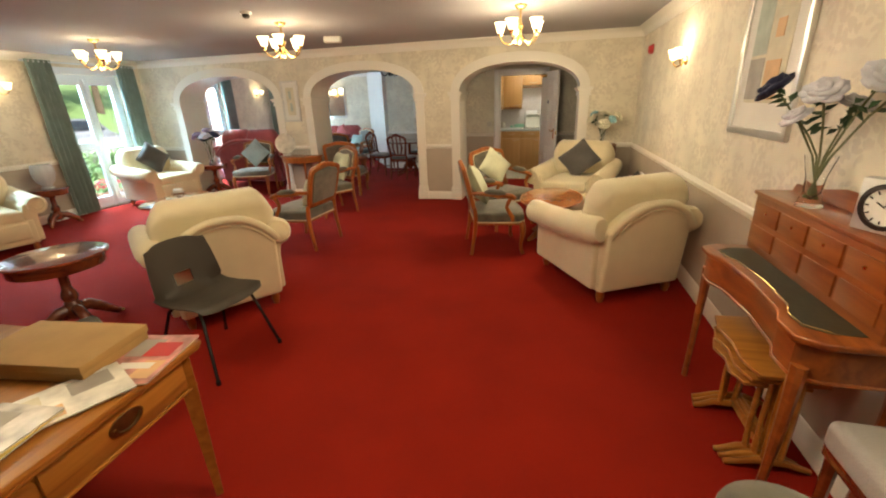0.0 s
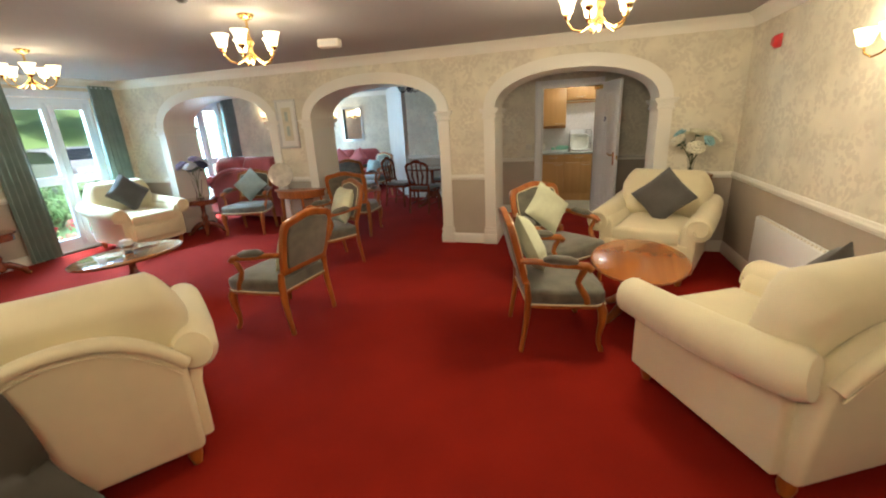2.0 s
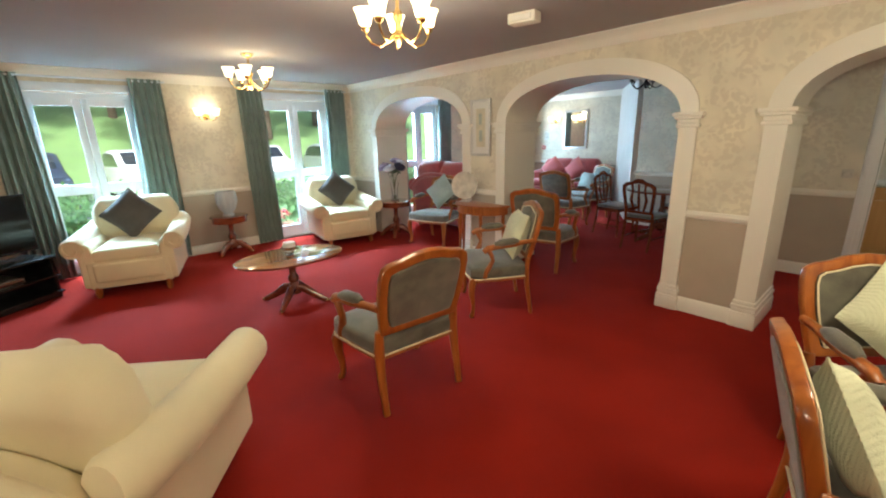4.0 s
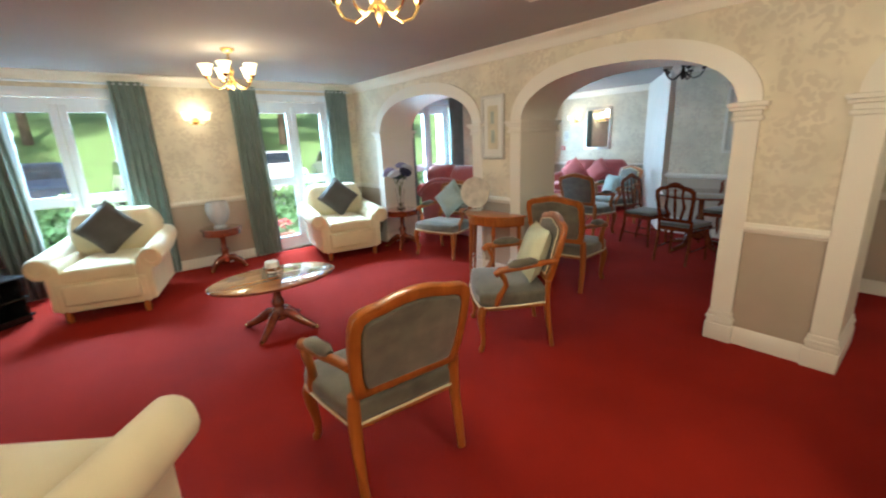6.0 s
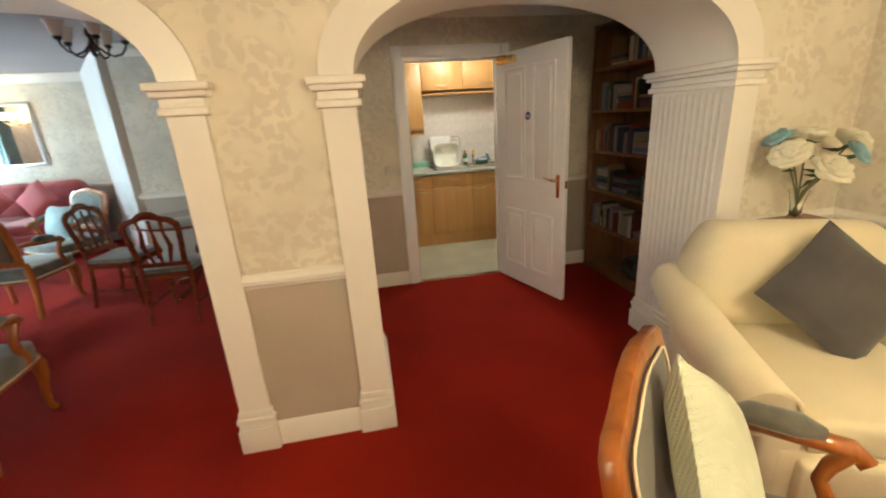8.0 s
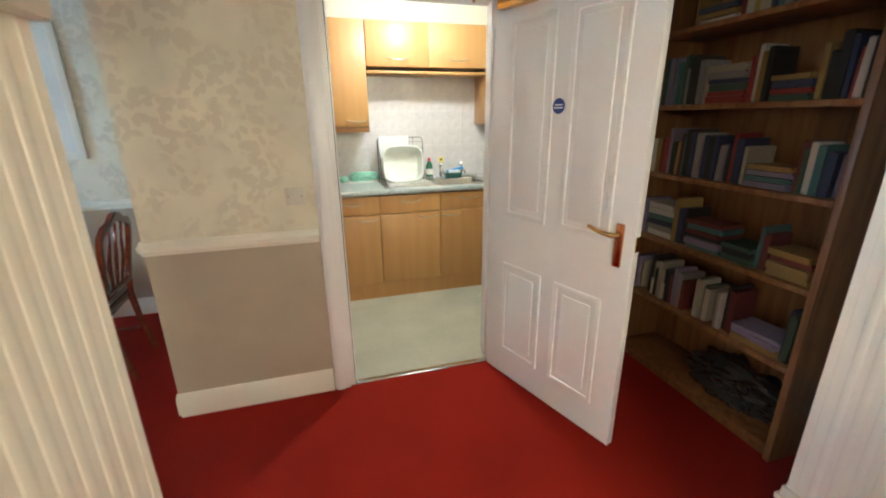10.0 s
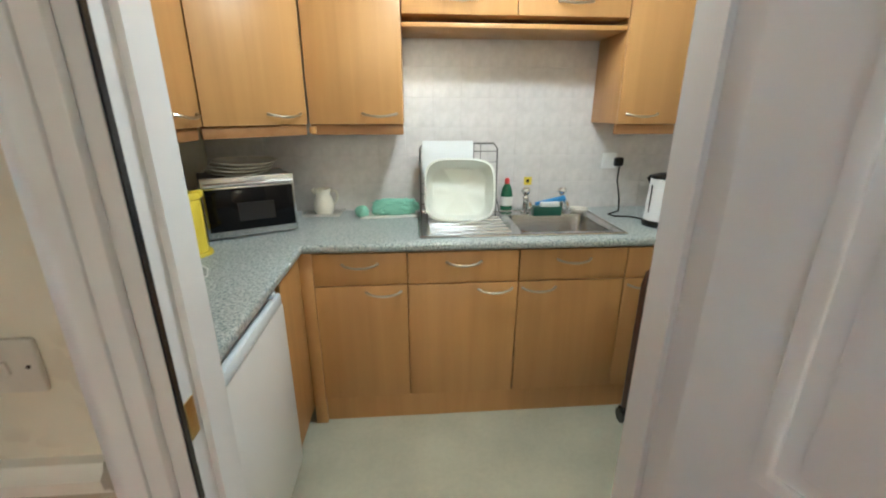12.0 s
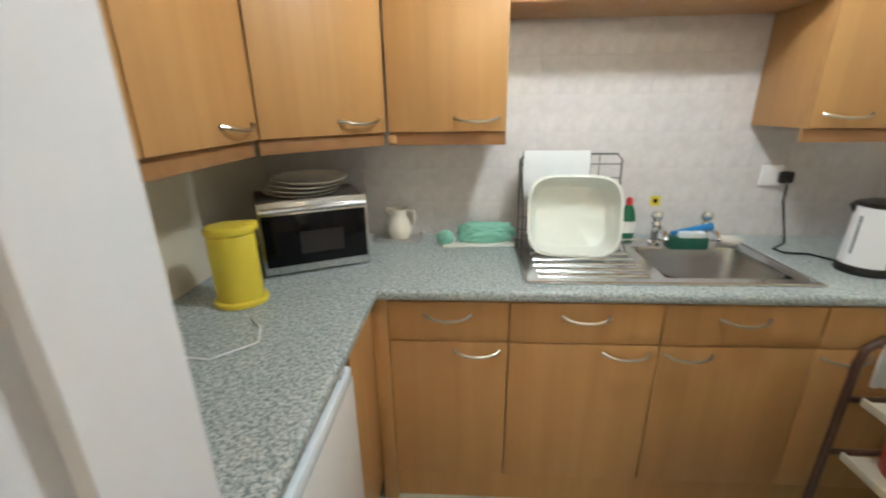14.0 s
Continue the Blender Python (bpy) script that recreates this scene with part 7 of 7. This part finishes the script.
single("dish_cloth", draped(0.26, 0.17, 0.10, 0.006, 2.0), M_TOWEL, pose(0.355, RY, 0.920 + 0.368), "white cloth draped over the dish rack", "cloth", "", 60)
wb = thing("washing_up_bowl", pose(0.397, 9.79, 0.9275, -15, 0, -4), "white plastic washing up bowl standing on edge", "bowl")
bw = bmesh.new()
rr = []
for y, f in ((0.0, 1.05), (-0.004, 1.05), (-0.006, 0.99), (0.03, 0.955), (0.090, 0.86), (0.102, 0.80), (0.102, 0.2)):
    ring = []
    for k in range(40):
        a = 2 * math.pi * k / 40
        c, s = math.cos(a), math.sin(a)
        ring.append(bw.verts.new((math.copysign(abs(c) ** 0.5, c) * 0.165 * f, y - 0.0, 0.155 + math.copysign(abs(s) ** 0.5, s) * 0.146 * f)))
    rr.append(ring)
for a, b in zip(rr, rr[1:]):
    for k in range(40):
        bw.faces.new((a[k], b[k], b[(k + 1) % 40], a[(k + 1) % 40]))
bw.faces.new(rr[-1])
outer = [[bw.verts.new((v.co.x * 1.025, v.co.y + 0.006, 0.155 + (v.co.z - 0.155) * 1.025)) for v in ring] for ring in rr[3:6]]
for a, b in zip([rr[0]] + outer, outer):
    for k in range(40):
        bw.faces.new((a[k], a[(k + 1) % 40], b[(k + 1) % 40], b[k]))
bw.faces.new(outer[-1])
bmesh.ops.recalc_face_normals(bw, faces=bw.faces[:])
part("bowl", bw, mat("white_bowl_plastic", (0.70, 0.72, 0.66), 0.35, vary=0.03), wb, "", 50)
# bottle, brush, soap
bt = thing("washing_up_bottle", pose(0.69, 10.075, 0.9155), "green washing up liquid bottle with red cap", "bottle")
part("body", lathe([(0.0, 0.0), (0.030, 0.0), (0.034, 0.01), (0.034, 0.085), (0.026, 0.125), (0.014, 0.150), (0.0, 0.152)], 20, (0, 0, 0), 1.0, 0.7), mat("green_bottle_plastic", (0.02, 0.12, 0.055), 0.15, vary=0.08, coat=0.5), bt)
part("label", lathe([(0.0345, 0.03), (0.0348, 0.032), (0.0348, 0.078), (0.0345, 0.08)], 20, (0, 0, 0), 1.0, 0.71), M_MAT, bt, "pale label")
part("cap", lathe([(0.0, 0.150), (0.013, 0.150), (0.014, 0.172), (0.007, 0.182), (0.0, 0.183)], 16), M_RED, bt)
br = thing("sink_tidy", pose(0.872, 9.93, 0.922), "dark green sink tidy holding a blue brush", "sink tidy")
part("tray", merge(box((0.15, 0.06, 0.05), (0, 0, 0.025), 0.006)), mat("dark_green_plastic", (0.01, 0.075, 0.05), 0.3), br)
part("brush", merge(tube([(-0.06, 0.0, 0.06), (0.03, 0.01, 0.075), (0.10, 0.02, 0.085)], [0.010, 0.013, 0.016], 8)), mat("blue_plastic", (0.03, 0.22, 0.55), 0.3), br)
part("sponge", box((0.10, 0.05, 0.024), (0.01, -0.005, 0.060), 0.006), M_TOWEL, br)
single("soap_dish", lathe([(0.0, 0.0), (0.03, 0.0), (0.045, 0.012), (0.05, 0.022), (0.044, 0.020), (0.0, 0.012)], 24), M_CHINA, pose(1.075, 9.99, 0.920), "white china soap dish beside the tap", "soap dish")
vs = thing("wall_sticker", pose(0.82, YK - 0.0095, 1.07), "small yellow notice sticker on the tiles", "sticker")
part("sticker", box((0.045, 0.001, 0.045), (0, 0, 0)), M_YEL, vs)
part("mark", box((0.018, 0.0005, 0.018), (0, -0.001, 0)), M_BLACK, vs)
# socket, plug, cable
ks = thing("wall_socket", pose(1.275, YK - 0.010, 1.18), "white power socket with black plug", "socket")
part("plate", box((0.086, 0.012, 0.086), (0, -0.006, 0), 0.004), M_WHITE, ks)
part("plug", box((0.048, 0.036, 0.05), (0.045, -0.03, -0.004), 0.010), M_BLACK, ks)
part("switch", box((0.014, 0.006, 0.024), (-0.022, -0.014, 0.02), 0.002), M_WHITE, ks)
part("cable", tube([(0.045, -0.045, -0.03), (0.035, -0.06, -0.10), (0.05, -0.08, -0.20), (0.03, -0.13, -0.259), (-0.06, -0.20, -0.2595), (-0.05, -0.25, -0.2595), (0.03, -0.26, -0.2595), (0.075, -0.34, -0.2595)], 0.0045, 6), M_BLACK, ks)
# kettle
kt = thing("kettle", pose(1.365, 9.715, 0.915, 0, 0, -38) @ Matrix.Diagonal((0.95, 0.95, 1.06, 1.0)), "white and black plastic jug kettle", "kettle")
part("base", lathe([(0.0, 0.0), (0.080, 0.0), (0.082, 0.012), (0.076, 0.026), (0.0, 0.026)], 28), M_BLACK, kt)
part("body", lathe([(0.0, 0.026), (0.068, 0.026), (0.066, 0.10), (0.063, 0.215), (0.0, 0.215)], 28), M_BLACK, kt)
shell = bmesh.new()
cols = []
for k in range(25):
    a = radians(48 + 264 * k / 24)
    cols.append([shell.verts.new((r * math.cos(a), r * math.sin(a), z)) for r, z in ((0.0745, 0.028), (0.0725, 0.10), (0.0695, 0.160), (0.0675, 0.214), (0.0640, 0.214), (0.0660, 0.10), (0.0690, 0.028))])
for k in range(24):
    for q in range(7):
        shell.faces.new((cols[k][q], cols[k + 1][q], cols[k + 1][(q + 1) % 7], cols[k][(q + 1) % 7]))
for c in (cols[0], cols[-1]):
    shell.faces.new(c)
bmesh.ops.recalc_face_normals(shell, faces=shell.faces[:])
part("front_shell", shell, M_WHITE, kt, "glossy white wraparound shell", 40)
part("lid", lathe([(0.0, 0.215), (0.069, 0.215), (0.066, 0.228), (0.03, 0.238), (0.0, 0.240)], 28), M_BLACK, kt)
part("handle", tube([(0.050, 0, 0.226), (0.088, 0, 0.222), (0.116, 0, 0.185), (0.120, 0, 0.135), (0.108, 0, 0.085), (0.070, 0, 0.055)], [0.018, 0.022, 0.022, 0.021, 0.020, 0.016], 12, 0.8), M_BLACK, kt)
part("gauge", moved(box((0.006, 0.004, 0.125), (0, -0.0725, 0.125), 0.001), pose(0, 0, 0, 0, 0, -42)), M_BLACK, kt)
part("spout", tube([(-0.056, 0, 0.200), (-0.078, 0, 0.220)], [0.020, 0.012], 10), M_BLACK, kt)
# cream appliance beside it
M_APPL = mat("cream_appliance_plastic", (0.55, 0.51, 0.42), 0.4, vary=0.05)
cm = thing("coffee_machine", pose(1.605, 9.77, 0.915, 0, 0, -8), "cream drip coffee machine with papers on top", "coffee machine")
part("tank", box((0.12, 0.17, 0.27), (-0.055, 0.01, 0.150), 0.012), M_APPL, cm)
part("head", box((0.25, 0.17, 0.06), (0.01, 0.01, 0.258), 0.012), M_APPL, cm)
part("base", box((0.25, 0.18, 0.035), (0.01, 0.0, 0.0175), 0.010), M_APPL, cm)
part("lid", box((0.24, 0.16, 0.014), (0.01, 0.01, 0.294), 0.005), M_BLACK, cm)
part("jug_recess", lathe([(0.0, 0.036), (0.045, 0.036), (0.052, 0.07), (0.046, 0.12), (0.030, 0.15), (0.0, 0.15)], 20, (0.06, 0.0, 0)), M_BLACK, cm, "dark coffee jug")
part("switch", box((0.016, 0.006, 0.03), (-0.06, -0.078, 0.055), 0.002), M_BLACK, cm)
pp = thing("papers", pose(1.61, 9.77, 1.217, 0, 0, -16), "loose papers and a plug on the coffee machine", "papers")
part("sheet", box((0.20, 0.14, 0.006), (0, 0, 0.003), 0.001), M_MAT, pp)
part("sheet", box((0.18, 0.13, 0.004), (-0.02, 0.01, 0.0085), 0.001, 2, (0, 0, 14)), M_P3, pp)
part("plug", merge(box((0.045, 0.045, 0.022), (0.05, 0.0, 0.022), 0.006), box((0.006, 0.003, 0.02), (0.04, 0.0, 0.04)), box((0.006, 0.003, 0.02), (0.06, 0.0, 0.04)), box((0.004, 0.008, 0.022), (0.05, 0.012, 0.041))), M_WHITE, pp)


# trolley
def trolley(m):
    """Two tube end loops and two trays; long side along y."""
    t = thing("trolley", m, "brown tube kitchen trolley with cream trays", "trolley")
    M_BROWN = mat("brown_enamel", (0.065, 0.028, 0.018), 0.3, vary=0.1, coat=0.3)
    for y in (0.0, -0.41):
        part("end_frame", tube([(0, y, 0.075), (0, y, 0.725), (0.012, y, 0.780), (0.05, y, 0.810), (0.40, y, 0.810), (0.438, y, 0.780), (0.45, y, 0.725), (0.45, y, 0.075)], 0.0125, 10), M_BROWN, t)
        for z in (0.60, 0.395):
            part("cross_bar", tube([(0, y, z), (0.45, y, z)], 0.010, 8), M_BROWN, t)
        for x in (0.0, 0.45):
            c = part("castor", merge(tube([(x - 0.016, y, 0.036), (x + 0.016, y, 0.036)], 0.036, 18)), M_BLACK, t)
            part("castor_fork", box((0.044, 0.030, 0.03), (x, y, 0.072), 0.008), M_BLACK, c)
            part("castor_stem", tube([(x, y, 0.07), (x, y, 0.12)], 0.010, 8), M_STEEL, c)
    M_TRAY = mat("cream_tray_laminate", (0.50, 0.46, 0.36), 0.35, vary=0.06)
    for z in (0.60, 0.395):
        tray = part("tray", box((0.426, 0.372, 0.012), (0.225, -0.224, z + 0.016), 0.004), M_TRAY, t)
        for x in (0.013, 0.437):
            part("tray_lip", box((0.011, 0.372, 0.028), (x, -0.224, z + 0.024), 0.004), M_TRAY, tray)
    return t


TR = pose(1.166, 9.43, 0.0, 0, 0, 0)
trolley(TR)
single("hand_towel", draped(0.12, 0.16, 0.20, 0.008, 4.0), M_TOWEL, TR @ pose(0.15, 0, 0.829), "folded white towel over the trolley end", "towel", "towels", 60)
M_CREAMTOWEL = mat("cream_tea_towel", (0.66, 0.60, 0.47), 0.9, vary=0.05, bump=0.5, fscale=260)
single("tea_towel", draped(0.37, 0.40, 0.22, 0.008, 6.0, 0.030), M_CREAMTOWEL, TR @ pose(0.225, -0.41, 0.831), "cream tea towel hanging over the trolley end", "towel", "towels", 60)
tn = thing("biscuit_tub", TR @ pose(0.140, -0.13, 0.4180, 0, 0, -25), "red plastic tub with a dark picture label", "tub")
part("body", lathe([(0.0, 0.0), (0.070, 0.0), (0.076, 0.008), (0.084, 0.120), (0.0, 0.120)], 28), M_RED, tn)
part("label", moved(box((0.085, 0.002, 0.070), (0, -0.0825, 0.065)), pose(0, 0, 0, 0, 0, 20)), M_MAT, tn)
part("picture", moved(lathe([(0.0, 0.0), (0.030, 0.0), (0.030, 0.002), (0.0, 0.002)], 20), pose(0.062, -0.0700, 0.065, 90, 0, 48)), M_BLACK, tn)
part("lid", lathe([(0.0, 0.120), (0.087, 0.120), (0.088, 0.132), (0.080, 0.136), (0.0, 0.136)], 28), M_RED, tn)
single("pet_bowl", lathe([(0.0, 0.0), (0.10, 0.0), (0.105, 0.01), (0.085, 0.055), (0.078, 0.055), (0.07, 0.012), (0.0, 0.010)], 28), M_STEEL, pose(1.46, 9.05, 0.003), "steel bowl on the floor under the trolley", "bowl")
# white airer on the side wall
ar = thing("wall_airer", pose(XKR, 9.42, 0.80), "white folding airer fixed to the kitchen wall", "airer")
for k in range(3):
    part("rail", tube([(-0.03 - k * 0.045, 0.13, -0.012 * k), (-0.03 - k * 0.045, -0.32, -0.012 * k)], 0.008, 8), M_WHITE, ar)
for y in (0.13,):
    part("bracket", box((0.15, 0.022, 0.035), (-0.075, y, -0.012), 0.004), M_WHITE, ar)


# ---------- outside ----------
M_GRASS = mat("lawn_grass", (0.15, 0.25, 0.09), 0.9, vary=0.35, scale=0.8, fine=0.4, fscale=40, bump=0.5, bscale=60)
M_ASPH = mat("asphalt", (0.09, 0.09, 0.092), 0.85, vary=0.15, scale=1.2, bump=0.3, bscale=120)
M_SLAB = mat("pale_paving", (0.42, 0.40, 0.37), 0.85, vary=0.15, scale=2.0, bump=0.2)
M_HEDGE = mat("hedge_leaf", (0.15, 0.27, 0.09), 0.6, vary=0.45, scale=5.0)
M_TREE = mat("tree_leaf", (0.17, 0.30, 0.10), 0.6, vary=0.5, scale=1.2)
M_BARK = mat("bark", (0.11, 0.08, 0.055), 0.9, vary=0.3, scale=6, bump=0.6, bscale=30)
M_REDBLOOM = mat("red_bloom", (0.50, 0.03, 0.05), 0.7, vary=0.25, scale=9)


def brick_mat():
    m = mat("red_brick", (0.30, 0.11, 0.07), 0.85)
    n, l = m.node_tree.nodes, m.node_tree.links
    co, mp, b = n.new("ShaderNodeTexCoord"), n.new("ShaderNodeMapping"), n.new("ShaderNodeTexBrick")
    mp.inputs["Rotation"].default_value = (radians(90), 0, 0)
    l.new(co.outputs["Object"], mp.inputs["Vector"])
    l.new(mp.outputs["Vector"], b.inputs["Vector"])
    b.inputs["Scale"].default_value = 1.0
    b.inputs["Brick Width"].default_value, b.inputs["Row Height"].default_value, b.inputs["Mortar Size"].default_value = 0.225, 0.075, 0.010
    b.inputs["Color1"].default_value, b.inputs["Color2"].default_value, b.inputs["Mortar"].default_value = (0.33, 0.12, 0.075, 1), (0.24, 0.085, 0.055, 1), (0.38, 0.34, 0.30, 1)
    l.new(b.outputs["Color"], n["Principled BSDF"].inputs["Base Color"])
    return m


M_BRICK = brick_mat()
structure("ground", span(-160, XL - 0.3, -140, 160, -0.35, -0.10), M_GRASS, "mown lawn reaching to the trees", "ground")
structure("pavement", span(-8.0, XL - 0.3, -3, 14, -0.12, -0.04), M_SLAB, "pale paved strip along the building", "pavement")
structure("road", span(-20.0, -12.5, -60, 60, -0.12, -0.085), M_ASPH, "asphalt car park beyond the hedge", "road")
for y in (6.42, 8.72, 11.5, 3.95):
    structure("wall_outside_pier", span(-7.35, XL - 0.22, y, y + 0.45, -0.04, 3.0), M_BRICK, "red brick pier outside the garden doors", "wall")


bank = bmesh.new()
rows_ = [[bank.verts.new((-20.5 - i * 2.2, -70 + j * 4.0, -0.12 + 0.36 * max(0, i * 2.2 - 0.5) + (0.5 * noise.noise(Vector((i * 0.35, j * 0.3, 1.0))) if i > 1 else 0))) for j in range(40)] for i in range(16)]
for i in range(15):
    for j in range(39):
        bank.faces.new((rows_[i][j], rows_[i][j + 1], rows_[i + 1][j + 1], rows_[i + 1][j]))
bmesh.ops.recalc_face_normals(bank, faces=bank.faces[:])
structure("ground_bank", bank, M_GRASS, "grassy bank rising behind the car park", "ground")


def leaves(bm, centre, radii, count, size, rng, hollow=0.55):
    for _ in range(count):
        d = Vector((rng.gauss(0, 1), rng.gauss(0, 1), rng.gauss(0, 1))).normalized()
        k = hollow + (1 - hollow) * rng.random() ** 0.5
        k *= 1 + 0.35 * noise.noise(d * 2.2 + Vector(centre))
        p = Vector(centre) + Vector((d.x * radii[0], d.y * radii[1], d.z * radii[2])) * k
        u = Vector((rng.gauss(0, 1), rng.gauss(0, 1), rng.gauss(0, 1))).normalized() * size * rng.uniform(0.6, 1.3)
        w = u.cross(d).normalized() * size * 0.5
        bm.faces.new([bm.verts.new(p + q) for q in (-u, w, u, -w)])


def bush(x, y, r, h, seed, flowers=None, label="rounded garden shrub beside the lawn"):
    rg = random.Random(seed)
    t = thing("shrub", pose(x, y, -0.10), label, "shrub", "shrubs")
    bm = bmesh.new()
    for k in range(5):
        leaves(bm, (rg.uniform(-0.4, 0.4) * r, rg.uniform(-0.4, 0.4) * r, h * rg.uniform(0.4, 0.62)), (r * 0.7, r * 0.7, h * 0.45), 190, 0.055, rg)
    part("foliage", bm, M_HEDGE, t, "", 180)
    part("stems", merge(*[tube([(0, 0, 0), (rg.uniform(-0.3, 0.3) * r, rg.uniform(-0.3, 0.3) * r, h * 0.5)], [0.025, 0.010], 6) for _ in range(4)]), M_BARK, t)
    if flowers:
        bm = bmesh.new()
        leaves(bm, (0, 0, h * 0.55), (r * 0.85, r * 0.85, h * 0.5), 160, 0.045, rg, 0.9)
        part("flowers", bm, flowers, t, "", 180)


M_LILY = mat("pale_bloom", (0.62, 0.48, 0.30), 0.7, vary=0.3, scale=6)
for k, (x, y, r, h, f) in enumerate(((-8.9, 5.6, 0.5, 0.55, None), (-9.6, 6.8, 0.7, 0.9, None), (-8.8, 3.9, 0.5, 0.6, M_LILY), (-9.4, 2.4, 0.7, 0.95, None), (-10.2, 4.9, 0.8, 0.9, M_LILY), (-9.8, 8.6, 0.8, 1.0, None), (-9.3, 0.9, 0.7, 0.9, None), (-10.0, 10.6, 0.8, 1.0, None))):
    bush(x, y, r, h, 30 + k, f)
for k, y in enumerate((5.25, 5.95)):
    pt = thing("flower_trough", pose(-7.45, y, -0.04), "terracotta trough of red geraniums on the paving", "planter", "flower troughs")
    part("trough", box((0.24, 0.55, 0.18), (0, 0, 0.09), 0.015), mat("terracotta", (0.33, 0.14, 0.08), 0.85), pt)
    for nm, mt, n_, zz in (("foliage", M_HEDGE, 260, 0.24), ("flowers", M_REDBLOOM, 150, 0.31)):
        bm = bmesh.new()
        leaves(bm, (0, 0, zz), (0.15, 0.30, 0.11), n_, 0.035, random.Random(70 + k), 0.4)
        part(nm, bm, mt, pt, "", 180)
hd = thing("hedge", pose(-11.6, 4, -0.10), "clipped low green hedge along the car park", "hedge")
bm = bmesh.new()
rg = random.Random(9)
for k in range(36):
    leaves(bm, (rg.uniform(-0.1, 0.1), -15 + k * 0.9, 0.42), (0.42, 0.62, 0.42), 120, 0.07, rg, 0.6)
part("foliage", bm, M_HEDGE, hd, "", 180)


def tree(x, y, h, seed):
    rg = random.Random(seed)
    t = thing("tree", pose(x, y, -0.14 + 0.36 * max(0, -21 - x)), "broad leafy green tree beyond the car park", "tree", "trees")
    limbs = [tube([(0, 0, 0), (0.05, 0.02, h * 0.2), (0.0, 0.1, h * 0.45), (0.15, 0.0, h * 0.75)], [0.22, 0.17, 0.12, 0.04], 10)]
    tips = []
    for k in range(9):
        a = k * 2.4
        z = h * rg.uniform(0.28, 0.6)
        e = (math.cos(a) * h * rg.uniform(0.18, 0.30), math.sin(a) * h * rg.uniform(0.18, 0.30), z + h * rg.uniform(0.12, 0.3))
        tips.append(e)
        limbs.append(tube([(0, 0.05, z), (e[0] * 0.5, e[1] * 0.5, (z + e[2]) / 2 + 0.1), e], [0.08, 0.05, 0.02], 6))
    part("trunk", merge(*limbs), M_BARK, t)
    bm = bmesh.new()
    for e in tips + [(0.1, 0, h * 0.85), (0, 0.1, h * 0.62)]:
        for q in range(3):
            leaves(bm, (e[0] + rg.uniform(-0.5, 0.5), e[1] + rg.uniform(-0.5, 0.5), e[2] + rg.uniform(-0.4, 0.4)), (h * 0.13, h * 0.13, h * 0.10), 260, 0.10, rg, 0.4)
    part("crown", bm, M_TREE, t, "", 180)


for k, (x, y, h) in enumerate(((-24, -6, 7.5), (-27, 1, 8.0), (-24.5, 5.5, 6.0), (-26, 12, 7.5), (-25, 20, 7.5), (-25, -14, 8), (-31, 9, 8), (-30, 28, 8), (-23.5, -1.5, 6.5), (-24, 9, 6.0), (-29, 5, 8), (-28, 16, 8), (-24.5, 16, 6.5), (-29, -4, 8))):
    tree(x, y, h, 200 + k)


def car(m, paint, label):
    t = thing("car", m, label, "car", "parked cars")
    side = [(-2.05, 0.32), (-2.10, 0.62), (-2.0, 0.88), (-1.45, 0.97), (-0.85, 1.42), (-0.2, 1.50), (0.75, 1.47), (1.30, 1.08), (1.95, 0.92), (2.08, 0.62), (2.05, 0.32)]
    part("body", prism(side, 1.68, 0.09, 3), paint, t)
    glassm = mat("car_glass", (0.02, 0.025, 0.03), 0.08, vary=0.05)
    win = [(-1.15, 1.02), (-0.78, 1.34), (-0.2, 1.41), (0.70, 1.38), (1.10, 1.06)]
    for s in (-1, 1):
        part("side_window", moved(prism(win, 0.02), Matrix.Translation((0, s * 0.835, 0))), glassm, t)
        for x in (-1.30, 1.30):
            wl = part("wheel", tube([(x, s * 0.68, 0.31), (x, s * 0.86, 0.31)], 0.31, 24), M_BLACK, t)
            part("rim", tube([(x, s * 0.862, 0.31), (x, s * 0.872, 0.31)], 0.20, 18), M_STEEL, wl)
    part("windscreen", box((0.03, 1.40, 0.62), (1.06, 0, 1.24), 0.01, 2, (0, -53, 0)), glassm, t)
    part("rear_window", box((0.03, 1.36, 0.56), (-1.17, 0, 1.22), 0.01, 2, (0, 52, 0)), glassm, t)
    for s in (-1, 1):
        part("headlight", box((0.06, 0.30, 0.14), (2.04, s * 0.60, 0.72), 0.03), M_STEEL, t)
        part("tail_light", box((0.06, 0.22, 0.20), (-2.05, s * 0.66, 0.76), 0.03), M_RED, t)
    return t


M_CARW = mat("white_car_paint", (0.72, 0.73, 0.74), 0.2, vary=0.02, coat=0.6)
M_CARS = mat("silver_car_paint", (0.45, 0.47, 0.50), 0.2, 0.4, vary=0.02, coat=0.6)
M_CARB = mat("dark_car_paint", (0.03, 0.04, 0.06), 0.2, vary=0.02, coat=0.6)
for x, y, r, paint, lab in ((-15.2, 1.6, 8, M_CARB, "dark blue parked hatchback in the car park"), (-15.4, 7.4, 3, M_CARW, "white parked hatchback in the car park"), (-15.1, 10.6, -4, M_CARS, "silver parked hatchback in the car park"), (-15.3, 4.4, 5, M_CARW, "white parked hatchback beside the hedge"), (-15.2, -2.0, 2, M_CARS, "silver parked hatchback beside the hedge")):
    car(pose(x, y, -0.085, 0, 0, r), paint, lab)
# unseen block added over the rooms and past the outer edge, keeps the sky off the ceiling
structure("roof", span(XL - 0.5, 2.6, YB - 0.5, 12.4, CEIL + 0.1, CEIL + 0.9), M_BRICK, "unseen block over the rooms that shuts out the sky", "roof")
